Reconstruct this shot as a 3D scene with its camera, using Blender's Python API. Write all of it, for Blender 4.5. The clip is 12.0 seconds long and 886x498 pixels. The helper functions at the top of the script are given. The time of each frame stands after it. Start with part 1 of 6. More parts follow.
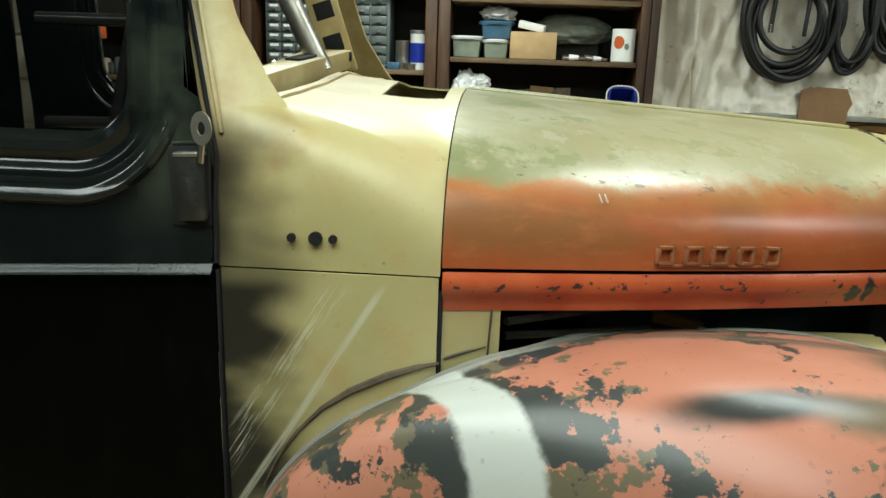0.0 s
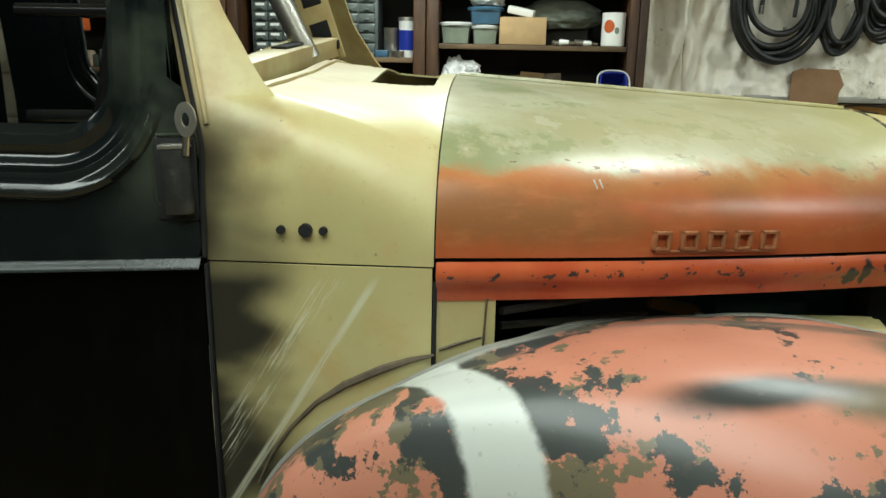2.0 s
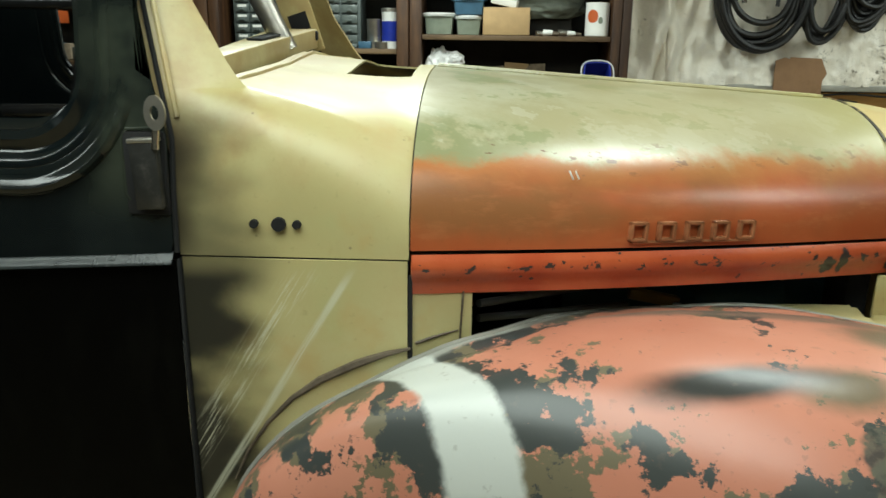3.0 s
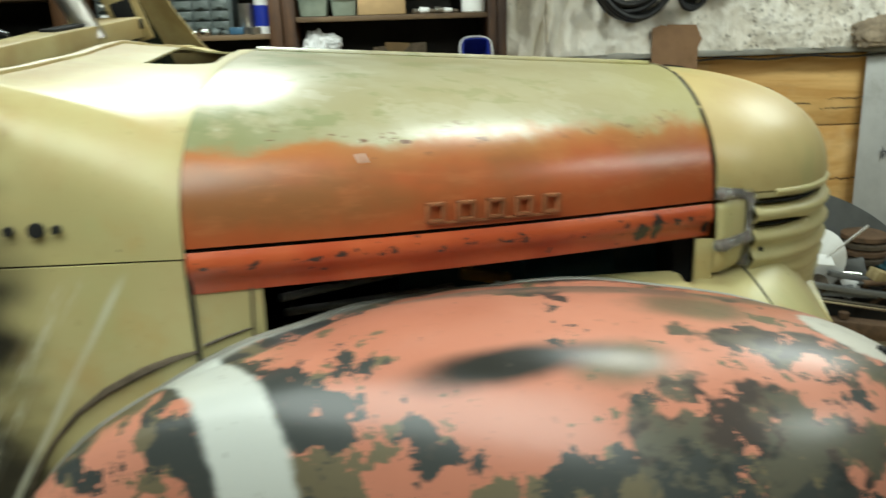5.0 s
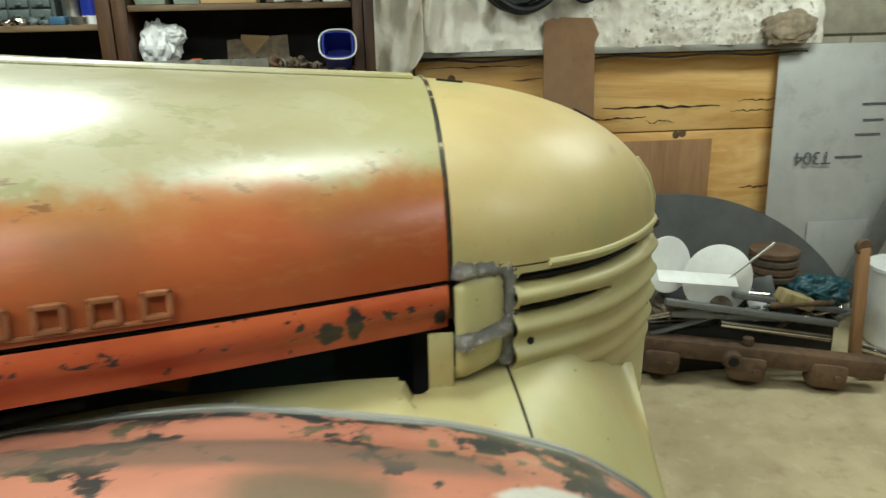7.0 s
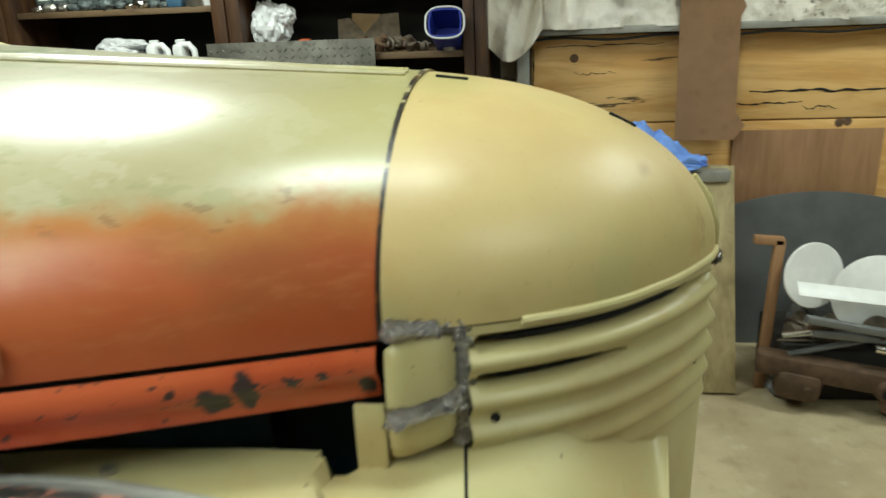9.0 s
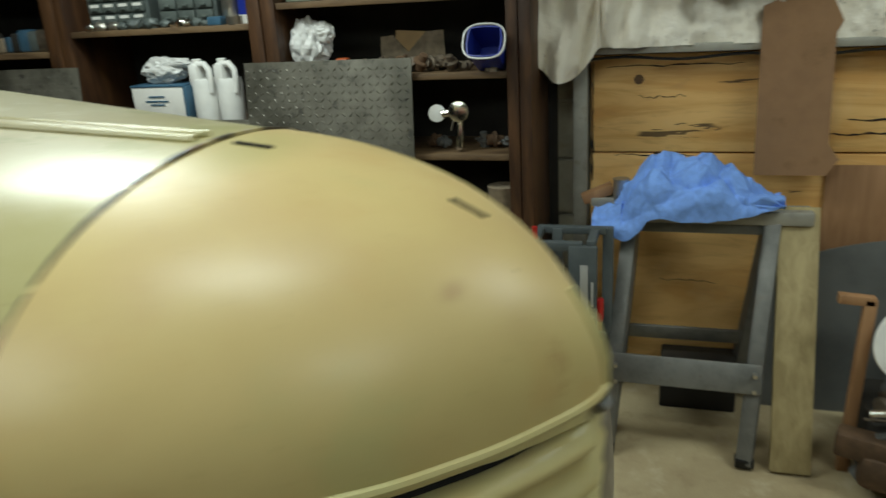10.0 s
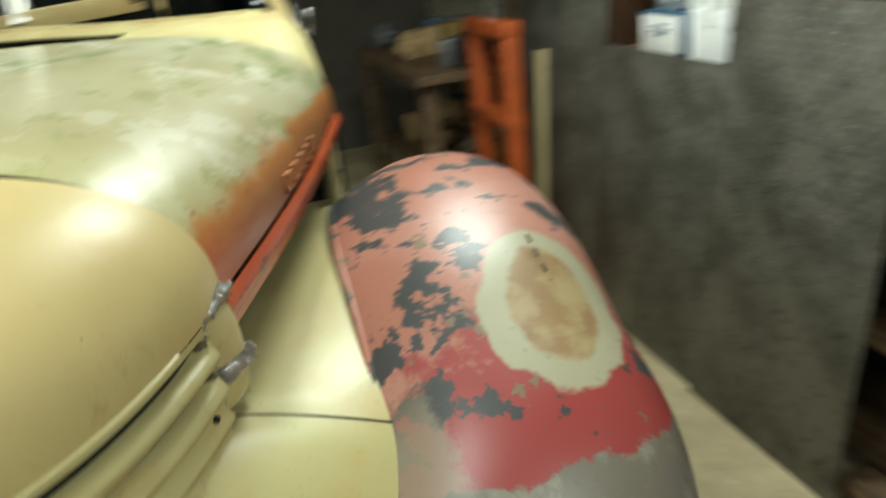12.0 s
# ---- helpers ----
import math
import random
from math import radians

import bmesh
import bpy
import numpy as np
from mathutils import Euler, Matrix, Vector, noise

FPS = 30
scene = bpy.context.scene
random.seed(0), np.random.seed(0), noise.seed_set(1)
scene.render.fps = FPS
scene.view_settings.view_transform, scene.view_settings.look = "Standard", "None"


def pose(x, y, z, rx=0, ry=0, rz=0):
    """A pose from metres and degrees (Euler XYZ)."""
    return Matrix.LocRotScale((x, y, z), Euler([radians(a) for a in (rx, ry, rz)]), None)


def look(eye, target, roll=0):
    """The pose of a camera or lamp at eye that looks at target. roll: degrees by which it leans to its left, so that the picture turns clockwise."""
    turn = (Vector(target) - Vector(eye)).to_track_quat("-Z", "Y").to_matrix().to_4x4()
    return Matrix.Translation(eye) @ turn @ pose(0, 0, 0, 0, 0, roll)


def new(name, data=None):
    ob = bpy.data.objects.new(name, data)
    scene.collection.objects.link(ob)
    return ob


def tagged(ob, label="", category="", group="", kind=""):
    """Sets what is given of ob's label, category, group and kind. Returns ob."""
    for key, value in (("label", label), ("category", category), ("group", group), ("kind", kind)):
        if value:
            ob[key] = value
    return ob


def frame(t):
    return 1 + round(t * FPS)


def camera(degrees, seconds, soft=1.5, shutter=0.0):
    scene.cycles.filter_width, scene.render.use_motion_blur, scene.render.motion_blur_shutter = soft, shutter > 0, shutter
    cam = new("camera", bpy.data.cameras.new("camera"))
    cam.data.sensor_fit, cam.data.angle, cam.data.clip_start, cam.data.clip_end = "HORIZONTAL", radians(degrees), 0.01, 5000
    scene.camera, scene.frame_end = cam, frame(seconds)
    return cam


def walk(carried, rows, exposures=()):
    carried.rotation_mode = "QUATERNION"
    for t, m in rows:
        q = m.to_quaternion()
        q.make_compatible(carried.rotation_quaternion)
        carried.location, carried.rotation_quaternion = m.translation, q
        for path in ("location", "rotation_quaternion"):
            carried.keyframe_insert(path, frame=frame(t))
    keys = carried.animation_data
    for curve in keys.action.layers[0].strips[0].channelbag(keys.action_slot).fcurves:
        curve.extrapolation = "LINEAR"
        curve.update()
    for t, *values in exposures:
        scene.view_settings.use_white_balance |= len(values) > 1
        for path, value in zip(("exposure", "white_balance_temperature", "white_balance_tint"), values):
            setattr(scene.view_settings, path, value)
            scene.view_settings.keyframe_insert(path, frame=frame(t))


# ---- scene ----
cam = camera(60.5, 12.0, soft=1.5, shutter=0.9)
PATH = [
    (0, (0.06, -1.567, 1.474), (-0.061, 0.369, 0.987), 2.0),
    (0.5, (0.058, -1.568, 1.473), (-0.066, 0.366, 0.982), 1.8),
    (1, (0.058, -1.563, 1.473), (-0.066, 0.369, 0.975), 1.6),
    (1.5, (0.058, -1.558, 1.472), (-0.058, 0.373, 0.966), 1.4),
    (2, (0.058, -1.548, 1.471), (-0.042, 0.381, 0.955), 1.1),
    (2.5, (0.067, -1.544, 1.471), (-0.023, 0.383, 0.943), 0.8),
    (4.5, (0.171, -1.517, 1.467), (0.22, 0.401, 0.904), -0.1),
    (5, (0.265, -1.5, 1.466), (0.362, 0.41, 0.882), -1.7),
    (5.5, (0.398, -1.453, 1.467), (0.524, 0.445, 0.849), -3.1),
    (6, (0.506, -1.376, 1.468), (0.66, 0.513, 0.829), -3.6),
    (6.5, (0.579, -1.223, 1.47), (0.825, 0.666, 0.86), -1.4),
    (7, (0.675, -1.137, 1.471), (0.868, 0.756, 0.854), -1.1),
    (9, (0.904, -0.935, 1.474), (0.665, 0.934, 0.805), -2.6),
    (9.5, (1.002, -0.793, 1.496), (0.643, 1.063, 0.843), -2.9),
    (10, (1.179, -0.622, 1.486), (0.612, 1.186, 0.846), -3.4),
    (10.5, (1.402, -0.459, 1.507), (0.566, 1.231, 0.841), -5.2),
    (11, (1.519, -0.209, 1.503), (0.427, 1.333, 0.848), -5.3),
    (11.5, (1.564, 0.071, 1.523), (0.097, 1.258, 0.86), -5.4),
    (12, (1.603, 0.362, 1.521), (-0.179, 0.866, 0.766), -6.6),
]
walk(cam, [(t, look(eye, target, roll)) for t, eye, target, roll in PATH],
     [(0.0, -0.05), (4.5, -0.05), (7.0, -0.03), (9.0, 0.0), (9.5, -0.25), (10.5, -0.53), (11.0, -0.22), (11.5, 0.10), (12.0, 0.12)])

# ---- light ----
world = bpy.data.worlds.new("garage_world")
scene.world = world
world.use_nodes = True
world.node_tree.nodes["Background"].inputs[0].default_value = (0.9, 1.0, 0.9, 1)
world.node_tree.nodes["Background"].inputs[1].default_value = 0.006
scene.view_settings.exposure = 0.0


def tube_or_fill_lamp(x, y, z, length, width, power, turn=0.0, colour=(0.88, 1.0, 0.93)):
    data = bpy.data.lights.new("ceiling_tube_or_fill_light", "AREA")
    data.shape, data.size, data.size_y, data.energy, data.color = "RECTANGLE", length, width, power, colour
    ob = new("ceiling_tube_or_fill_light", data)
    ob.matrix_basis = pose(x, y, z, 0, 0, turn)


tube_or_fill_lamp(-0.32, 1.05, 2.46, 0.6, 0.6, 36)
tube_or_fill_lamp(0.92, -0.07, 2.46, 0.45, 0.16, 11)
# wide unseen fill added on the near side; no fixture is known there
tube_or_fill_lamp(-0.25, -1.45, 2.46, 1.6, 1.2, 42)
tube_or_fill_lamp(2.75, -1.0, 2.46, 1.25, 0.12, 20)
tube_or_fill_lamp(2.75, 0.95, 2.46, 1.25, 0.4, 34)
tube_or_fill_lamp(-2.05, -1.25, 2.46, 1.9, 0.16, 10)


# ---- materials ----
class Nodes:
    """A short hand for node trees."""

    def __init__(self, name):
        self.mat = bpy.data.materials.new(name)
        self.mat.use_nodes = True
        self.t = self.mat.node_tree
        self.bsdf = self.t.nodes["Principled BSDF"]
        self.pos = self.t.nodes.new("ShaderNodeNewGeometry").outputs["Position"]

    def put(self, socket, v):
        if isinstance(v, (int, float)):
            socket.default_value = v
        elif isinstance(v, tuple):
            socket.default_value = (*v, 1) if len(v) == 3 and len(socket.default_value) == 4 else v
        else:
            self.t.links.new(v, socket)

    def math(self, op, a, b=0.0, c=0.0):
        n = self.t.nodes.new("ShaderNodeMath")
        n.operation = op
        for s, v in zip(n.inputs, (a, b, c)):
            self.put(s, v)
        return n.outputs[0]

    def add(self, a, b):
        return self.math("ADD", a, b)

    def mul(self, a, b):
        return self.math("MULTIPLY", a, b)

    def axis(self, i, co=None):
        n = self.t.nodes.new("ShaderNodeSeparateXYZ")
        self.put(n.inputs[0], co or self.pos)
        return n.outputs[i]

    def vec(self, x, y, z):
        n = self.t.nodes.new("ShaderNodeCombineXYZ")
        for s, v in zip(n.inputs, (x, y, z)):
            self.put(s, v)
        return n.outputs[0]

    def scaled(self, v, co=None, turn=(0, 0, 0), loc=(0, 0, 0)):
        n = self.t.nodes.new("ShaderNodeMapping")
        self.put(n.inputs[0], co or self.pos)
        n.inputs["Location"].default_value = loc
        n.inputs["Rotation"].default_value = turn
        n.inputs["Scale"].default_value = v
        return n.outputs[0]

    def noise(self, scale, detail=4.0, rough=0.55, co=None, distort=0.0):
        n = self.t.nodes.new("ShaderNodeTexNoise")
        self.put(n.inputs["Vector"], co or self.pos)
        n.inputs["Scale"].default_value, n.inputs["Detail"].default_value = scale, detail
        n.inputs["Roughness"].default_value, n.inputs["Distortion"].default_value = rough, distort
        return n.outputs[0]

    def voronoi(self, scale, co=None, feature="F1"):
        n = self.t.nodes.new("ShaderNodeTexVoronoi")
        n.feature = feature
        self.put(n.inputs["Vector"], co or self.pos)
        n.inputs["Scale"].default_value = scale
        return n.outputs["Distance"]

    def wave(self, scale, distort, co=None, axis="Z", detail=3.0):
        n = self.t.nodes.new("ShaderNodeTexWave")
        n.bands_direction = axis
        self.put(n.inputs["Vector"], co or self.pos)
        n.inputs["Scale"].default_value, n.inputs["Distortion"].default_value = scale, distort
        n.inputs["Detail"].default_value = detail
        return n.outputs["Fac"]

    def step(self, v, lo, hi):
        n = self.t.nodes.new("ShaderNodeMapRange")
        n.interpolation_type = "SMOOTHSTEP"
        self.put(n.inputs[0], v)
        n.inputs[1].default_value, n.inputs[2].default_value = lo, hi
        return n.outputs[0]

    def mix(self, f, a, b):
        n = self.t.nodes.new("ShaderNodeMix")
        n.data_type = "RGBA"
        for s, v in zip((n.inputs[0], n.inputs[6], n.inputs[7]), (f, a, b)):
            self.put(s, v)
        return n.outputs[2]

    def blob(self, centre, radii, soft=0.3, wobble=0.0, scale=20.0, turn=(0, 0, 0)):
        """1 inside a ragged ellipsoid, 0 outside it."""
        m = self.t.nodes.new("ShaderNodeVectorMath")
        m.operation = "SUBTRACT"
        self.put(m.inputs[0], self.pos)
        m.inputs[1].default_value = centre
        r = self.t.nodes.new("ShaderNodeVectorRotate")
        r.rotation_type = "EULER_XYZ"
        self.put(r.inputs["Vector"], m.outputs[0])
        r.inputs["Rotation"].default_value = turn
        k = self.scaled(tuple(1 / q for q in radii), r.outputs[0])
        ln = self.t.nodes.new("ShaderNodeVectorMath")
        ln.operation = "LENGTH"
        self.put(ln.inputs[0], k)
        d = ln.outputs["Value"]
        if wobble:
            d = self.add(d, self.mul(self.add(self.noise(scale), -0.5), wobble))
        return self.math("SUBTRACT", 1.0, self.step(d, 1 - soft, 1 + soft * 0.3))

    def done(self, colour, rough=0.5, metal=0.0, bump=None, height=0.001, coat=0.0, emission=None):
        b = self.bsdf
        self.put(b.inputs["Base Color"], colour)
        self.put(b.inputs["Roughness"], rough)
        self.put(b.inputs["Metallic"], metal)
        b.inputs["Coat Weight"].default_value = coat
        b.inputs["Coat Roughness"].default_value = 0.25
        if bump is not None:
            n = self.t.nodes.new("ShaderNodeBump")
            n.inputs["Strength"].default_value = 1.0
            n.inputs["Distance"].default_value = height
            self.put(n.inputs["Height"], bump)
            self.t.links.new(n.outputs[0], b.inputs["Normal"])
        return self.mat


def plain(name, colour, rough=0.5, metal=0.0, vary=0.25, scale=25.0, bump=0.0006, dirt=None):
    """A surface with fine grain, broad tone changes and, if asked, dirt."""
    n = Nodes(name)
    a = n.noise(scale)
    b = n.noise(scale * 0.15, 2)
    dark = tuple(c * (1 - vary) for c in colour)
    light = tuple(min(1, c * (1 + vary * 0.5)) for c in colour)
    col = n.mix(n.step(n.add(n.mul(a, 0.5), n.mul(b, 0.5)), 0.35, 0.65), dark, light)
    if dirt:
        col = n.mix(n.mul(n.step(n.noise(scale * 0.5, 6, 0.7), 0.52, 0.72), 0.8), col, dirt)
    return n.done(col, n.add(rough - 0.06, n.mul(b, 0.12)), metal, n.noise(scale * 8, 3), bump)


def cream_paint(name="cream_primer_paint", dark=(0.47, 0.405, 0.185), light=(0.56, 0.50, 0.25), buff=False):
    n = Nodes(name)
    big, mid, fine = n.noise(3, 3), n.noise(14, 4), n.noise(90, 3)
    col = n.mix(n.step(big, 0.35, 0.7), dark, light)
    col = n.mix(n.mul(n.step(mid, 0.52, 0.75), 0.45), col, (0.50, 0.33, 0.12))
    cloud = n.noise(5.5, 5, 0.62, n.scaled((1, 1, 1), None, (0, 0, 0), (6, 1, 3)))
    col = n.mix(n.mul(n.step(cloud, 0.48, 0.68), 0.40), col, (0.47, 0.33, 0.15))
    col = n.mix(n.mul(n.step(cloud, 0.46, 0.32), 0.45), col, (0.45, 0.44, 0.20))
    rusty = n.mul(n.step(n.noise(24, 6, 0.7, n.scaled((1, 1, 0.7), None, (0, 0, 0), (2, 9, 4))), 0.58, 0.72), n.step(n.noise(2.6, 3), 0.45, 0.6))
    col = n.mix(n.mul(rusty, 0.5), col, (0.33, 0.19, 0.07))
    specks = n.step(n.voronoi(34, n.scaled((1, 1, 1))), 0.10, 0.05)
    col = n.mix(n.mul(n.mul(specks, n.step(n.noise(7, 2), 0.55, 0.6)), 0.7), col, (0.16, 0.11, 0.06))
    col = n.mix(n.mul(n.step(fine, 0.62, 0.75), 0.25), col, (0.30, 0.24, 0.10))
    col = n.mix(n.mul(n.blob((1.02, -0.102, 1.268), (0.013, 0.02, 0.010), 0.8, 0.5, 60), 0.6), col, (0.25, 0.13, 0.05))
    col = n.mix(n.mul(n.blob((0.80, 0.0, 1.37), (0.06, 0.12, 0.06), 0.8, 0.5, 12), 0.6), col, (0.30, 0.34, 0.12))
    if buff:
        upper = n.step(n.add(n.axis(2), n.mul(n.add(big, -0.5), 0.25)), 1.19, 1.27)
        col = n.mix(n.mul(upper, 0.32), col, (0.62, 0.42, 0.19))
    tan = n.mul(n.mul(n.step(n.axis(0), -0.10, -0.24), n.step(n.axis(2), 1.22, 1.36)), n.step(n.noise(8, 5, 0.65), 0.30, 0.62))
    col = n.mix(n.mul(tan, 0.75), col, (0.36, 0.24, 0.095))
    # black overspray beside the door
    x, z = n.axis(0), n.axis(2)
    edge = n.math("SUBTRACT", n.mul(n.add(n.noise(9, 2, 0.5, n.scaled((0.5, 1, 1.2))), -0.5), 0.50), n.add(x, 0.248))
    low = n.step(z, 1.19, 1.16)
    edge = n.add(edge, n.mul(n.add(n.noise(60, 4, 0.7), -0.5), 0.03))
    spray = n.mul(n.step(edge, -0.12, 0.10), n.add(n.mul(low, 0.27), n.mul(n.step(z, 1.42, 1.34), 0.71)))
    near = n.step(x, -0.13, -0.23)
    side = n.step(n.math("ABSOLUTE", n.axis(1)), 0.50, 0.56)
    col = n.mix(n.mul(n.mul(spray, near), side), col, (0.012, 0.012, 0.01))
    for c, r in (((-0.292, -0.61, 1.315), (0.046, 0.10, 0.075)), ((-0.298, -0.61, 1.235), (0.030, 0.10, 0.06))):
        col = n.mix(n.mul(n.blob(c, r, 0.95, 0.6, 9), 0.85), col, (0.03, 0.022, 0.012))
    # pale scuffs across the kick panel
    d = n.add(n.mul(x, 0.855), n.mul(z, -0.518))
    along = n.add(n.mul(x, 0.518), n.mul(z, 0.855))
    streak = n.noise(1.0, 5, 0.7, n.vec(n.mul(d, 260), n.mul(along, 9), 0.0))
    one = n.step(n.math("ABSOLUTE", n.add(d, 0.676)), 0.007, 0.002)
    two = n.mul(n.step(n.math("ABSOLUTE", n.add(d, 0.728)), 0.028, 0.005), n.step(streak, 0.5, 0.62))
    scuff = n.mul(n.math("MAXIMUM", n.mul(one, n.step(streak, 0.30, 0.55)), two), n.mul(n.step(z, 1.19, 1.15), side))
    col = n.mix(n.mul(scuff, 0.65), col, (0.66, 0.66, 0.50))
    return n.done(col, n.add(0.31, n.mul(n.add(mid, cloud), 0.10)), 0.0, n.add(n.add(n.mul(fine, 0.5), n.mul(n.noise(260, 2), 0.3)), n.mul(n.noise(9, 3), 4.0)), 0.0003, coat=0.06)


def hood_paint():
    n = Nodes("worn_hood_paint")
    x, y, z = n.axis(0), n.axis(1), n.axis(2)
    rag = n.noise(9, 6, 0.65)
    h = n.add(n.add(z, n.mul(x, 0.035)), n.mul(n.add(rag, -0.5), 0.07))
    h = n.add(h, n.mul(n.step(y, 0.0, 0.3), 0.045))
    hard = n.step(h, 1.308, 1.326)
    mist = n.step(n.add(h, n.mul(n.add(n.noise(40, 4), -0.5), 0.02)), 1.302, 1.332)
    soft = n.step(x, 0.25, 0.5)
    up = n.add(n.mul(hard, n.math("SUBTRACT", 1.0, soft)), n.mul(mist, soft))
    orange = n.mix(n.step(n.noise(5, 4), 0.35, 0.65), (0.40, 0.085, 0.025), (0.47, 0.125, 0.04))
    dull = n.mul(n.step(n.noise(3.2, 3), 0.40, 0.62), n.step(x, 0.05, 0.3))
    orange = n.mix(n.mul(dull, 0.7), orange, (0.24, 0.095, 0.035))
    band = n.mul(n.mul(n.step(h, 1.205, 1.25), n.step(h, 1.315, 1.28)), n.step(n.noise(4.5, 4, 0.6, n.scaled((0.5, 1, 1.4), None, (0, 0, 0), (1, 5, 2))), 0.36, 0.56))
    band = n.mul(band, n.step(x, 0.76, 0.6))
    orange = n.mix(n.mul(band, 0.72), orange, (0.215, 0.11, 0.04))
    orange = n.mix(n.mul(n.step(x, 0.5, 0.74), 0.4), orange, (0.45, 0.085, 0.02))
    streaks = n.step(n.noise(26, 5, 0.7, n.scaled((0.25, 1, 1.6))), 0.52, 0.66)
    orange = n.mix(n.mul(streaks, 0.35), orange, (0.50, 0.18, 0.07))
    orange = n.mix(n.mul(n.step(n.noise(60, 5, 0.7), 0.6, 0.75), 0.35), orange, (0.25, 0.05, 0.02))
    fade = n.mul(n.step(h, 1.272, 1.318), n.add(0.4, n.mul(soft, 0.15)))
    orange = n.mix(fade, orange, (0.47, 0.235, 0.055))
    olive = n.mix(n.step(n.noise(6, 5, 0.6), 0.42, 0.62), (0.36, 0.325, 0.185), (0.44, 0.42, 0.28))
    patch = n.step(n.noise(11, 6, 0.7, n.scaled((0.7, 1, 1.6))), 0.56, 0.585)
    olive = n.mix(n.mul(patch, n.add(0.68, n.mul(n.step(y, -0.2, 0.05), 0.4))), olive, (0.23, 0.26, 0.115))
    olive = n.mix(n.mul(n.step(n.noise(8, 5, 0.65, n.scaled((1, 1, 1), None, (0, 0, 0), (3, 2, 1))), 0.57, 0.59), n.add(0.34, n.mul(n.step(y, -0.12, 0.06), 0.45))), olive, (0.58, 0.57, 0.45))
    olive = n.mix(n.mul(n.step(x, 0.10, 0.35), 0.45), olive, (0.44, 0.37, 0.20))
    olive = n.mix(n.mul(n.step(x, 0.55, 0.8), 0.5), olive, (0.45, 0.41, 0.15))
    green = n.mul(n.mul(n.step(x, 0.20, 0.04), n.step(h, 1.372, 1.345)), n.step(n.noise(13, 6, 0.7), 0.40, 0.50))
    olive = n.mix(n.mul(green, 0.75), olive, (0.22, 0.24, 0.11))
    col = n.mix(up, orange, olive)
    chip = n.mul(n.step(n.noise(38, 4, 0.6, n.scaled((0.6, 1, 1.5))), 0.61, 0.63), n.step(n.math("ABSOLUTE", n.add(h, -1.316)), 0.024, 0.006))
    col = n.mix(n.mul(chip, n.math("SUBTRACT", 1.0, n.mul(soft, 0.6))), col, (0.16, 0.07, 0.03))
    return n.done(col, n.add(0.24, n.mul(rag, 0.16)), 0.0, n.add(n.mul(n.noise(160, 2), 0.4), n.noise(6, 2)), 0.0003, coat=0.2)


def edge_paint():
    n = Nodes("chipped_panel_edge")
    a = n.noise(8, 4, 0.6, n.scaled((0.2, 1, 1)))
    b = n.noise(40, 4, 0.6, n.scaled((0.2, 1, 1), None, (0, 0, 0), (3, 1, 7)))
    col = n.mix(n.step(a, 0.50, 0.53), (0.03, 0.024, 0.018), (0.42, 0.36, 0.19))
    col = n.mix(n.step(b, 0.60, 0.63), col, (0.12, 0.06, 0.025))
    bare = n.step(n.noise(27, 3, 0.5, n.scaled((0.2, 1, 1), None, (0, 0, 0), (9, 2, 4))), 0.66, 0.68)
    col = n.mix(bare, col, (0.45, 0.43, 0.40))
    return n.done(col, 0.35, n.mul(bare, 0.8), b, 0.0012)


def strip_paint():
    n = Nodes("chipped_orange_paint")
    col = n.mix(n.step(n.noise(8, 4), 0.35, 0.65), (0.46, 0.075, 0.025), (0.54, 0.115, 0.04))
    z, x = n.axis(2), n.axis(0)
    edge = n.add(z, n.mul(x, 0.05))
    top = n.step(edge, 1.168, 1.185)
    chip = n.step(n.add(n.noise(58, 5, 0.65, n.scaled((0.7, 1, 1))), n.mul(n.mul(top, n.step(edge, 1.196, 1.184)), n.add(0.085, n.mul(n.step(x, 0.28, 0.40), 0.04)))), 0.655, 0.67)
    chip = n.math("MAXIMUM", chip, n.step(n.noise(95, 4, 0.65, n.scaled((1, 1, 1.4))), 0.69, 0.705))
    big = n.blob((0.630, -0.383, 1.140), (0.015, 0.05, 0.019), 0.25, 1.6, 80)
    big = n.math("MAXIMUM", big, n.blob((0.656, -0.378, 1.144), (0.011, 0.05, 0.024), 0.25, 1.3, 80))
    big = n.math("MAXIMUM", big, n.blob((0.752, -0.343, 1.128), (0.008, 0.05, 0.012), 0.25, 1.3, 80))
    col = n.mix(n.math("MAXIMUM", chip, big), col, (0.035, 0.03, 0.028))
    return n.done(col, 0.3, 0.0, n.noise(120, 3), 0.0004)


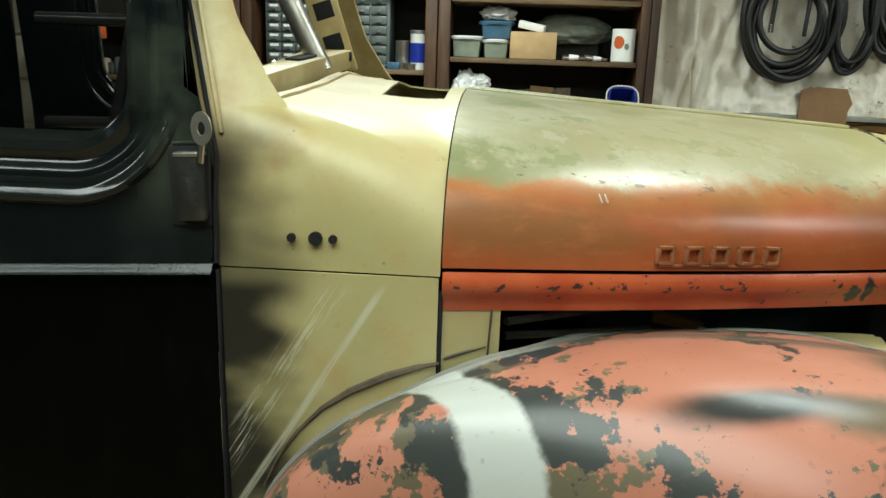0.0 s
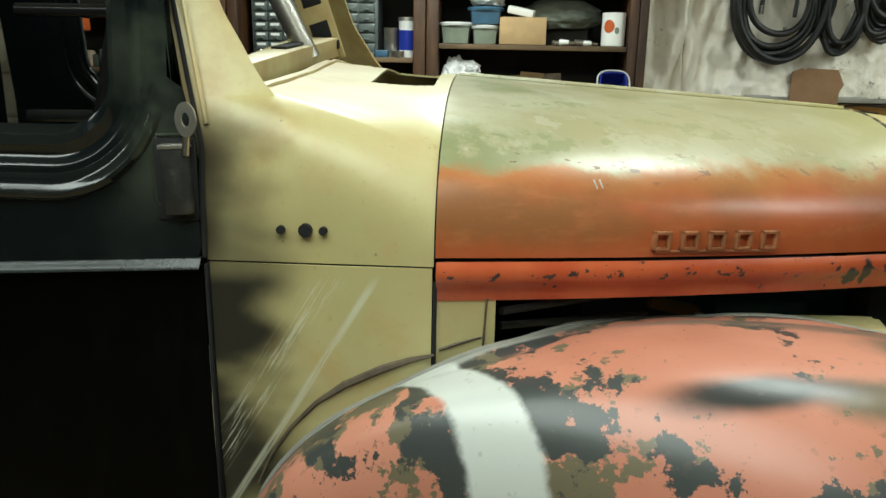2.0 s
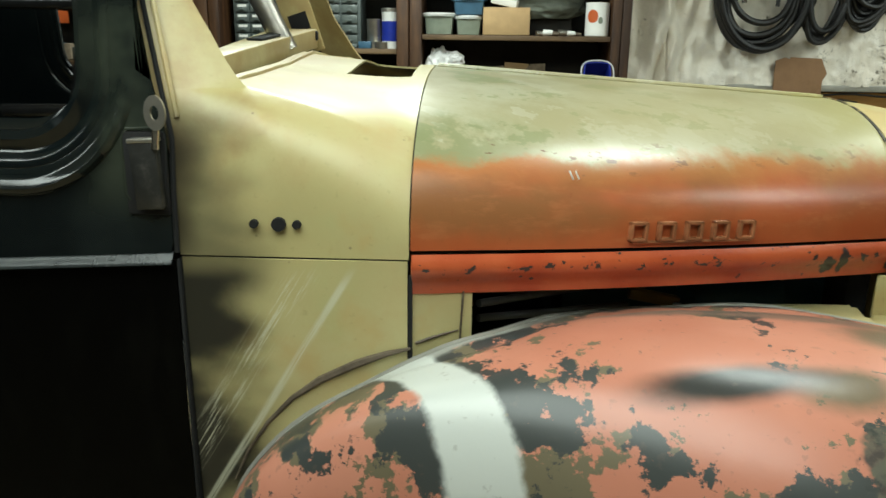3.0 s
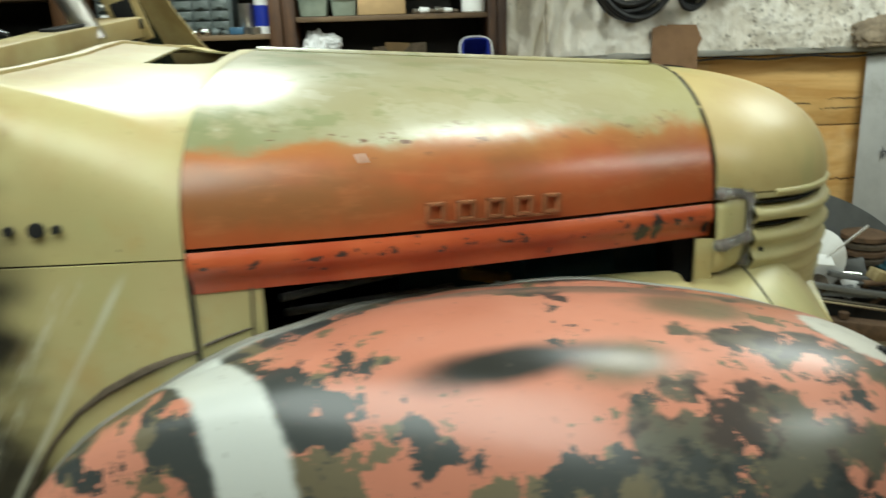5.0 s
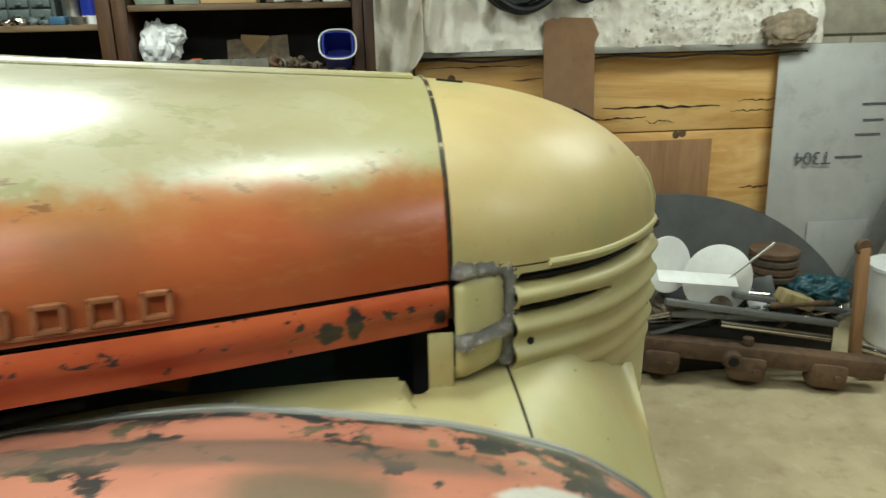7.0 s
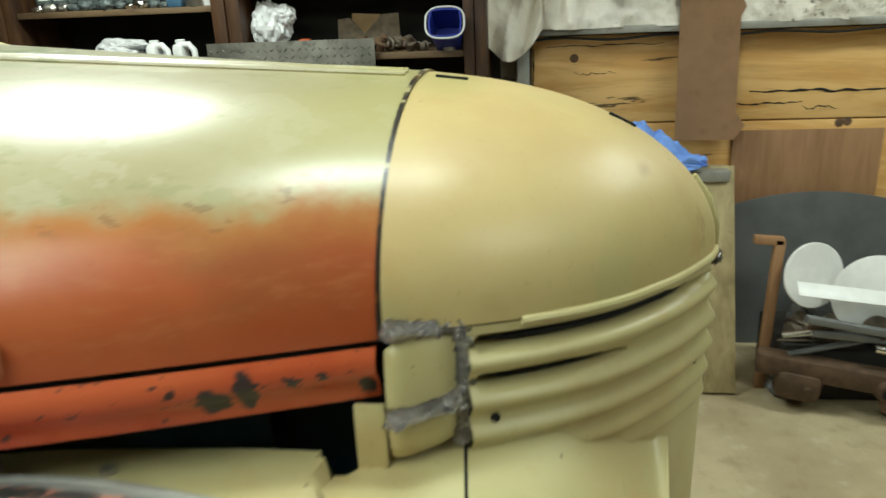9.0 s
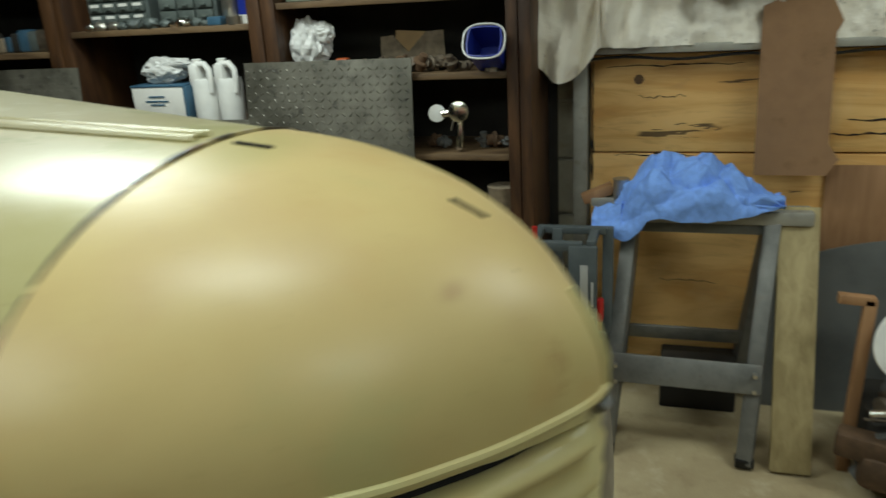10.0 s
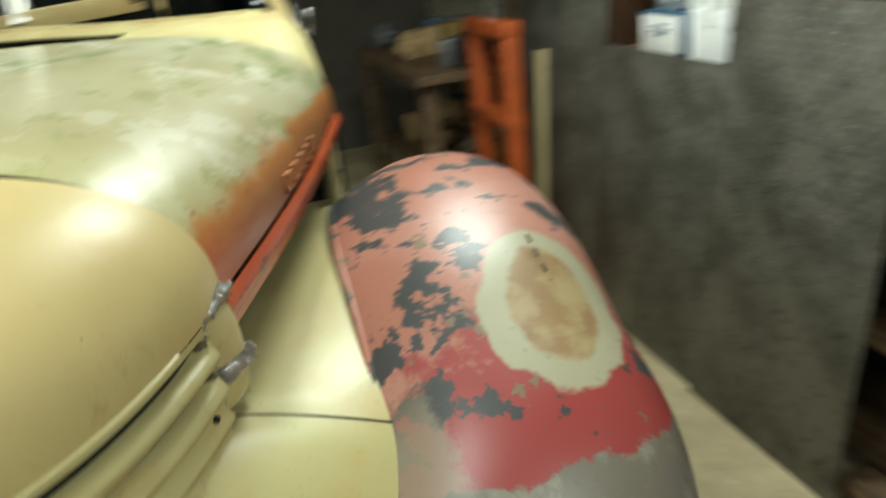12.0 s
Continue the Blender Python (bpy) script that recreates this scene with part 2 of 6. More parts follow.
def fender_paint(side):
    """Chipped salmon paint; side -1 carries primer and spray marks, side 1 a ground patch."""
    n = Nodes("chipped_fender_paint")
    x, y, z = n.axis(0), n.axis(1), n.axis(2)
    v1, v2, fine = n.noise(10, 9, 0.67), n.noise(13, 9, 0.67, n.scaled((1, 1, 1), None, (0, 0, 0), (4, 7, 2))), n.noise(70, 4)
    if side < 0:
        col = n.mix(n.step(n.noise(4, 4), 0.35, 0.65), (0.51, 0.195, 0.125), (0.58, 0.24, 0.16))
        rear = n.step(x, 0.34, 0.10)
        front = n.step(x, 0.62, 0.9)
        more = n.add(n.mul(rear, 0.065), n.mul(front, 0.06))
        more = n.add(more, n.mul(n.step(y, -0.74, -0.86), 0.03))
        clean = n.blob((0.38, -0.66, 1.11), (0.28, 0.075, 0.10), 0.5)
        more = n.add(more, n.mul(clean, -0.075))
        more = n.add(more, n.mul(n.blob((0.50, -0.89, 1.0), (0.34, 0.06, 0.12), 0.4), 0.06))
        k = n.add(v1, more)
        col = n.mix(n.step(n.add(v2, more), 0.575, 0.59), col, (0.155, 0.13, 0.08))
        col = n.mix(n.step(k, 0.575, 0.59), col, (0.05, 0.055, 0.052))
        yin = n.add(y, n.mul(n.step(x, 0.03, 0.35), -0.185))
        rim = n.step(n.add(yin, n.mul(n.add(v1, -0.5), 0.10)), -0.672, -0.652)
        col = n.mix(n.mul(rim, n.step(n.noise(22, 5, 0.65), 0.44, 0.47)), col, (0.05, 0.05, 0.047))
        grey = n.step(n.add(yin, n.mul(n.add(v2, -0.5), 0.03)), -0.637, -0.628)
        col = n.mix(grey, col, (0.32, 0.32, 0.29))
        # white primer band
        d = n.add(n.add(x, n.mul(y, 0.62)), n.mul(n.add(v2, -0.5), 0.03))
        col = n.mix(n.step(n.math("ABSOLUTE", n.add(d, 0.399)), 0.045, 0.033), col, (0.58, 0.60, 0.56))
        # sooty spray marks, broken by flakes of salmon
        flake = n.step(n.noise(19, 8, 0.68, n.scaled((1, 1, 1), None, (0, 0, 0), (2, 5, 9))), 0.435, 0.455)
        col = n.mix(n.mul(n.blob((0.62, -0.845, 1.06), (0.150, 0.050, 0.11), 0.16, 2.4, 15), n.mul(flake, 0.95)), col, n.mix(n.step(v2, 0.46, 0.54), (0.035, 0.038, 0.036), (0.105, 0.098, 0.072)))
        col = n.mix(n.mul(n.blob((0.71, -0.725, 1.09), (0.130, 0.046, 0.08), 0.16, 2.6, 17), n.mul(flake, 0.95)), col, n.mix(n.step(v2, 0.44, 0.52), (0.040, 0.043, 0.040), (0.10, 0.095, 0.068)))
        col = n.mix(n.mul(n.blob((0.62, -0.635, 1.11), (0.10, 0.055, 0.07), 0.6, 0.9, 16), 0.85), col, (0.13, 0.12, 0.075))
        col = n.mix(n.mul(n.blob((0.49, -0.772, 1.11), (0.070, 0.040, 0.06), 0.6, 0.6, 16), 0.9), col, (0.085, 0.075, 0.032))
        col = n.mix(n.blob((0.368, -0.762, 1.108), (0.130, 0.029, 0.06), 0.6, 0.4, 14, (0, 0, -0.07)), col, (0.014, 0.014, 0.011))
        pale = n.mix(n.mul(n.step(n.noise(14, 5, 0.65, n.scaled((0.5, 1.3, 1))), 0.50, 0.64), 0.45), (0.58, 0.55, 0.48), (0.36, 0.33, 0.28))
        col = n.mix(n.blob((0.865, -0.642, 1.03), (0.118, 0.075, 0.14), 0.10, 0.6, 20), col, pale)
        col = n.mix(n.mul(n.blob((0.50, -0.555, 1.11), (0.42, 0.035, 0.09), 0.5, 0.9, 13), 0.75), col, (0.16, 0.13, 0.10))
    else:
        col = n.mix(n.step(n.noise(5, 4), 0.4, 0.6), (0.38, 0.15, 0.10), (0.44, 0.20, 0.15))
        col = n.mix(n.step(n.add(x, n.mul(n.add(v2, -0.5), 0.3)), 0.74, 0.78), col, (0.30, 0.045, 0.04))
        k = n.add(n.add(v1, n.add(n.mul(n.step(x, 0.60, 0.2), 0.11), 0.004)), n.mul(n.step(y, 0.70, 0.56), 0.06))
        col = n.mix(n.step(n.add(v2, 0.0), 0.60, 0.615), col, (0.19, 0.13, 0.08))
        col = n.mix(n.step(k, 0.575, 0.59), col, (0.05, 0.05, 0.05))
        inner = n.mul(n.step(n.add(y, n.mul(n.add(v2, -0.5), 0.16)), 0.565, 0.53), n.step(x, 0.74, 0.86))
        col = n.mix(n.mul(inner, 0.8), col, (0.27, 0.22, 0.155))
        low = n.step(n.add(n.add(n.mul(z, -1.0), n.mul(x, 0.3)), n.mul(n.add(v1, -0.5), 0.12)), -0.665, -0.655)
        col = n.mix(low, col, n.mix(n.step(v2, 0.45, 0.6), (0.17, 0.145, 0.11), (0.25, 0.225, 0.18)))
        col = n.mix(n.blob((0.745, 0.745, 1.03), (0.155, 0.10, 0.16), 0.06, 0.5, 14, (0, 0, 0.25)), col, (0.36, 0.33, 0.22))
        col = n.mix(n.blob((0.745, 0.745, 1.03), (0.115, 0.062, 0.14), 0.12, 0.6, 18, (0, 0, 0.25)), col, n.mix(n.step(n.noise(16, 4), 0.42, 0.6), (0.27, 0.165, 0.075), (0.35, 0.26, 0.13)))
    chips = n.step(fine, 0.62, 0.7)
    col = n.mix(n.mul(chips, 0.25), col, (0.12, 0.09, 0.07))
    worn = 0.23 if side < 0 else 0.32
    return n.done(col, n.add(worn, n.mul(v2, 0.20)), 0.0, n.mul(fine, 0.6), 0.0004, coat=0.12)


def black_paint():
    n = Nodes("black_door_paint")
    big, fine = n.noise(6, 5, 0.65), n.noise(45, 5, 0.7)
    col = n.mix(n.step(big, 0.45, 0.75), (0.004, 0.0062, 0.0066), (0.010, 0.0138, 0.0136))
    x, z = n.axis(0), n.axis(2)
    # grey-green overspray mottle with the room's sheen painted into it
    mottle_sheen = n.mul(n.mul(n.step(x, -0.46, -0.36), n.step(z, 1.22, 1.32)), n.step(n.noise(6, 4), 0.42, 0.66))
    col = n.mix(mottle_sheen, col, (0.036, 0.043, 0.030))
    scratch = n.step(n.noise(70, 4, 0.8, n.scaled((1, 1, 0.25))), 0.70, 0.76)
    col = n.mix(n.mul(scratch, 0.5), col, (0.10, 0.10, 0.09))
    return n.done(col, n.add(0.04, n.mul(fine, 0.14)), 0.0, fine, 0.00008)


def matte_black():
    n = Nodes("lower_door_dull_black")
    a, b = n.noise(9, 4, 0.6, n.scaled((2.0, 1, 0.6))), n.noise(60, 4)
    # near-black colour and low specular hold back the lower door's floor reflection
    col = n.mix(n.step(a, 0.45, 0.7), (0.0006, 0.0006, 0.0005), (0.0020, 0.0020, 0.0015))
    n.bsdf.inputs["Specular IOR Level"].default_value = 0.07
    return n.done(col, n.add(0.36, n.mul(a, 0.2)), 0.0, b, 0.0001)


def wood(name, dark, light, scale=6.0, axis="X", rough=0.6, grain=(1, 1, 1)):
    n = Nodes(name)
    st = {"X": (0.12, 1, 1), "Z": (1, 1, 0.12)}[axis]
    co = n.scaled(st)
    g = n.noise(scale * 6, 5, 0.65, co, 0.6)
    b = n.noise(scale, 4, 0.6, co, 1.2)
    col = n.mix(n.step(n.add(n.mul(g, 0.5), n.mul(b, 0.5)), 0.36, 0.62), dark, light)
    col = n.mix(n.mul(n.step(n.noise(7, 3), 0.55, 0.75), 0.4), col, dark)
    return n.done(col, rough, 0.0, g, 0.0008)


def plywood():
    n = Nodes("worn_plywood")
    co = n.scaled((0.16, 1, 1))
    g = n.noise(34, 6, 0.65, co, 0.7)
    b = n.noise(7, 4, 0.6, co, 1.6)
    col = n.mix(n.step(b, 0.35, 0.65), (0.58, 0.305, 0.085), (0.75, 0.465, 0.175))
    col = n.mix(n.mul(n.step(g, 0.5, 0.7), 0.5), col, (0.48, 0.27, 0.09))
    col = n.mix(n.mul(n.step(n.noise(4, 3), 0.55, 0.75), 0.35), col, (0.78, 0.62, 0.36))
    crack = n.mul(n.step(n.noise(10, 5, 0.7, n.scaled((0.16, 1, 1.2), None, (0, 0, 0), (3, 1, 5)), 0.4), 0.64, 0.66), n.step(n.noise(5, 2), 0.48, 0.55))
    col = n.mix(n.mul(crack, 0.85), col, (0.05, 0.03, 0.015))
    knot = n.step(n.voronoi(4.5, n.scaled((1, 0.2, 1.6))), 0.045, 0.025)
    col = n.mix(n.mul(knot, 0.8), col, (0.12, 0.05, 0.02))
    return n.done(col, 0.62, 0.0, n.add(g, n.mul(crack, -3)), 0.0012)


def concrete_floor():
    n = Nodes("dusty_concrete")
    a, b, c = n.noise(1.6, 5, 0.6), n.noise(9, 5, 0.65), n.noise(120, 3)
    col = n.mix(n.step(a, 0.35, 0.65), (0.36, 0.28, 0.16), (0.50, 0.41, 0.245))
    col = n.mix(n.mul(n.step(b, 0.52, 0.72), 0.45), col, (0.24, 0.17, 0.09))
    col = n.mix(n.mul(n.step(b, 0.46, 0.3), 0.4), col, (0.58, 0.50, 0.345))
    col = n.mix(n.mul(n.step(c, 0.6, 0.75), 0.3), col, (0.20, 0.16, 0.11))
    return n.done(col, 0.75, 0.0, n.add(c, b), 0.0015)


def steel_plate():
    n = Nodes("oily_tread_plate")
    a, b = n.noise(5, 6, 0.65), n.noise(26, 5, 0.7)
    col = n.mix(n.step(a, 0.35, 0.65), (0.085, 0.08, 0.062), (0.17, 0.16, 0.13))
    col = n.mix(n.mul(n.step(b, 0.55, 0.65), 0.7), col, (0.035, 0.033, 0.028))
    return n.done(col, n.add(0.36, n.mul(b, 0.25)), 0.45, b, 0.0006)


def tarp():
    n = Nodes("dirty_white_sheet")
    a, b = n.noise(7, 6, 0.65), n.noise(22, 5, 0.7)
    right = n.step(n.axis(0), 1.5, 2.2)
    col = n.mix(n.step(a, 0.3, 0.7), (0.69, 0.63, 0.53), (0.82, 0.78, 0.69))
    col = n.mix(n.mul(n.step(n.add(b, n.mul(right, 0.12)), 0.62, 0.76), 0.55), col, (0.20, 0.16, 0.11))
    mould = n.mul(n.step(n.noise(30, 6, 0.75, n.scaled((1, 1, 1), None, (0, 0, 0), (5, 5, 5))), 0.56, 0.64), n.step(n.add(n.noise(5, 3), n.mul(n.step(n.axis(0), 1.30, 1.65), 0.20)), 0.58, 0.66))
    col = n.mix(n.mul(mould, 0.85), col, (0.10, 0.085, 0.055))
    left = n.mul(n.step(n.axis(0), 1.15, 0.8), n.step(a, 0.35, 0.65))
    col = n.mix(n.mul(left, 0.3), col, (0.60, 0.53, 0.38))
    crease = n.wave(2.2, 9.0, n.scaled((1, 1, 0.35)), "X", 4.0)
    return n.done(col, 0.42, 0.0, n.add(n.add(b, n.mul(a, 4)), n.mul(crease, 2.0)), 0.004)


BUFF = cream_paint("buff_nose_paint", (0.50, 0.395, 0.165), (0.60, 0.495, 0.225), True)
CREAM, HOOD, STRIP = cream_paint(), hood_paint(), strip_paint()
FENDER_R, FENDER_L, BLACK = fender_paint(-1), fender_paint(1), black_paint()
MATTEBLACK, EDGEPAINT = matte_black(), edge_paint()
SHELF_WOOD = wood("dark_stained_wood", (0.030, 0.012, 0.005), (0.10, 0.045, 0.017), 5, "Z", 0.5)
BOARD_WOOD = wood("dusty_shelf_board", (0.06, 0.032, 0.014), (0.19, 0.12, 0.06), 5, "X", 0.65)
RAW_WOOD = wood("raw_pine", (0.25, 0.19, 0.085), (0.40, 0.32, 0.16), 5, "Z", 0.7)
RED_WOOD = wood("reddish_hardboard", (0.23, 0.115, 0.05), (0.35, 0.19, 0.09), 4, "Z", 0.6)
PLY, FLOOR, PLATE, TARP = plywood(), concrete_floor(), steel_plate(), tarp()
DARK = plain("dark_wall_board", (0.025, 0.022, 0.018), 0.8, 0, 0.4, 12)
BLOCK = plain("grey_concrete_block", (0.36, 0.33, 0.25), 0.85, 0, 0.2, 18, 0.002, (0.22, 0.17, 0.10))
MORTAR = plain("mortar", (0.42, 0.40, 0.33), 0.9, 0, 0.2, 40, 0.002)
CEIL = plain("ceiling_board", (0.55, 0.52, 0.46), 0.9, 0, 0.1, 8)
# dark tone chosen to cut the fill light these walls return
WALLPAINT = plain("garage_wall_paint", (0.11, 0.10, 0.08), 0.85, 0, 0.2, 6)
CARD = plain("brown_cardboard", (0.27, 0.15, 0.075), 0.8, 0, 0.12, 20, 0.0004, (0.20, 0.11, 0.05))
BOXCARD = plain("tan_box_cardboard", (0.50, 0.33, 0.16), 0.8, 0, 0.12, 20)
GALV = plain("galvanised_steel", (0.50, 0.50, 0.48), 0.42, 0.3, 0.15, 9, 0.0003, (0.34, 0.33, 0.30))
LEDGE = plain("grey_ledge_metal", (0.33, 0.32, 0.28), 0.5, 0.3, 0.2, 20, 0.0005, (0.15, 0.12, 0.08))
GREYMETAL = plain("grey_painted_steel", (0.16, 0.165, 0.16), 0.45, 0.3, 0.2, 30, 0.0004, (0.09, 0.08, 0.07))
STANDGREY = plain("slate_grey_enamel", (0.085, 0.10, 0.105), 0.42, 0.1, 0.15, 30, 0.0002)
SAWGREY = plain("scuffed_grey_steel", (0.19, 0.19, 0.18), 0.42, 0.35, 0.25, 30, 0.0005, (0.14, 0.12, 0.10))
RUST = plain("rusty_iron", (0.14, 0.082, 0.045), 0.8, 0.2, 0.45, 26, 0.002, (0.06, 0.035, 0.02))
CHROME = plain("bright_chrome", (0.75, 0.74, 0.70), 0.16, 1.0, 0.1, 30, 0.0001)
WELD = plain("bare_weld_metal", (0.50, 0.48, 0.45), 0.18, 1.0, 0.5, 150, 0.003, (0.16, 0.14, 0.12))
GLOSSBLACK = plain("gloss_black_tube", (0.022, 0.022, 0.022), 0.18, 0.2, 0.2, 30, 0.0001)
HINGE = plain("worn_black_hinge", (0.05, 0.05, 0.046), 0.22, 0.5, 0.4, 30, 0.0004, (0.16, 0.15, 0.13))
# tone and pale flecks lightened to paint in the moulding's lamp highlight
BELT = plain("lightened_belt_black", (0.020, 0.024, 0.024), 0.24, 0.15, 0.4, 30, 0.0002, (0.10, 0.10, 0.10))
RUBBER = plain("black_rubber", (0.004, 0.004, 0.004), 0.46, 0, 0.3, 40)
# flat black that stands in for the shade inside gaps, holes and the bay
BLACKGAP = plain("gap_shade_black", (0.006, 0.006, 0.006), 0.9, 0, 0.2, 30)
WHITE = plain("white_plastic", (0.80, 0.80, 0.77), 0.4, 0, 0.08, 20, 0.0002)
PAPER = plain("white_label_paper", (0.75, 0.74, 0.70), 0.8, 0, 0.08, 20)
CLEAR = plain("milky_bag_film", (0.80, 0.80, 0.78), 0.24, 0, 0.12, 14, 0.002)
CLEAR.node_tree.nodes["Principled BSDF"].inputs["Transmission Weight"].default_value = 0.2
TUBGREEN = plain("cloudy_tub_plastic", (0.20, 0.23, 0.18), 0.3, 0, 0.25, 30)
TUBBLUE = plain("dull_blue_plastic", (0.05, 0.12, 0.19), 0.35, 0, 0.2, 30)
BLUE = plain("royal_blue_plastic", (0.015, 0.03, 0.26), 0.3, 0, 0.15, 30, 0.0002)
CLOTH = plain("blue_work_shirt_cloth", (0.19, 0.36, 0.84), 0.85, 0, 0.15, 60, 0.0008)
ORANGE = plain("orange_enamel", (0.50, 0.095, 0.02), 0.45, 0, 0.2, 20, 0.0004)
RED = plain("red_enamel", (0.45, 0.02, 0.015), 0.4, 0, 0.15, 20)
TEAL = plain("teal_engine_paint", (0.012, 0.06, 0.075), 0.4, 0, 0.3, 20)
YELLOW = plain("ochre_plastic_bin", (0.31, 0.19, 0.045), 0.55, 0, 0.25, 20, 0.0004)
CABINET = plain("grey_cabinet_enamel", (0.10, 0.12, 0.115), 0.45, 0.1, 0.15, 30)
DRAWER = plain("smoky_drawer_plastic", (0.11, 0.13, 0.12), 0.3, 0, 0.2, 40)
JUNK = plain("greasy_parts", (0.13, 0.10, 0.07), 0.55, 0.3, 0.5, 40, 0.001)
RAG = plain("stained_rag_cloth", (0.33, 0.26, 0.18), 0.9, 0, 0.35, 40, 0.001)
BLANKET = plain("grey_green_case", (0.16, 0.18, 0.145), 0.7, 0, 0.25, 30, 0.001)
TIN = plain("tin_can_metal", (0.5, 0.48, 0.43), 0.32, 0.9, 0.15, 40)
INK = plain("black_marker_ink", (0.09, 0.09, 0.095), 0.7, 0, 0.2, 40)
BADGE = plain("tarnished_badge_metal", (0.48, 0.20, 0.09), 0.26, 0.25, 0.35, 60, 0.0003, (0.12, 0.06, 0.03))
DISC = plain("dull_grey_sheet", (0.15, 0.155, 0.15), 0.5, 0.3, 0.2, 10, 0.0004)


# ---- mesh tools ----
def part(name, bm, material, parent=None, label="", smooth=True, solid=0.0):
    """Links a bmesh as one mesh object, under a thing or a part if one is given."""
    bmesh.ops.recalc_face_normals(bm, faces=bm.faces)
    me = bpy.data.meshes.new(name)
    for f in bm.faces:
        f.smooth = smooth
    soft = bm.verts.layers.int.get("soft") is not None
    bm.to_mesh(me)
    bm.free()
    me.materials.append(material)
    if smooth and not soft:
        me.set_sharp_from_angle(angle=radians(38))
    ob = new(name, me)
    if parent is not None:
        ob.parent = parent
    if label:
        ob["label"] = label
    if solid:
        m = ob.modifiers.new("thickness", "SOLIDIFY")
        m.thickness, m.offset = solid, -1.0
    return ob


def thing(name, label, category, group="", kind=""):
    return tagged(new(name), label, category, group, kind)


def single(name, bm, material, label, category, group="", kind="", smooth=True, solid=0.0):
    return tagged(part(name, bm, material, None, "", smooth, solid), label, category, group, kind)


def box(bm, c, s, bevel=0.003, turn=(0, 0, 0)):
    m = pose(*c, *turn) @ Matrix.Diagonal((*s, 1))
    r = bmesh.ops.create_cube(bm, size=1, matrix=m)
    if bevel:
        es = list({e for v in r["verts"] for e in v.link_edges})
        bmesh.ops.bevel(bm, geom=es, offset=min(bevel, min(s) * 0.45), segments=2, profile=0.5, affect="EDGES")
    return bm


def boxed(c, s, bevel=0.003, turn=(0, 0, 0)):
    return box(bmesh.new(), c, s, bevel, turn)


def rod(bm, a, b, r, r2=None, seg=14):
    a, b = Vector(a), Vector(b)
    q = (b - a).to_track_quat("Z", "Y").to_matrix().to_4x4()
    bmesh.ops.create_cone(bm, cap_ends=True, segments=seg, radius1=r, radius2=r if r2 is None else r2, depth=(b - a).length,
                          matrix=Matrix.Translation((a + b) / 2) @ q)
    return bm


def rodded(a, b, r, r2=None, seg=14):
    return rod(bmesh.new(), a, b, r, r2, seg)


def surface(fn, nu, nv, bm=None, closed=False):
    """A grid from fn(u, v), u and v from 0 to 1."""
    bm = bm or bmesh.new()
    vs = [[bm.verts.new(fn(i / (nu - 1), j / (nv - 1) if not closed else j / nv)) for j in range(nv)] for i in range(nu)]
    for i in range(nu - 1):
        for j in range(nv if closed else nv - 1):
            k = (j + 1) % nv
            bm.faces.new((vs[i][j], vs[i + 1][j], vs[i + 1][k], vs[i][k]))
    return bm


def tube(bm, pts, r, seg=10):
    """A round tube along points; r is a number or one for each point."""
    pts = [Vector(p) for p in pts]
    rings = []
    side = None
    for i, p in enumerate(pts):
        d = (pts[min(i + 1, len(pts) - 1)] - pts[max(i - 1, 0)]).normalized()
        if side is None:
            side = d.orthogonal().normalized()
        side = (side - d * side.dot(d)).normalized()
        up = d.cross(side)
        q = r[i] if isinstance(r, (list, tuple)) else r
        rings.append([bm.verts.new(p + (side * math.cos(a) + up * math.sin(a)) * q) for a in (2 * math.pi * k / seg for k in range(seg))])
    for a, b in zip(rings, rings[1:]):
        for k in range(seg):
            bm.faces.new((a[k], a[(k + 1) % seg], b[(k + 1) % seg], b[k]))
    bm.faces.new(rings[0][::-1])
    bm.faces.new(rings[-1])
    return bm


def lathe(bm, centre, profile, seg=24, turn=(0, 0, 0)):
    """A turned body from (radius, height) pairs."""
    m = pose(*centre, *turn)
    rings = [[bm.verts.new(m @ Vector((max(r, 1e-4) * math.cos(a), max(r, 1e-4) * math.sin(a), h))) for a in (2 * math.pi * k / seg for k in range(seg))] for r, h in profile]
    for a, b in zip(rings, rings[1:]):
        for k in range(seg):
            bm.faces.new((a[k], a[(k + 1) % seg], b[(k + 1) % seg], b[k]))
    bm.faces.new(rings[0][::-1])
    bm.faces.new(rings[-1])
    return bm


def curve(points, t):
    """A smooth value at t from (t, value) pairs."""
    ts = [p[0] for p in points]
    if t <= ts[0]:
        return points[0][1]
    if t >= ts[-1]:
        return points[-1][1]
    i = max(k for k in range(len(ts) - 1) if ts[k] <= t)
    p = lambda k: points[min(max(k, 0), len(points) - 1)]
    (t0, v0), (t1, v1) = p(i), p(i + 1)
    s0 = (p(i + 1)[1] - p(i - 1)[1]) / (p(i + 1)[0] - p(i - 1)[0])
    s1 = (p(i + 2)[1] - p(i)[1]) / (p(i + 2)[0] - p(i)[0])
    w, u = t1 - t0, (t - t0) / (t1 - t0)
    return (2 * u ** 3 - 3 * u * u + 1) * v0 + (u ** 3 - 2 * u * u + u) * w * s0 + (3 * u * u - 2 * u ** 3) * v1 + (u ** 3 - u * u) * w * s1


def spow(a, e):
    return math.copysign(abs(a) ** e, a)


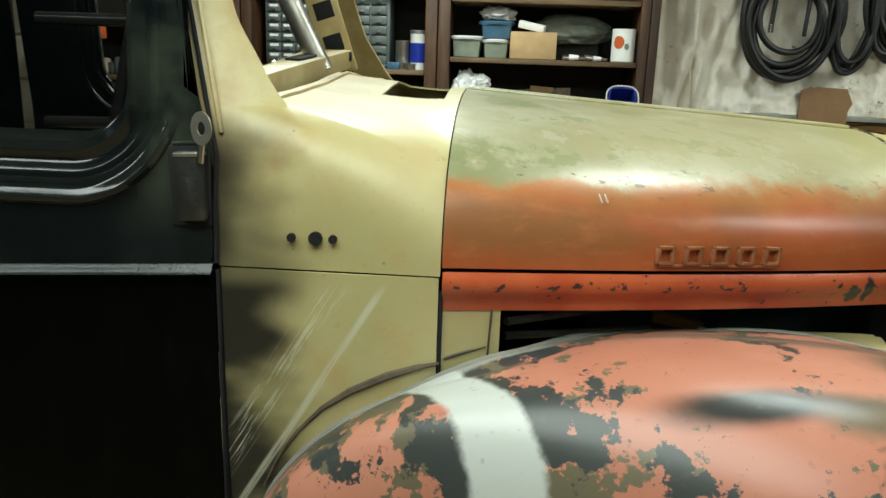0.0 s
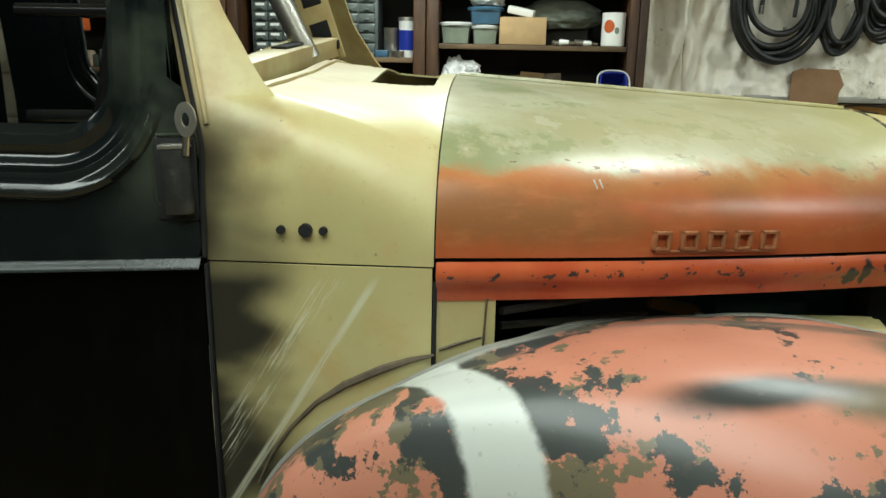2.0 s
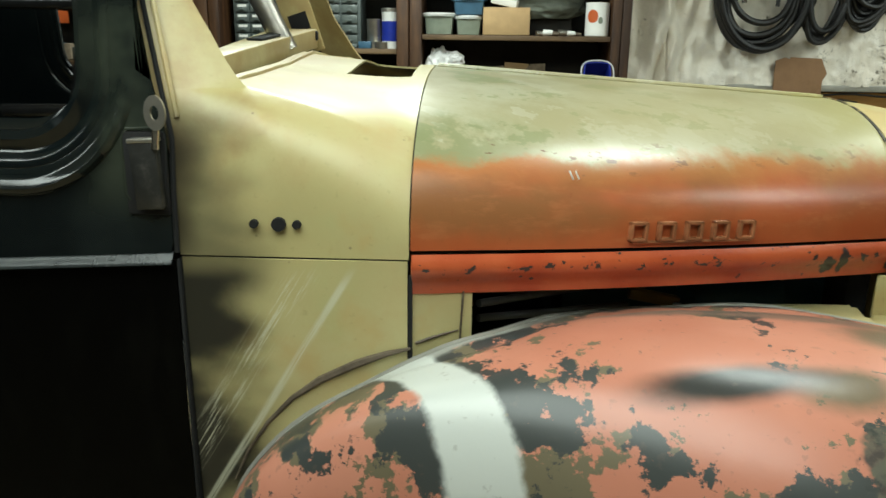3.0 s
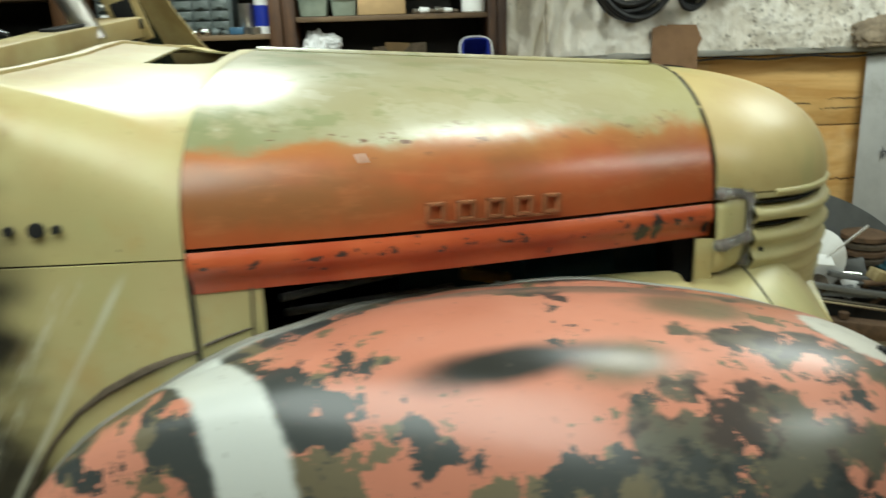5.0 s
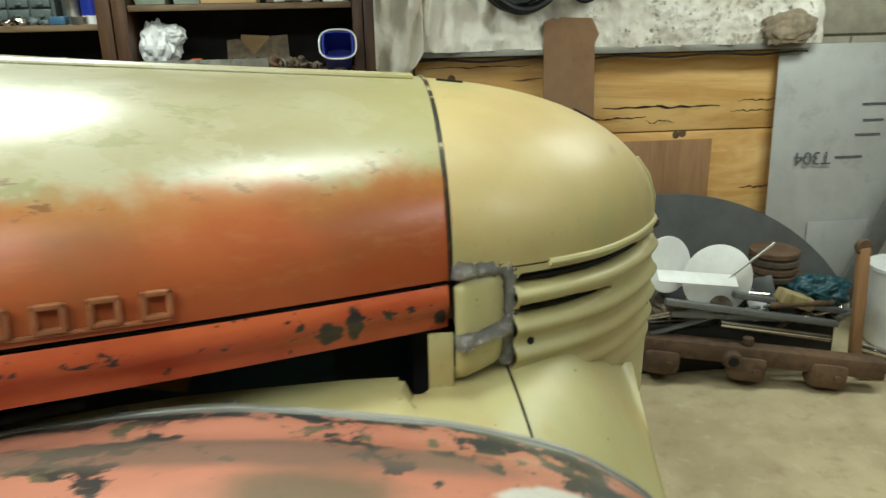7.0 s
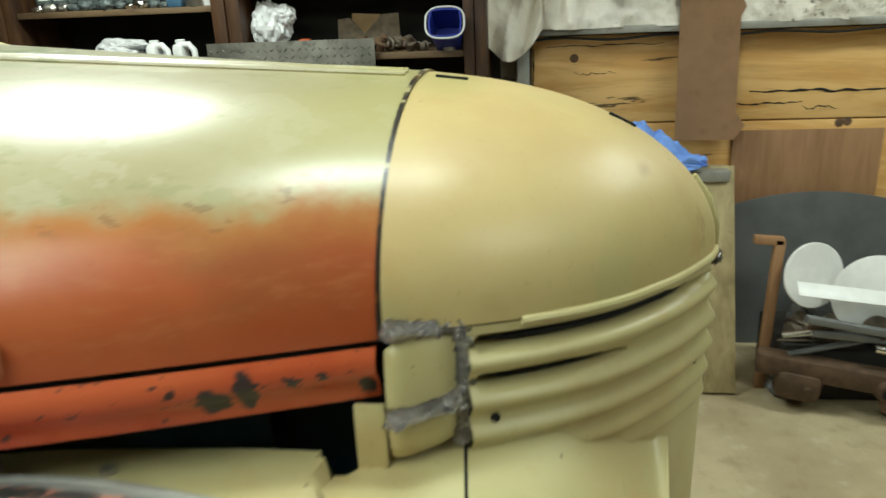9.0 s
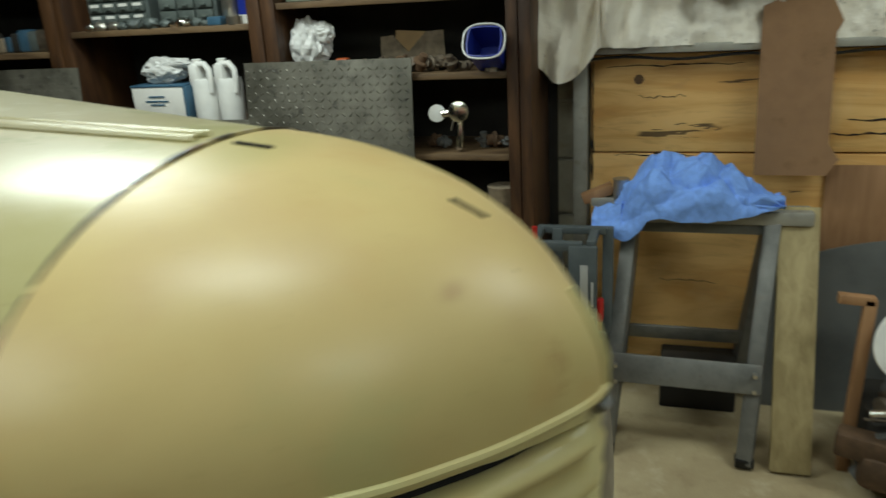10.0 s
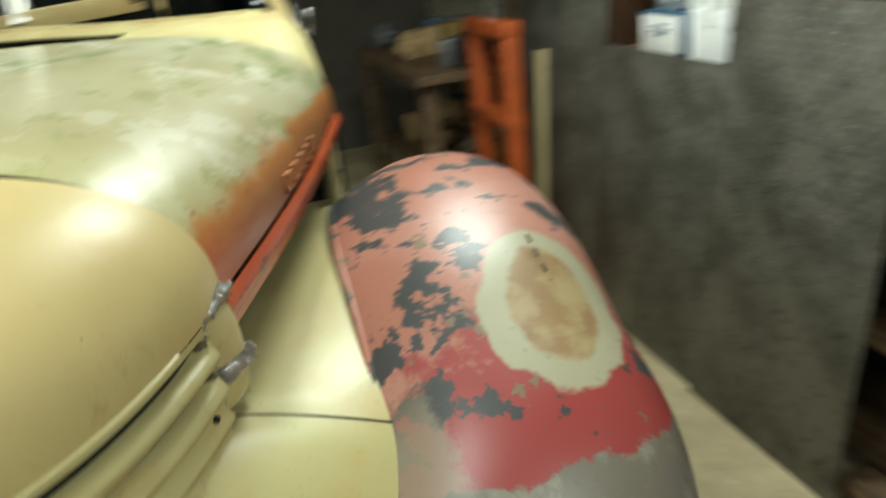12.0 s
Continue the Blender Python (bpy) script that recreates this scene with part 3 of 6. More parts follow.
def lump(bm, c, s, rough=0.25, sub=3, freq=3.0, seed=0):
    """A crumpled, rounded mass."""
    bm.verts.layers.int.new("soft")
    r = bmesh.ops.create_icosphere(bm, subdivisions=sub + 1, radius=1)
    for v in r["verts"]:
        d = v.co.normalized()
        k = 1 + rough * noise.noise(d * freq + Vector((seed, seed * 2.3, 1.7))) + rough * 0.45 * (0.5 - 2 * abs(noise.noise(d * freq * 1.6 + Vector((seed, 4, 9))))) + rough * 0.15 * noise.noise(d * freq * 5 + Vector((2, seed, 5)))
        v.co = Vector((c[0] + d.x * s[0] * k, c[1] + d.y * s[1] * k, c[2] + max(d.z, -0.75) * s[2] * k))
    return bm


def crumple(c, s, seed):
    """A thin crumpled bag: broad flat facets between sharp creases."""
    bm = bmesh.new()
    r = bmesh.ops.create_icosphere(bm, subdivisions=4, radius=1)
    for v in r["verts"]:
        d = v.co.normalized()
        cells = noise.voronoi(d * 1.9 + Vector((seed * 1.7, seed, 3.1)))[0]
        k = 0.72 + 0.42 * cells[0] + 0.12 * noise.noise(d * 6 + Vector((seed, 2, 1)))
        v.co = Vector((c[0] + d.x * s[0] * k, c[1] + d.y * s[1] * k, c[2] + max(d.z, -0.8) * s[2] * k))
    return bm


def machine_part(c, s, seed):
    """A small casting: a turned body, a flange ring and a lug or two, lying at an angle."""
    q = random.Random(seed)
    turn = (q.uniform(0, 180), q.uniform(-40, 40), q.uniform(0, 180))
    m = pose(0, 0, 0, *turn)
    bm = bmesh.new()
    lathe(bm, (0, 0, 0), ((0.35, -0.8), (0.5, -0.75), (0.5, -0.2), (0.72, -0.15), (0.75, 0.1), (0.4, 0.2), (0.36, 0.75), (0.2, 0.8)), 16)
    box(bm, (0.5, 0.1, -0.1), (0.9, 0.35, 0.28), 0.06, (0, 0, q.uniform(-50, 50)))
    rod(bm, (-0.9, q.uniform(-0.3, 0.3), 0.3), (0.3, 0, -0.4), 0.16, 0.12, 10)
    for v in bm.verts:
        v.co = m @ v.co
    low = min(v.co.z for v in bm.verts)
    for v in bm.verts:
        v.co = Vector((c[0] + v.co.x * s, c[1] + v.co.y * s, c[2] + (v.co.z - low) * s))
    return bm


# ---- room ----
single("floor", boxed((0.2, -0.4, -0.05), (9.6, 5.4, 0.1), 0), FLOOR, "dusty stained bare concrete garage floor", "floor", kind="structure", smooth=False)
single("ceiling", boxed((0.2, -0.4, 2.6), (9.6, 5.4, 0.1), 0), CEIL, "plain pale garage ceiling boards", "ceiling", kind="structure", smooth=False)
wall_back = single("wall_north", boxed((0.2, 2.30, 1.275), (9.6, 0.16, 2.55), 0), MORTAR, "grey concrete block garage wall with mortar joints", "wall", kind="structure", smooth=False)
# the south and east walls are unseen and only close the room
single("wall_south", boxed((0.2, -3.08, 1.275), (9.6, 0.12, 2.55), 0), WALLPAINT, "plain painted garage wall", "wall", kind="structure", smooth=False)
single("wall_west", boxed((-4.54, -0.4, 1.275), (0.12, 5.2, 2.55), 0), WALLPAINT, "plain painted garage wall in shade", "wall", kind="structure", smooth=False)
single("wall_east", boxed((4.94, -0.4, 1.275), (0.12, 5.2, 2.55), 0), WALLPAINT, "plain painted garage wall", "wall", kind="structure", smooth=False)

# plywood lining on the wall: boards stacked with open joints
lining = thing("wall_lining", "worn knotty plywood boards nailed to the wall", "panelling", kind="structure")
for z0, z1, x0, x1 in ((0.905, 1.245, 0.895, 2.80), (0.0, 0.899, 0.895, 2.80)):
    part("board", boxed(((x0 + x1) / 2, 2.165, (z0 + z1) / 2), (x1 - x0, 0.035, z1 - z0), 0.004), PLY, lining)
part("edge_strip", boxed((0.862, 2.145, 0.62), (0.05, 0.07, 1.24), 0.004), LEDGE, lining, "grey metal edge post")
single("wall_ledge", boxed((1.74, 2.13, 1.268), (1.75, 0.12, 0.028), 0.004), LEDGE, "dirty grey metal ledge along the wall", "ledge", kind="structure")
bm = bmesh.new()
tube(bm, [(0.9 + i * 0.057, 2.082 + 0.004 * math.sin(i), 1.238 + 0.006 * math.sin(i * 0.9)) for i in range(31)], 0.005, 6)
single("wall_cable", bm, RUBBER, "thin black cable stapled under the ledge", "cable")


def sheet_point(u, v):
    x = 0.735 + u * 1.93
    top = 1.28 + (1 - v) * 0.85
    fold = 0.016 * math.sin(x * 31 + 1.5 * math.sin(v * 4)) * (0.35 + 0.65 * max(0, 1 - abs(x - 0.95) / 0.4))
    cells = noise.voronoi(Vector((x * 9, v * 5.5, 1.3)))[0]
    fine = noise.voronoi(Vector((x * 24, v * 13, 4.1)))[0]
    fold += 0.02 * noise.noise(Vector((x * 5, v * 4, 2))) + 0.030 * (cells[1] - cells[0] - 0.3) * min(1.0, 0.35 + v) + 0.010 * (fine[1] - fine[0])
    z = top
    if v > 0.85:
        z -= 0.004 * (v - 0.85) / 0.15 * (1 + 1.6 * noise.noise(Vector((x * 6, 0, 3)))) * (1 if x > 0.98 else 0)
    drape = max(0.0, 1 - max(0.0, x - 0.95) / 0.32)
    pleat = abs(math.sin(x * 19 + 2.2 * v + 1.3 * math.sin(v * 5 + x * 9))) ** 1.6 + 0.5 * abs(math.sin(x * 37 - 3 * v)) ** 2
    pinch = max(0.0, 1 - abs(v - 0.93) / 0.12) * abs(noise.noise(Vector((x * 26, v * 14, 7))))
    y = 2.125 - 0.045 * v + fold - 0.045 * drape * pleat - 0.012 * pinch
    if x < 0.93:
        z -= v * v * (0.93 - x) * (x - 0.70) * 8.0
        y -= 0.05 * v
    return (x, y, z)


single("plastic_sheet", surface(sheet_point, 220, 90), TARP, "creased dirty white plastic sheet hung on the wall", "sheet", solid=0.002)

# blocks that show beside the lining and at the right end
block_mesh = None
for row in range(12):
    for col in range(24):
        x = -4.4 + col * 0.405 + (0.2 if row % 2 else 0)
        if 1.0 < x < 2.3 and row < 6:
            continue
        if block_mesh is None:
            b = part("block", boxed((0, 0, 0), (0.393, 0.02, 0.204), 0.004), BLOCK, wall_back)
            block_mesh = b.data
        else:
            b = new("block", block_mesh)
            b.parent = wall_back
        b.matrix_basis = pose(x, 2.214, 0.108 + row * 0.2165)


# ---- the truck ----
truck = thing("pickup_truck", "vintage pickup truck under restoration with worn cream, orange and salmon paint", "truck")
DZ = 0.012


def hood_half(x):
    return curve(((-0.02, 0.618), (0, 0.612), (0.25, 0.532), (0.5, 0.440), (0.765, 0.328), (0.8, 0.31)), x)


def hood_top(x):
    return 1.404 + DZ - 0.066 * x


def hood_low(x):
    return 1.196 + DZ - 0.050 * x


def hood_section(x, a, n, grow=0.0):
    """A point of the bonnet's arch; a runs from 0 (far side) to pi (near side)."""
    w, lo, hi = hood_half(x) + grow, hood_low(x), hood_top(x) + grow
    return (x, w * spow(math.cos(a), 2 / n), lo + (hi - lo) * abs(math.sin(a)) ** (2 / n))


def arch(x0, x1, n0, n1, nu=28, nv=97, bm=None, a0=0.0, a1=math.pi, grow=0.0):
    return surface(lambda u, v: hood_section(x0 + (x1 - x0) * u, a0 + (a1 - a0) * v, n0 + (n1 - n0) * u, grow), nu, nv, bm)


hood = part("hood", arch(0.0003, 0.7635, 2.6, 2.15), HOOD, truck, "bonnet with faded olive top over orange sides", solid=0.003)
bm = bmesh.new()
for s in (-1, 1):
    tube(bm, [(x, s * 0.012, hood_top(x) + 0.002) for x in np.linspace(0.005, 0.75, 12)], 0.0045, 8)
box(bm, (0.37, 0, hood_top(0.37) + 0.0015), (0.75, 0.022, 0.004), 0.001, (0, math.degrees(0.062), 0))
part("hinge", bm, HOOD, hood, "long centre hinge of the bonnet")
# black liners under both bonnet edges paint the shade in the gaps
part("rear_gap", arch(-0.006, 0.004, 2.6, 2.6, 3, 97, None, 0, math.pi, -0.006), BLACKGAP, hood, "black liner standing in for the shade in a gap")
part("front_gap", arch(0.760, 0.774, 2.15, 2.15, 3, 97, None, 0, math.pi, -0.006), BLACKGAP, hood, "black liner standing in for the shade in a gap")
bm = arch(0.7638, 0.7685, 2.15, 2.15, 3, 190, None, 0, math.pi, 0.0022)
for v in bm.verts:
    v.co.x += 0.0008 * noise.noise(v.co * 140)
part("front_edge", bm, EDGEPAINT, hood, "dirty worn edge of the bonnet", solid=0.003)

for s in (-1, 1):
    def strip(u, v, s=s):
        x = 0.002 + 0.760 * u
        w = hood_half(x) + 0.004
        bulge = 0.010 * math.sin(math.pi * min(1, v * 1.4)) - 0.010 * v
        lo = hood_low(x) - 0.004 - 0.056 * v
        return (x, s * (w + bulge), lo)
    p = part("side_strip", surface(strip, 40, 9), STRIP, truck, "chipped orange strip along the bonnet side", solid=0.004)
    def lip(u, v, s=s):
        x = 0.002 + 0.760 * u
        return (x, s * (hood_half(x) - 0.002 - 0.02 * v), hood_low(x) - 0.004 - 0.002 * v)
    # black lip draws the shaded line between bonnet and strip
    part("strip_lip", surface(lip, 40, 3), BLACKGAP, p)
    # raised badge: five small open plates on a thin bar, without letters
    badge = None
    for i in range(5):
        xc = 0.3066 + i * 0.0421
        slope = (hood_half(xc + 0.02) - hood_half(xc - 0.02)) / 0.04
        bm = bmesh.new()
        for x0, x1, z0, z1 in ((-0.0145, -0.0085, -0.014, 0.014), (0.0085, 0.0145, -0.014, 0.014), (-0.0145, 0.0145, 0.009, 0.014), (-0.0145, 0.0145, -0.014, -0.009)):
            box(bm, ((x0 + x1) / 2, 0, (z0 + z1) / 2), (x1 - x0, 0.008, z1 - z0), 0.0015)
        if badge is None:
            xm = 0.391
            sl = (hood_half(xm + 0.05) - hood_half(xm - 0.05)) / 0.10
            badge = part("badge_bar", boxed((xm, s * (hood_half(xm) + 0.001), hood_low(xm) + 0.008), (0.20, 0.006, 0.0035), 0.001, (0, 2.9, math.degrees(math.atan(sl)) * s)), BADGE, hood, "tarnished badge bar with five open plates")
        p = part("badge_plate", bm, BADGE, badge)
        p.matrix_basis = pose(xc, s * (hood_half(xc) + 0.003), hood_low(xc) + 0.0235, 0, 2.9, math.degrees(math.atan(slope)) * s)

for dx in (0.0, 0.008):
    part("scratch", boxed((0.209 + dx, -0.5275 + dx * 0.32, 1.295), (0.0022, 0.002, 0.013), 0.0005, (0, -25, 0)), WHITE, hood, "small pale scratch")

# nose shell
NX0, NX1 = 0.769, 1.130


RIM = ((0.769, 0.331), (0.81, 0.321), (0.85, 0.305), (0.93, 0.256), (0.99, 0.208), (1.035, 0.159), (1.062, 0.126), (1.09, 0.085), (1.11, 0.053), (1.124, 0.024), (1.130, 0.0))


def rim_half(x):
    return max(0.0, curve(RIM, x))


def rim_z(x):
    q = (x - NX0) / (NX1 - NX0)
    return 1.172 + DZ - 0.040 * q


def nose_top(x):
    q = min(1, (x - NX0) / (NX1 - NX0))
    return rim_z(x) + 0.180 * (1 - q ** 2.7) ** 0.5


def nose_point(u, v):
    q = math.sin(u * math.pi / 2)
    x = NX0 + (NX1 - NX0) * min(q, 0.9999)
    n = 2.15 - 0.15 * u
    a = v * math.pi
    w = rim_half(x)
    h = nose_top(x) - rim_z(x)
    return (x, w * spow(math.cos(a), 2 / n), rim_z(x) + h * abs(math.sin(a)) ** (2 / n))


nose = part("nose_shell", surface(nose_point, 44, 97), BUFF, truck, "smooth cream rounded nose above the grille", solid=0.003)
bm = bmesh.new()
for v in (0.0, 1.0):
    tube(bm, [Vector(nose_point(u, v)) - Vector((0, 0, 0.002)) for u in np.linspace(0.22, 1, 30)], 0.005, 8)
part("rim_bead", bm, CREAM, nose)
for x0, x1 in ((0.785, 0.825), (0.992, 1.028)):
    zz = nose_top((x0 + x1) / 2)
    sl = math.degrees(math.atan((nose_top(x0) - nose_top(x1)) / (x1 - x0)))
    part("ornament_slot", boxed(((x0 + x1) / 2, 0, zz + 0.001), (x1 - x0, 0.0032, 0.004), 0.001, (0, sl, 0)), BLACKGAP, nose, "narrow empty slot of a missing ornament")
bm = bmesh.new()
tube(bm, [(1.098, 0.0, 1.235), (1.114, 0, 1.205), (1.125, 0, 1.17), (1.128, 0, 1.145)], [0.004, 0.009, 0.009, 0.006], 8)
part("nose_bar", bm, CREAM, nose)
part("nose_weld", lump(bmesh.new(), (1.128, 0, 1.132), (0.010, 0.024, 0.010), 0.3, 3, 4, 3), WELD, nose, "rough dark weld")

# grille with louvres wrapped round the prow
RIBS = ((1.145, 0.010), (1.104, 0.011), (1.068, 0.010), (1.034, 0.007), (1.0, 0.004))


def grille_point(u, v):
    s = -1 + 2 * u
    z = 1.182 - 0.62 * v
    drop = max(0.0, (1.03 - z)) / 0.45
    q = 1 - abs(s) ** 1.25
    x = 0.842 + (1.118 - 0.842) * q
    y = math.copysign(rim_half(x), s) * (1 - 0.42 * min(1, drop) ** 0.9)
    tilt = -0.040 * (x - NX0) / (NX1 - NX0)
    zz = z + (tilt if v < 0.35 else tilt * max(0, 1 - (v - 0.35) * 4))
    out = 0.0
    for rz, amp in RIBS:
        out += amp * math.exp(-((z - rz) / 0.011) ** 2)
    for sz, dep, end in ((1.163, 0.06, 1.115), (1.124, 0.055, 1.0)):
        r = max(0.0, min(1.0, (x - 0.848) * 120)) * max(0.0, min(1.0, (end - x) * 14))
        out -= dep * r ** 0.5 * math.exp(-((z - sz) / (0.0066 * (0.35 + 0.65 * r))) ** 4)
    e = 0.01
    ty = (rim_half(x + e) - rim_half(x - e)) / (2 * e) if x < 1.118 else -4.0
    n = Vector((-ty, 1.0 if s > 0 else -1.0, 0)).normalized()
    if abs(s) < 0.03:
        n = Vector((1, 0, 0))
    return (x + n.x * out, y + n.y * out, zz)


def grille_v(v):
    return v * 0.42 if v < 0.75 else 0.315 + (v - 0.75) * 2.74


grille = part("grille", surface(lambda u, v: grille_point(u, grille_v(v)), 90, 120), CREAM, truck, "cream pressed grille with curved louvres")
for s in (-1, 1):
    for px, pz in ((0.862, 1.062), (1.088, 1.055), (1.09, 1.015)):
        yy = rim_half(px) - 0.004
        part("bolt_hole", rodded((px, s * yy, pz + DZ), (px + 0.006, s * (yy + 0.0065), pz + DZ), 0.0045, None, 10), BLACKGAP, grille)

# black tubes sunk in the louvre grooves give the slits their shade
for s in (-1, 1):
    for sz, xa, xb in ((1.163, 0.856, 1.105), (1.124, 0.856, 0.995)):
        path = []
        for x in np.linspace(xa, xb, 30):
            slope = (rim_half(x + 0.01) - rim_half(x - 0.01)) / 0.02
            nrm = Vector((-slope, s, 0)).normalized() * 0.011
            path.append((x - nrm.x, s * rim_half(x) - nrm.y, sz - 0.040 * (x - NX0) / (NX1 - NX0)))
        part("louvre_slot_shade", tube(bmesh.new(), path, [0.0034 * min(1.0, 0.25 + 5 * min(k, 29 - k) / 29) for k in range(30)], 8), BLACKGAP, grille, "black inset painting the shade in a louvre slit")

# welded corner brackets between bonnet and grille
for s in (-1, 1):
    def bracket(u, v, s=s):
        x = 0.769 + 0.062 * u
        rnd = 0.018 * (abs(2 * u - 1) ** 4)
        y = 0.338 - 0.030 * u - rnd * 0.6
        z = 1.158 + DZ - 0.125 * v - (0.010 * (abs(2 * u - 1) ** 4) if v < 0.02 else 0) + 0.012 * u * v
        return (x, s * (y + 0.012 * math.sin(math.pi * v) ** 0.5), z)
    b = part("corner_bracket", surface(bracket, 12, 16), CREAM, truck, "patched cream corner bracket with fresh welds", solid=0.004)
    part("inner_plate", boxed((0.752, s * 0.336, 1.072), (0.030, 0.006, 0.072), 0.002), CREAM, b)
    def weld(pts, r, b=b, s=s, seed=0):
        bm = bmesh.new()
        path = []
        for (xa, ya, za), (xb, yb, zb) in zip(pts, pts[1:]):
            for k in range(14):
                q = k / 14
                path.append((xa + (xb - xa) * q, s * (ya + (yb - ya) * q), za + (zb - za) * q))
        path.append((pts[-1][0], s * pts[-1][1], pts[-1][2]))
        rad = [r * (0.82 + 0.2 * abs(math.sin(i * 1.3 + seed))) for i in range(len(path))]
        tube(bm, path, rad, 10)
        for v in bm.verts:
            v.co += Vector((0, s, 0)) * 0.25 * r * noise.noise(v.co * 220) + Vector((1, 0, 1)) * 0.25 * r * noise.noise(v.co * 95 + Vector((7, 3, 1)))
        random.seed(seed + 5)
        for k in range(0, len(path), 2):
            q = Vector(path[k]) + Vector((random.uniform(-0.7, 0.7) * r, s * r * 0.72, random.uniform(-0.7, 0.7) * r))
            bmesh.ops.create_icosphere(bm, subdivisions=1, radius=r * random.uniform(0.22, 0.40), matrix=Matrix.Translation(q))
        part("weld_bead", bm, WELD, b, "rough shiny weld seam")
    weld(((0.770, 0.334, 1.180), (0.835, 0.300, 1.176), (0.838, 0.296, 1.150)), 0.0115)
    weld(((0.838, 0.298, 1.170), (0.836, 0.300, 1.10), (0.834, 0.300, 1.05)), 0.0115, seed=2)
    weld(((0.770, 0.346, 1.098), (0.80, 0.335, 1.100), (0.832, 0.312, 1.104)), 0.0105, seed=4)

# cowl: side, pillars and top in one skin; the windscreen opening is its free edge
PF = ((1.15, -0.13), (1.20, -0.140), (1.28, -0.155), (1.35, -0.180), (1.39, -0.205), (1.425, -0.236), (1.47, -0.264), (1.525, -0.296), (1.70, -0.345), (1.90, -0.39))
PR = ((1.15, -0.298), (1.30, -0.300), (1.38, -0.322), (1.514, -0.372), (1.70, -0.42), (1.90, -0.47))
PY = ((1.15, 0.612), (1.20, 0.612), (1.30, 0.606), (1.40, 0.588), (1.50, 0.563), (1.70, 0.515), (1.90, 0.46))
ZB, ZC = 1.196, 1.405


def cowl_rear(a):
    n, hi = 5.5, 1.438
    y = 0.612 * abs(math.cos(a)) ** (2 / n)
    z = ZB + (hi - ZB) * abs(math.sin(a)) ** (2 / n)
    return y, z


def cowl_dip(y):
    return max(0.0, curve(((0, 0), (0.1, 0.006), (0.2, 0.014), (0.3, 0.017), (0.4, 0.018), (0.5, 0.009), (0.545, 0.0)), abs(y))) if abs(y) < 0.545 else 0.0


def cowl_top(w, a):
    y0, z0 = cowl_rear(a)
    x0 = curve(PF, min(z0, ZC)) if z0 < ZC else curve(PF, ZC) - 0.030 * min(1, (z0 - ZC) / 0.02)
    n = 2.6 + 2.9 * (1 - w) ** 1.15
    hi = 1.438 + (1.416 - 1.438) * w ** 0.7
    lo = ZB
    y = 0.612 * abs(math.cos(a)) ** (2 / n)
    z = lo + (hi - lo) * abs(math.sin(a)) ** (2 / n)
    return x0 * (1 - w) - 0.0022 * w, y, z - cowl_dip(y) * (1 - w ** 6)


AC = next(a for a in np.linspace(0, math.pi / 2, 4000) if cowl_rear(a)[1] >= ZC)
rows = [AC * k / 40 for k in range(41)] + [AC + (math.pi / 2 - AC) * k / 60 for k in range(1, 61)]


def vent_half(x):
    return 0.232 - 0.012 * (x + 0.142) / 0.112


bm = bmesh.new()
for s in (-1, 1):
    top = [[bm.verts.new((lambda p: (p[0], s * p[1], p[2]))(cowl_top(w, a))) for w in np.linspace(0, 1, 44)] for a in rows]
    rim = set()
    for r0, r1 in zip(top, top[1:]):
        for k in range(43):
            c = (r0[k].co + r1[k + 1].co) / 2
            if -0.142 < c.x < -0.030 and abs(c.y) < vent_half(c.x):
                rim.update((r0[k], r0[k + 1], r1[k + 1], r1[k]))
                continue
            bm.faces.new((r0[k], r0[k + 1], r1[k + 1], r1[k]))
    for v in rim:
        if v.link_faces and abs(v.co.y) > vent_half(v.co.x) - 0.03 and -0.138 < v.co.x < -0.034:
            v.co.y = s * vent_half(v.co.x)
    for v in [v for v in bm.verts if not v.link_faces]:
        bm.verts.remove(v)
    zs = [cowl_rear(a)[1] for a in rows[:41]] + list(np.linspace(ZC, 1.90, 34))[1:]
    yc = cowl_rear(AC)[0]
    side = []
    for z in zs:
        xr, xf, yr = curve(PR, z), curve(PF, z), curve(PY, z)
        a = next((q for q, zz in zip(rows[:41], zs) if zz == z), None)
        yf = cowl_rear(a)[0] if a is not None else yc - (yr - curve(PY, z)) - (curve(PY, ZC) - yr)
        side.append([bm.verts.new((xr + (xf - xr) * q, s * (yr + (yf - yr) * q ** 1.7), z)) for q in np.linspace(0, 1, 14)])
    for r0, r1 in zip(side, side[1:]):
        for k in range(13):
            bm.faces.new((r0[k], r0[k + 1], r1[k + 1], r1[k]))
bmesh.ops.remove_doubles(bm, verts=bm.verts, dist=0.0004)
cowl = part("cowl", bm, CREAM, truck, "cream cowl and windscreen pillars with an open ventilator hole", solid=0.004)
# black floor puts the shade into the ventilator hole
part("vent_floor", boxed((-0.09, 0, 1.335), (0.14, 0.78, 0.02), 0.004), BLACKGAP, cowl)
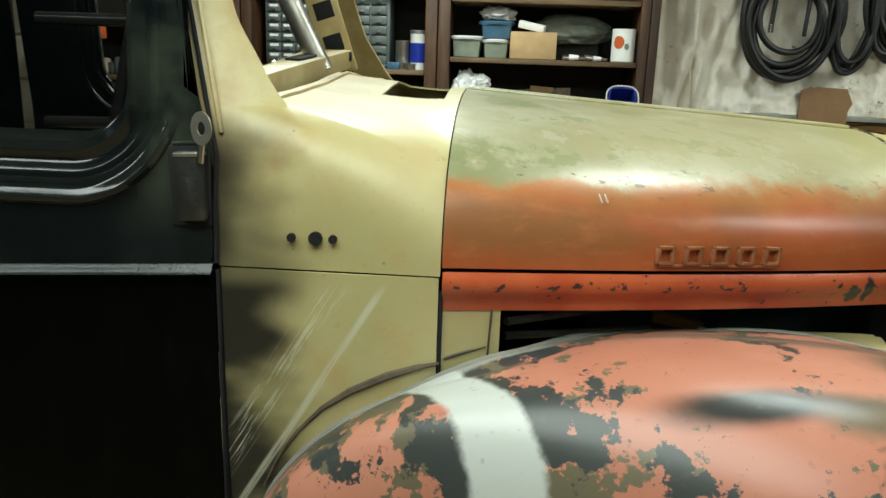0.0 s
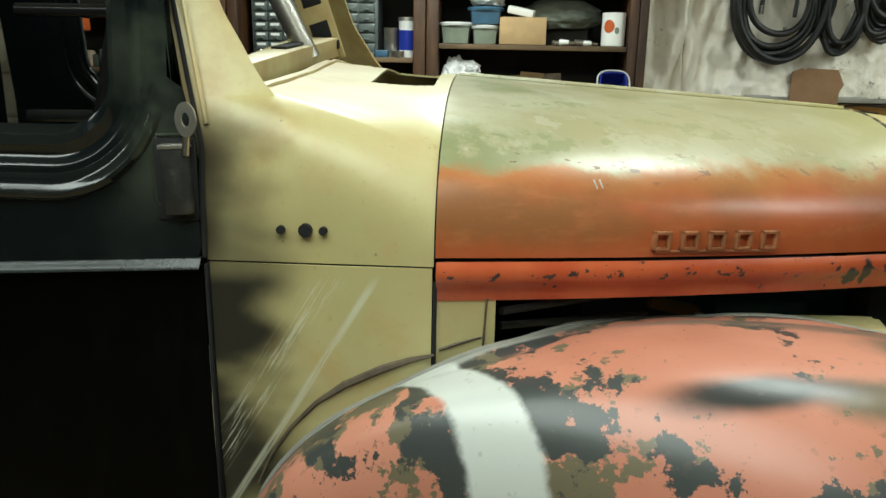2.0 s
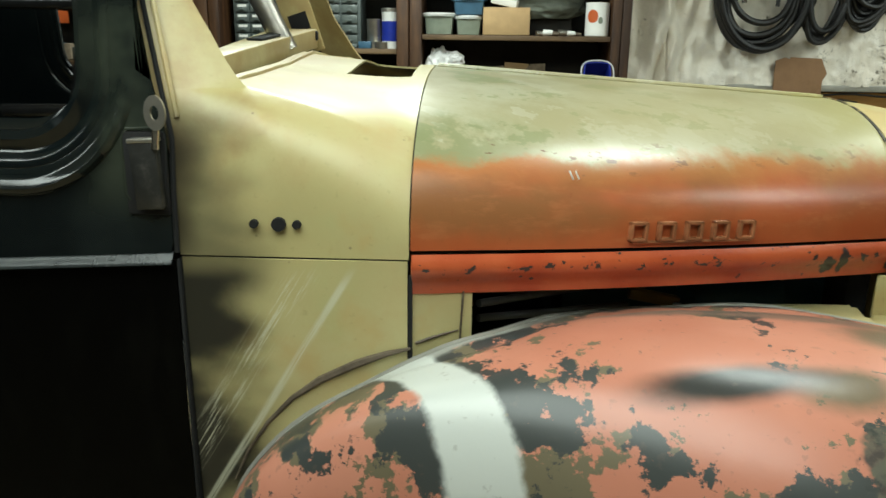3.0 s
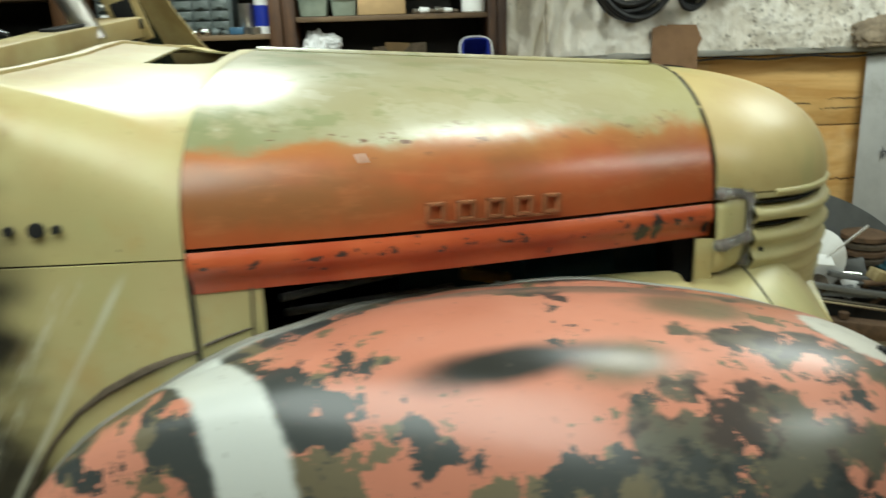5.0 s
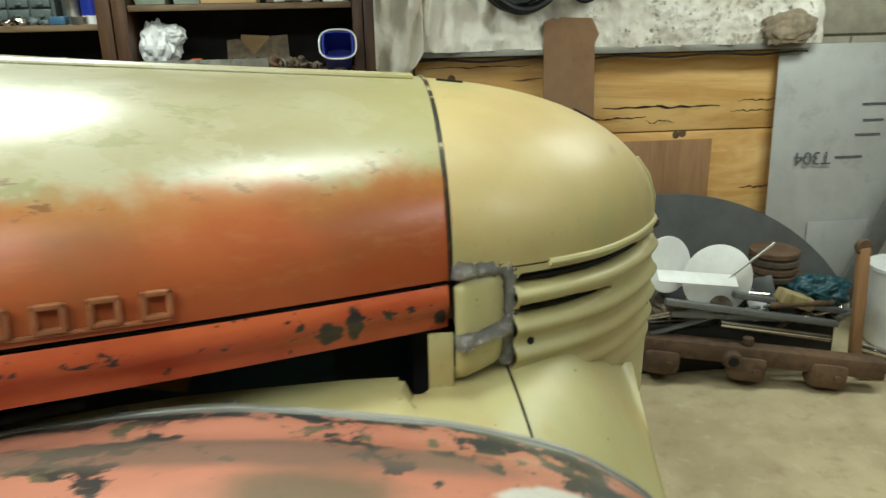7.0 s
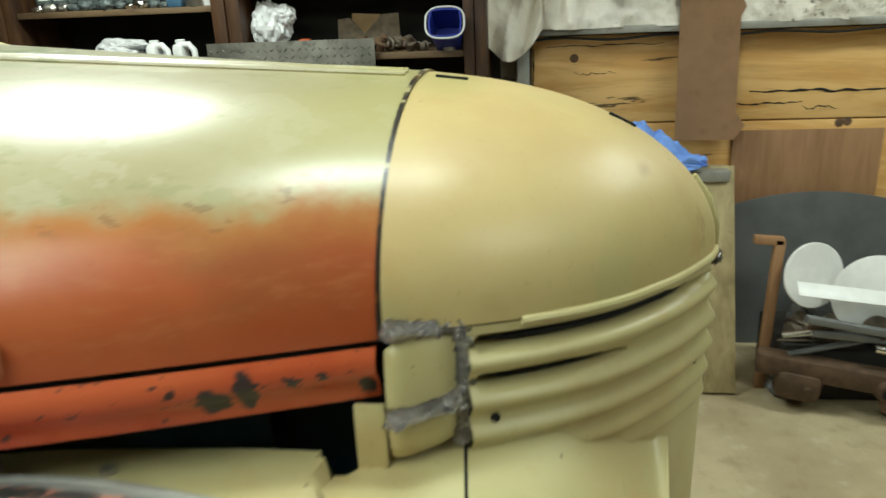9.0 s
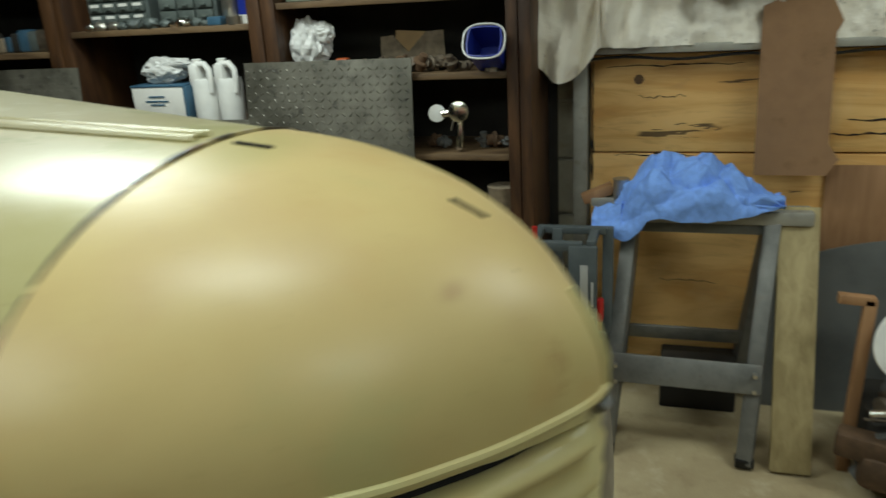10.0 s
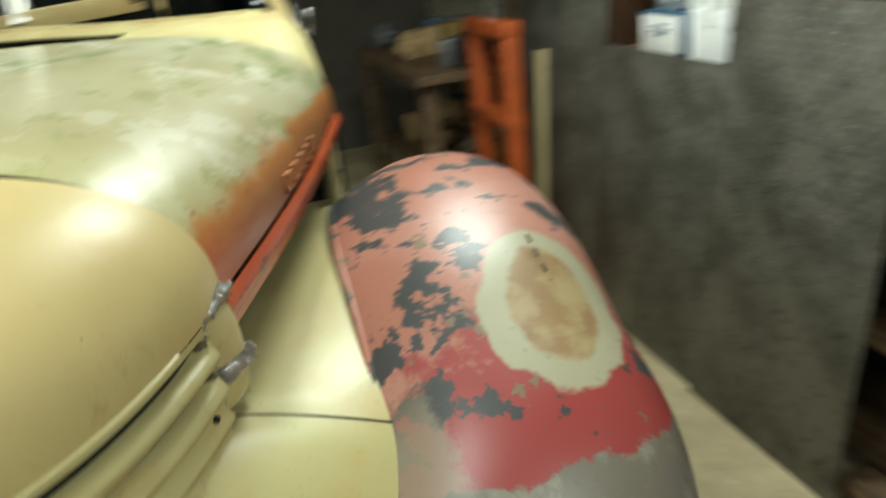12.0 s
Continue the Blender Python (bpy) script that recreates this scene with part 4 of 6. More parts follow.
for s in (-1, 1):
    part("kick_panel", surface(lambda u, v, s=s: (-0.296 + 0.292 * u, s * (0.611 + 0.004 * math.sin(math.pi * u) - 0.02 * v * v), 1.1935 - 0.60 * v), 16, 20), CREAM, cowl, "cream kick panel with black overspray", solid=0.004)
    part("kick_flange", surface(lambda u, v, s=s: (0.080 * u, s * (hood_half(0.080 * u) - 0.008), 1.15 - 0.28 * v), 8, 10), CREAM, cowl, solid=0.006)
    part("panel_seam", boxed((0.0, s * 0.609, 1.10), (0.005, 0.006, 0.15), 0.001), BLACKGAP, cowl)
    part("belt_seam", boxed((-0.15, s * 0.6045, 1.200), (0.290, 0.004, 0.03), 0.001), BLACKGAP, cowl)
    for hx, hr in ((-0.199, 0.0055), (-0.167, 0.009), (-0.144, 0.0055)):
        part("mounting_hole", rodded((hx, s * 0.60, 1.240), (hx, s * 0.6185, 1.240), hr, None, 16), BLACKGAP, cowl, "drilled hole")
    # thin dark tube draws the shade of the panel's groove
    part("drawn_line", tube(bmesh.new(), [(x, s * (0.6135 - 0.014 * max(0, 1.05 - z)), z) for x, z in ((-0.245, 0.87), (-0.225, 0.915), (-0.195, 0.96), (-0.16, 0.998), (-0.12, 1.027), (-0.07, 1.052), (-0.03, 1.067), (0.0, 1.075))], [0.0015, 0.002, 0.003, 0.004, 0.006, 0.006, 0.004, 0.002], 6), JUNK, cowl, "dark line drawn for a shaded groove in the panel")
    part("flange_seam", boxed((0.066, s * (hood_half(0.066) - 0.0075), 1.105), (0.003, 0.005, 0.085), 0.001, (0, 3, 0)), JUNK, cowl)
    part("drawn_line", tube(bmesh.new(), [(x, s * (hood_half(x) - 0.0075), z) for x, z in ((0.006, 1.078), (0.03, 1.085), (0.062, 1.092))], [0.0025, 0.0022, 0.001], 6), JUNK, cowl, "dark line drawn along the flange")

bm = bmesh.new()
tube(bm, [(-0.246, y, ZB + 0.242 * (1 - (abs(y) / 0.612) ** 5.5) ** (1 / 5.5) - cowl_dip(y) - 0.001) for y in np.linspace(-0.53, 0.53, 35)], 0.005, 8)
tube(bm, [(-0.262, y, ZB + 0.242 * (1 - (abs(y) / 0.612) ** 5.5) ** (1 / 5.5) - cowl_dip(y) - 0.006) for y in np.linspace(-0.53, 0.53, 35)], 0.008, 8)
part("windscreen_flange", bm, CREAM, cowl)
bm = bmesh.new()
for top in (True, False):
    rim_pts = ((-0.290, -0.472, 1.436), (-0.290, -0.10, 1.461), (-0.290, 0.275, 1.485), (-0.395, 0.275, 1.485), (-0.35, -0.10, 1.463), (-0.312, -0.485, 1.440))
    bm.faces.new([bm.verts.new((x, y, z if top else z - 0.042)) for x, y, z in rim_pts])
bm.verts.ensure_lookup_table()
for k in range(6):
    bm.faces.new((bm.verts[k], bm.verts[(k + 1) % 6], bm.verts[6 + (k + 1) % 6], bm.verts[6 + k]))
bmesh.ops.bevel(bm, geom=list(bm.edges), offset=0.0025, segments=2, profile=0.5, affect="EDGES")
dash = part("dash_tray", bm, CREAM, truck, "rusty cream dash tray with cut openings")
part("dash_support", boxed((-0.33, -0.06, 1.425), (0.05, 0.70, 0.045), 0.006, (3.7, 0, 0)), BLACKGAP, dash)
part("dash_hole", boxed((-0.322, -0.06, 1.4665), (0.030, 0.15, 0.006), 0.002, (3.7, 0, 0)), BLACKGAP, dash)
part("dash_hole", boxed((-0.300, 0.262, 1.470), (0.028, 0.020, 0.022), 0.004, (3.7, 0, 0)), BLACKGAP, dash)
frame_strip = part("windscreen_frame", boxed((-0.37, 0.31, 1.60), (0.075, 0.012, 0.36), 0.004, (0, -18, 0)), CREAM, truck, "inner windscreen frame pierced by square holes")
for z in (1.50, 1.575, 1.65):
    part("frame_hole", boxed((-0.338 - (z - 1.50) * 0.32, 0.3035, z), (0.045, 0.003, 0.040), 0.001, (0, -18, 0)), BLACKGAP, frame_strip)
part("steering_tube", rodded((-0.50, 0.0, 1.85), (-0.30, 0.02, 1.44), 0.022, None, 18), TIN, truck, "bright bare metal tube")

# doors
for s in (-1, 1):
    door = part("door", bmesh.new(), BLACK, truck, "black door with an empty window opening")
    X0, X1, Z0, Z1, R = -1.06, -0.419, 1.350, 1.80, 0.078

    def outline(d, count=96):
        pts = []
        per = count // 4
        for cx, cz, a0 in ((X1 - R, Z1 - R, 0), (X0 + R, Z1 - R, 90), (X0 + R, Z0 + R, 180), (X1 - R, Z0 + R, 270)):
            for k in range(per):
                a = radians(a0 + 90 * k / (per - 1))
                pts.append((cx + (R + d) * math.cos(a), cz + (R + d) * math.sin(a)))
        return pts

    def skin(z):
        return 0.616 - max(0.0, z - 1.30) * 0.11

    bm = bmesh.new()
    rings = []
    for d, dep in ((-0.012, -0.045), (-0.002, -0.030), (0.0, -0.012), (0.010, -0.004), (0.018, -0.010), (0.024, -0.013), (0.030, -0.010), (0.036, -0.003), (0.042, -0.0015), (0.046, -0.003), (0.050, -0.001), (0.053, 0.0), (0.056, 0.001), (0.060, 0.0035), (0.065, 0.0075), (0.070, 0.0105), (0.075, 0.009), (0.080, 0.002)):
        ring = []
        for x, z in outline(d):
            fade = 1.0 if d < 0.056 else max(0.0, min(1.0, (Z0 + 0.075 - z) / 0.06)) if x > -0.75 else 1.0
            ring.append(bm.verts.new((x, s * (skin(z) + (dep if d < 0.056 else dep * fade)), z)))
        rings.append(ring)
    rect = []
    for x, z in outline(0.080):
        cx, cz = (X0 + X1) / 2, (Z0 + Z1) / 2
        k = min(((-0.304 - cx) / (x - cx)) if x > cx else ((-1.30 - cx) / (x - cx)), ((1.92 - cz) / (z - cz)) if z > cz else ((1.200 - cz) / (z - cz)) if z < cz else 9)
        q = (cx + (x - cx) * k, cz + (z - cz) * k)
        q = (q[0], q[1] + 0.053 * (q[0] + 0.3)) if q[1] < 1.21 else q
        lean = max(0.0, q[1] - 1.345) * 0.235
        rect.append((min(q[0], -0.304 - lean), q[1]))
    for f in (0.5, 1.0):
        rings.append([bm.verts.new((x + (qx - x) * f, s * skin(z + (qz - z) * f), z + (qz - z) * f)) for (x, z), (qx, qz) in zip(outline(0.080), rect)])
    for a, b in zip(rings, rings[1:]):
        for k in range(len(a)):
            j = (k + 1) % len(a)
            bm.faces.new((a[k], a[j], b[j], b[k]))
    bm.to_mesh(door.data)
    bm.free()
    for p in door.data.polygons:
        p.use_smooth = True
    m = door.modifiers.new("thickness", "SOLIDIFY")
    m.thickness, m.offset = 0.004, -1.0 if s > 0 else 1.0
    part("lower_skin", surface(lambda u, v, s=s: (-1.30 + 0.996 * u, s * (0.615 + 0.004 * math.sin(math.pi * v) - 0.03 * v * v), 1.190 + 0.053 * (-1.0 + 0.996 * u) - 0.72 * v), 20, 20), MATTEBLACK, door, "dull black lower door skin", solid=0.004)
    part("belt_molding", surface(lambda u, v, s=s: (-1.30 + 0.995 * u, s * curve(((0, 0.613), (0.1, 0.6165), (0.3, 0.6195), (0.55, 0.6235), (0.75, 0.626), (0.9, 0.6255), (1, 0.612)), v), 1.201 - 0.017 * v + 0.053 * (-1.0 + 0.995 * u)), 14, 22), BELT, door, "shiny belt moulding lightened for its highlight")
    part("pillar_seam", tube(bmesh.new(), [(-0.300 - max(0.0, z - 1.345) * 0.235, s * (curve(PY, z) + 0.003), z) for z in np.linspace(1.20, 1.88, 20)], 0.0035, 6), BLACKGAP, door)
    part("drip_bead", tube(bmesh.new(), [(-0.289 - max(0.0, z - 1.345) * 0.225, s * (curve(PY, z) + 0.001), z) for z in np.linspace(1.37, 1.88, 16)], 0.0035, 8), CREAM, door)
    part("front_return", boxed((-0.3005, s * 0.595, 0.89), (0.004, 0.04, 0.60), 0.001), BLACKGAP, door)
    part("hinge_pocket", boxed((-0.330, s * 0.6165, 1.302), (0.054, 0.006, 0.105), 0.0025), BLACKGAP, door)
    part("pocket_lip", tube(bmesh.new(), [(-0.352, s * 0.6175, 1.268), (-0.3575, s * 0.6175, 1.276), (-0.3575, s * 0.6175, 1.345), (-0.351, s * 0.6172, 1.357), (-0.309, s * 0.6165, 1.359)], 0.0026, 8), BLACK, door)
    hinge = part("door_hinge", boxed((-0.325, s * 0.624, 1.302), (0.036, 0.020, 0.088), 0.005, (0, -3, 0)), HINGE, door, "worn black hinge block with bare edges")
    part("hinge_cap", boxed((-0.326, s * 0.624, 1.345), (0.038, 0.022, 0.006), 0.002, (0, -3, 0)), TIN, hinge)
    part("hinge_pin", rodded((-0.310, s * 0.632, 1.335), (-0.307, s * 0.632, 1.362), 0.005), CHROME, hinge)
    ring = bmesh.new()
    for k in range(28):
        a0, a1 = 2 * math.pi * k / 28, 2 * math.pi * (k + 1) / 28
        quad = []
        for a in (a0, a1):
            quad.append([ring.verts.new((-0.305 + r * 0.62 * math.cos(a), s * (0.634 + dy), 1.379 + r * math.sin(a))) for r, dy in ((0.0085, 0), (0.021, 0), (0.021, 0.004), (0.0085, 0.004))])
        for k2 in range(4):
            j = (k2 + 1) % 4
            ring.faces.new((quad[0][k2], quad[0][j], quad[1][j], quad[1][k2]))
    bmesh.ops.remove_doubles(ring, verts=ring.verts, dist=0.0005)
    part("pull_ring", ring, TIN, hinge, "bright washer on the hinge pin", smooth=False)
cab = part("cab_back", boxed((-1.32, 0, 1.25), (0.03, 1.16, 1.3), 0.01), BLACK, truck, "dark rear cab wall")
cage = part("roll_cage", rodded((-0.76, 0.10, 1.78), (-0.735, 0.10, 1.53), 0.014, None, 16), GLOSSBLACK, truck, "shiny black tube bracing inside the cab")
for a, b in (((-0.95, 0.10, 1.53), (-0.70, 0.10, 1.53)), ((-0.735, 0.1, 1.53), (-0.79, 0.1, 1.31)), ((-0.735, 0.1, 1.53), (-0.695, 0.1, 1.30)), ((-0.95, 0.1, 1.305), (-0.66, 0.1, 1.31)), ((-0.735, 0.1, 1.53), (-0.60, 0.3, 1.45))):
    part("cage_tube", rodded(a, b, 0.014, None, 16), GLOSSBLACK, cage)

# fenders
CROWN = ((-0.33, 0.56), (-0.315, 0.68), (-0.275, 0.80), (-0.20, 0.905), (-0.115, 0.985), (-0.03, 1.032), (0.08, 1.078), (0.19, 1.110), (0.31, 1.128), (0.43, 1.133), (0.55, 1.126), (0.67, 1.110), (0.79, 1.082), (0.90, 1.040), (0.99, 0.975), (1.055, 0.885), (1.09, 0.78), (1.10, 0.67), (1.10, 0.56))
CX = [(i / (len(CROWN) - 1), p[0]) for i, p in enumerate(CROWN)]
CZ = [(i / (len(CROWN) - 1), p[1]) for i, p in enumerate(CROWN)]


def by_length(points):
    """Two tables, of x and of z, along a line from 0 to 1 by its length."""
    run = [0.0]
    for a, b in zip(points, points[1:]):
        run.append(run[-1] + math.dist(a, b))
    return [(r / run[-1], p[0]) for r, p in zip(run, points)], [(r / run[-1], p[1]) for r, p in zip(run, points)]


# the near fender: its ridge, its inner edge and how far that edge stands out
RIDGE = by_length(((-0.31, 0.56), (-0.30, 0.70), (-0.27, 0.807), (-0.20, 0.924), (-0.115, 1.002), (-0.03, 1.054), (0.08, 1.088), (0.19, 1.113), (0.31, 1.125), (0.43, 1.127), (0.55, 1.121), (0.67, 1.105), (0.79, 1.077), (0.884, 1.037), (0.963, 0.978), (1.027, 0.895), (1.075, 0.79), (1.10, 0.68), (1.105, 0.56)))
EDGE = by_length(((-0.30, 0.56), (-0.262, 0.78), (-0.235, 0.864), (-0.192, 0.926), (-0.136, 0.978), (-0.057, 1.025), (0.018, 1.067), (0.078, 1.089), (0.18, 1.084), (0.27, 1.078), (0.36, 1.075), (0.444, 1.081), (0.529, 1.081), (0.616, 1.069), (0.741, 1.047), (0.814, 1.026), (0.877, 1.002), (0.93, 0.969), (0.975, 0.93), (1.03, 0.85), (1.06, 0.74), (1.07, 0.60)))
EDGE_Y = ((-0.35, 0.615), (0.05, 0.615), (0.10, 0.595), (0.14, 0.555), (0.18, 0.51), (0.27, 0.46), (0.36, 0.43), (0.93, 0.43), (1.07, 0.40))


def near_fender(u, v):
    x, z = curve(RIDGE[0], u), curve(RIDGE[1], u)
    ex, ez = curve(EDGE[0], u), curve(EDGE[1], u)
    tx = curve(RIDGE[0], min(1, u + 0.01)) - curve(RIDGE[0], max(0, u - 0.01))
    tz = curve(RIDGE[1], min(1, u + 0.01)) - curve(RIDGE[1], max(0, u - 0.01))
    ln = math.hypot(tx, tz)
    nx, nz = -tz / ln, tx / ln
    y_in = curve(EDGE_Y, ex)
    y_out = curve(((0, 0.77), (0.2, 0.765), (0.4, 0.845), (0.6, 0.93), (0.8, 0.80), (1, 0.80)), u)
    yc = y_in + (y_out - y_in) * 0.506
    if v < 0.3:
        q = 1 - v / 0.3
        k = q ** 2
        valley = 0.006 * math.exp(-((q - 0.70) / 0.09) ** 2) * max(0.0, min(1.0, (x + 0.05) * 8, (0.95 - x) * 8))
        return (x + (ex - x) * k, -(yc - (yc - y_in) * q), z + (ez - z) * k - valley)
    a = min(1.0, (v - 0.3) / 0.5) * math.pi / 2
    e = 2 / 2.19
    y = yc + (y_out - yc) * math.sin(a) ** e
    drop = 0.233 * (1 - max(0.0, math.cos(a)) ** e)
    if v > 0.8:
        drop += (v - 0.8) / 0.2 * 0.16
        y -= 0.02 * ((v - 0.8) / 0.2) ** 2
    return (x - nx * drop, -y, z - nz * drop)


def fender_point(u, v, s):
    if s < 0:
        return near_fender(u, v)
    x, z = curve(CX, u), curve(CZ, u)
    e = 0.01
    tx, tz = curve(CX, min(1, u + e)) - curve(CX, max(0, u - e)), curve(CZ, min(1, u + e)) - curve(CZ, max(0, u - e))
    ln = math.hypot(tx, tz)
    nx, nz = -tz / ln, tx / ln
    y_in = curve(((-0.35, 0.615), (-0.1, 0.612), (0.05, 0.595), (0.2, 0.545), (0.45, 0.51), (0.7, 0.494), (0.9, 0.475), (1.0, 0.41), (1.06, 0.34), (1.1, 0.30)), x)
    y_out = curve(((0, 0.77), (0.2, 0.83), (0.4, 0.885), (0.6, 0.89), (0.8, 0.87), (1, 0.80)), u)
    k = curve(((-0.3, 0.0), (0.0, 1.0), (0.45, 1.0), (0.75, 0.0)), x)
    z, y_out = z + 0.017 * k - curve(((0.35, 0.0), (0.63, 0.022), (0.80, 0.045), (1.0, 0.055)), x), y_out + 0.03 * k
    yc = y_in + (y_out - y_in) * 0.52
    if v < 0.3:
        q = 1 - v / 0.3
        y, drop = yc - (yc - y_in) * q, 0.066 * q ** 2.0
    else:
        a = min(1.0, (v - 0.3) / 0.5) * math.pi / 2
        y = yc + (y_out - yc) * math.sin(a) ** (2 / 2.6)
        drop = 0.22 * (1 - math.cos(a) ** (2 / 2.6))
        if v > 0.8:
            drop += (v - 0.8) / 0.2 * 0.16
            y -= 0.02 * ((v - 0.8) / 0.2) ** 2
    return (x - nx * drop, s * y, z - nz * drop)


for s, m in ((-1, FENDER_R), (1, FENDER_L)):
    f = part("front_fender", surface(lambda u, v, s=s: fender_point(u, v, s), 130, 64), m, truck, "salmon fender with chipped paint and grey primer" if s < 0 else "red fender with a sanded tan filler patch", solid=0.004)
    bm = bmesh.new()
    tube(bm, [Vector(fender_point(u, 0.0, s)) - Vector((0, 0, 0.002)) for u in np.linspace(0.12, 0.86, 60)], 0.006, 8)
    part("inner_bead", bm, LEDGE if s < 0 else FENDER_L, f, "grey primed inner edge" if s < 0 else "")
    if s < 0:
        # short black peg in place of the hole's dark inside
        part("lamp_hole", rodded((0.842, -0.668, 1.022), (0.8565, -0.668, 1.0555), 0.012, None, 14), BLACKGAP, f)
    else:
        bm = bmesh.new()
        for k in range(9):
            q = Vector((0.655 + k * 0.021, 0.760 + k * 0.0015, 0))
            q.z = 1.106 - 0.0145 * k - 0.0004 * k * k
            box(bm, q, (0.014, 0.003, 0.006), 0.001, (0, 42, 8))
        part("filler_ridge", bm, JUNK, f, "row of dark notches along the patch")

    # catwalk panel between grille and fender
    def catwalk(u, v, s=s):
        fall = max(0.0, (u - 0.82) / 0.18)
        u = min(1.0, u / 0.82)
        xs = 0.26 if s < 0 else 0.02
        x = xs + ((1.064 if s < 0 else 1.04) - xs - 0.036 * v) * u
        yi = hood_half(min(x, 0.78)) - (0.05 if s < 0 else curve(((0.5, 0.18), (0.74, 0.05)), x)) if x < 0.78 else curve(((0.78, 0.278), (0.84, 0.285), (0.918, 0.255), (0.975, 0.21), (1.044, 0.135)), x)
        if s < 0 and x < 0.78:
            yi = 0.335 if x < 0.708 else 0.352 - 0.074 * max(0.0, (x - 0.73) / 0.05)
        zi = curve(((0.30, 1.02), (0.70, 1.022), (0.80, 1.042), (0.85, 1.048), (0.918, 1.041), (0.975, 1.010), (1.044, 0.95)), x)
        yo = curve(((0.0, 0.58), (0.30, 0.50), (0.4, 0.47), (0.6, 0.43), (0.85, 0.40), (1.0, 0.42), (1.08, 0.46)), x) + 0.02 + (0 if s < 0 else curve(((0.2, 0.0), (0.45, 0.05), (0.7, 0.085), (1.1, 0.085)), x))
        if s < 0 and x < 0.78:
            zi = curve(((0.26, 1.028), (0.45, 1.048), (0.63, 1.055), (0.70, 1.055)), x) if x < 0.708 else 1.040
        zo = curve(((0.0, 1.02), (0.26, 1.055), (0.45, 1.073), (0.53, 1.073), (0.6, 1.062), (0.75, 1.036), (0.85, 0.998), (0.95, 0.908), (1.08, 0.75)), x)
        zo -= 0 if s < 0 else curve(((0.35, 0.0), (0.63, 0.035), (0.80, 0.06), (1.0, 0.07)), x)
        k = v
        return (x - 0.03 * fall, s * (yi + (yo - yi) * k), zi + (zo - zi) * k + 0.003 * math.sin(math.pi * k) - (0.0 if s < 0 else 0.02) * (1 - k) ** 6 * curve(((0.7, 1), (0.84, 0)), x) - 0.40 * fall)
    c = part("catwalk", surface(catwalk, 110, 20), CREAM, truck, "cream panel between grille and fender", solid=0.003)
    seam = bmesh.new()
    tube(seam, [Vector(catwalk(0.82 * ((0.835 if s < 0 else 0.792) + 0.012 * v - (0.26 if s < 0 else 0.02)) / ((1.064 if s < 0 else 1.04) - (0.26 if s < 0 else 0.02) - 0.036 * v), v)) + Vector((0, 0, 0.0004)) for v in np.linspace(0, 1, 16)], 0.0016, 6)
    part("panel_seam", seam, BLACKGAP, c)

for bx in (0.405, 0.52):
    part("fender_bolt", rodded((bx, -0.395, 1.050), (bx, -0.393, 1.071), 0.010, 0.007, 10), TIN, truck, "pale bolt head")
engine = part("engine", boxed((0.50, -0.05, 0.99), (0.52, 0.30, 0.22), 0.03), TEAL, truck, "dim teal engine inside the bay")
bm = bmesh.new()
rod(bm, (0.46, -0.24, 1.03), (0.62, -0.22, 1.03), 0.045, None, 18)
part("air_filter", bm, TEAL, engine)
bm = bmesh.new()
box(bm, (0.40, -0.26, 1.035), (0.09, 0.02, 0.02), 0.004, (0, 10, 0))
part("bracket", bm, YELLOW, engine)
for a, b in (((0.09, -0.50, 1.10), (0.30, -0.30, 1.07)), ((0.09, -0.48, 1.07), (0.34, -0.32, 1.04))):
    part("rod", rodded(a, b, 0.006), GREYMETAL, engine)
# black sheets close the bay and stand in for its deep shade
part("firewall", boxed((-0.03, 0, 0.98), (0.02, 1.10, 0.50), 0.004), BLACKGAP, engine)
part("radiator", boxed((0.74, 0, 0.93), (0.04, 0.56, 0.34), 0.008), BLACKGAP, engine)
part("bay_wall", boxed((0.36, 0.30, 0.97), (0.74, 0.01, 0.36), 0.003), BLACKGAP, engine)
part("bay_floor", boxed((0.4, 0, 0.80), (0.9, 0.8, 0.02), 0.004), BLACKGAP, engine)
for s in (-1, 1):
    for wx in (0.42,):
        wheel = part("wheel", lathe(bmesh.new(), (wx, s * 0.72, 0.40), ((0.20, -0.08), (0.34, -0.09), (0.38, -0.05), (0.38, 0.05), (0.34, 0.09), (0.20, 0.08)), 40, (90, 0, 0)), RUBBER, truck, "black front tyre")
part("frame_rail", boxed((-0.1, -0.35, 0.60), (1.8, 0.06, 0.12), 0.01), GREYMETAL, truck)
part("frame_rail", boxed((-0.1, 0.35, 0.60), (1.8, 0.06, 0.12), 0.01), GREYMETAL, truck)


# ---- shelf wall ----
shelf = thing("shelf_unit", "tall dark-stained wooden shelving full of workshop clutter", "shelving")
SY0, SY1 = 1.85, 2.20
SD, SYM = SY1 - SY0, (SY0 + SY1) / 2
for x0, x1 in ((-1.145, -1.085), (-1.08, -1.035), (-0.265, -0.213), (-0.208, -0.156), (0.655, 0.694), (0.697, 0.736)):
    part("upright", boxed(((x0 + x1) / 2, SYM, 1.15), (x1 - x0, SD, 2.3), 0.004), SHELF_WOOD, shelf)
for x0, x1, zs in ((-1.035, -0.265, (0.10, 0.42, 0.76, 1.065, 1.419, 1.78)), (-0.156, 0.655, (0.10, 0.44, 0.70, 0.955, 1.230, 1.482, 1.735)), (-1.95, -1.145, (0.45, 0.80, 1.10, 1.35, 1.60))):
    for z in zs:
        part("shelf_board", boxed(((x0 + x1) / 2, SYM + 0.004, z - 0.011), (x1 - x0 - 0.003, SD - 0.012, 0.022), 0.003), BOARD_WOOD, shelf, "dusty shelf board")
part("back_panel", boxed((-0.59, 2.207, 1.15), (2.72, 0.008, 2.3), 0.001), DARK, shelf)
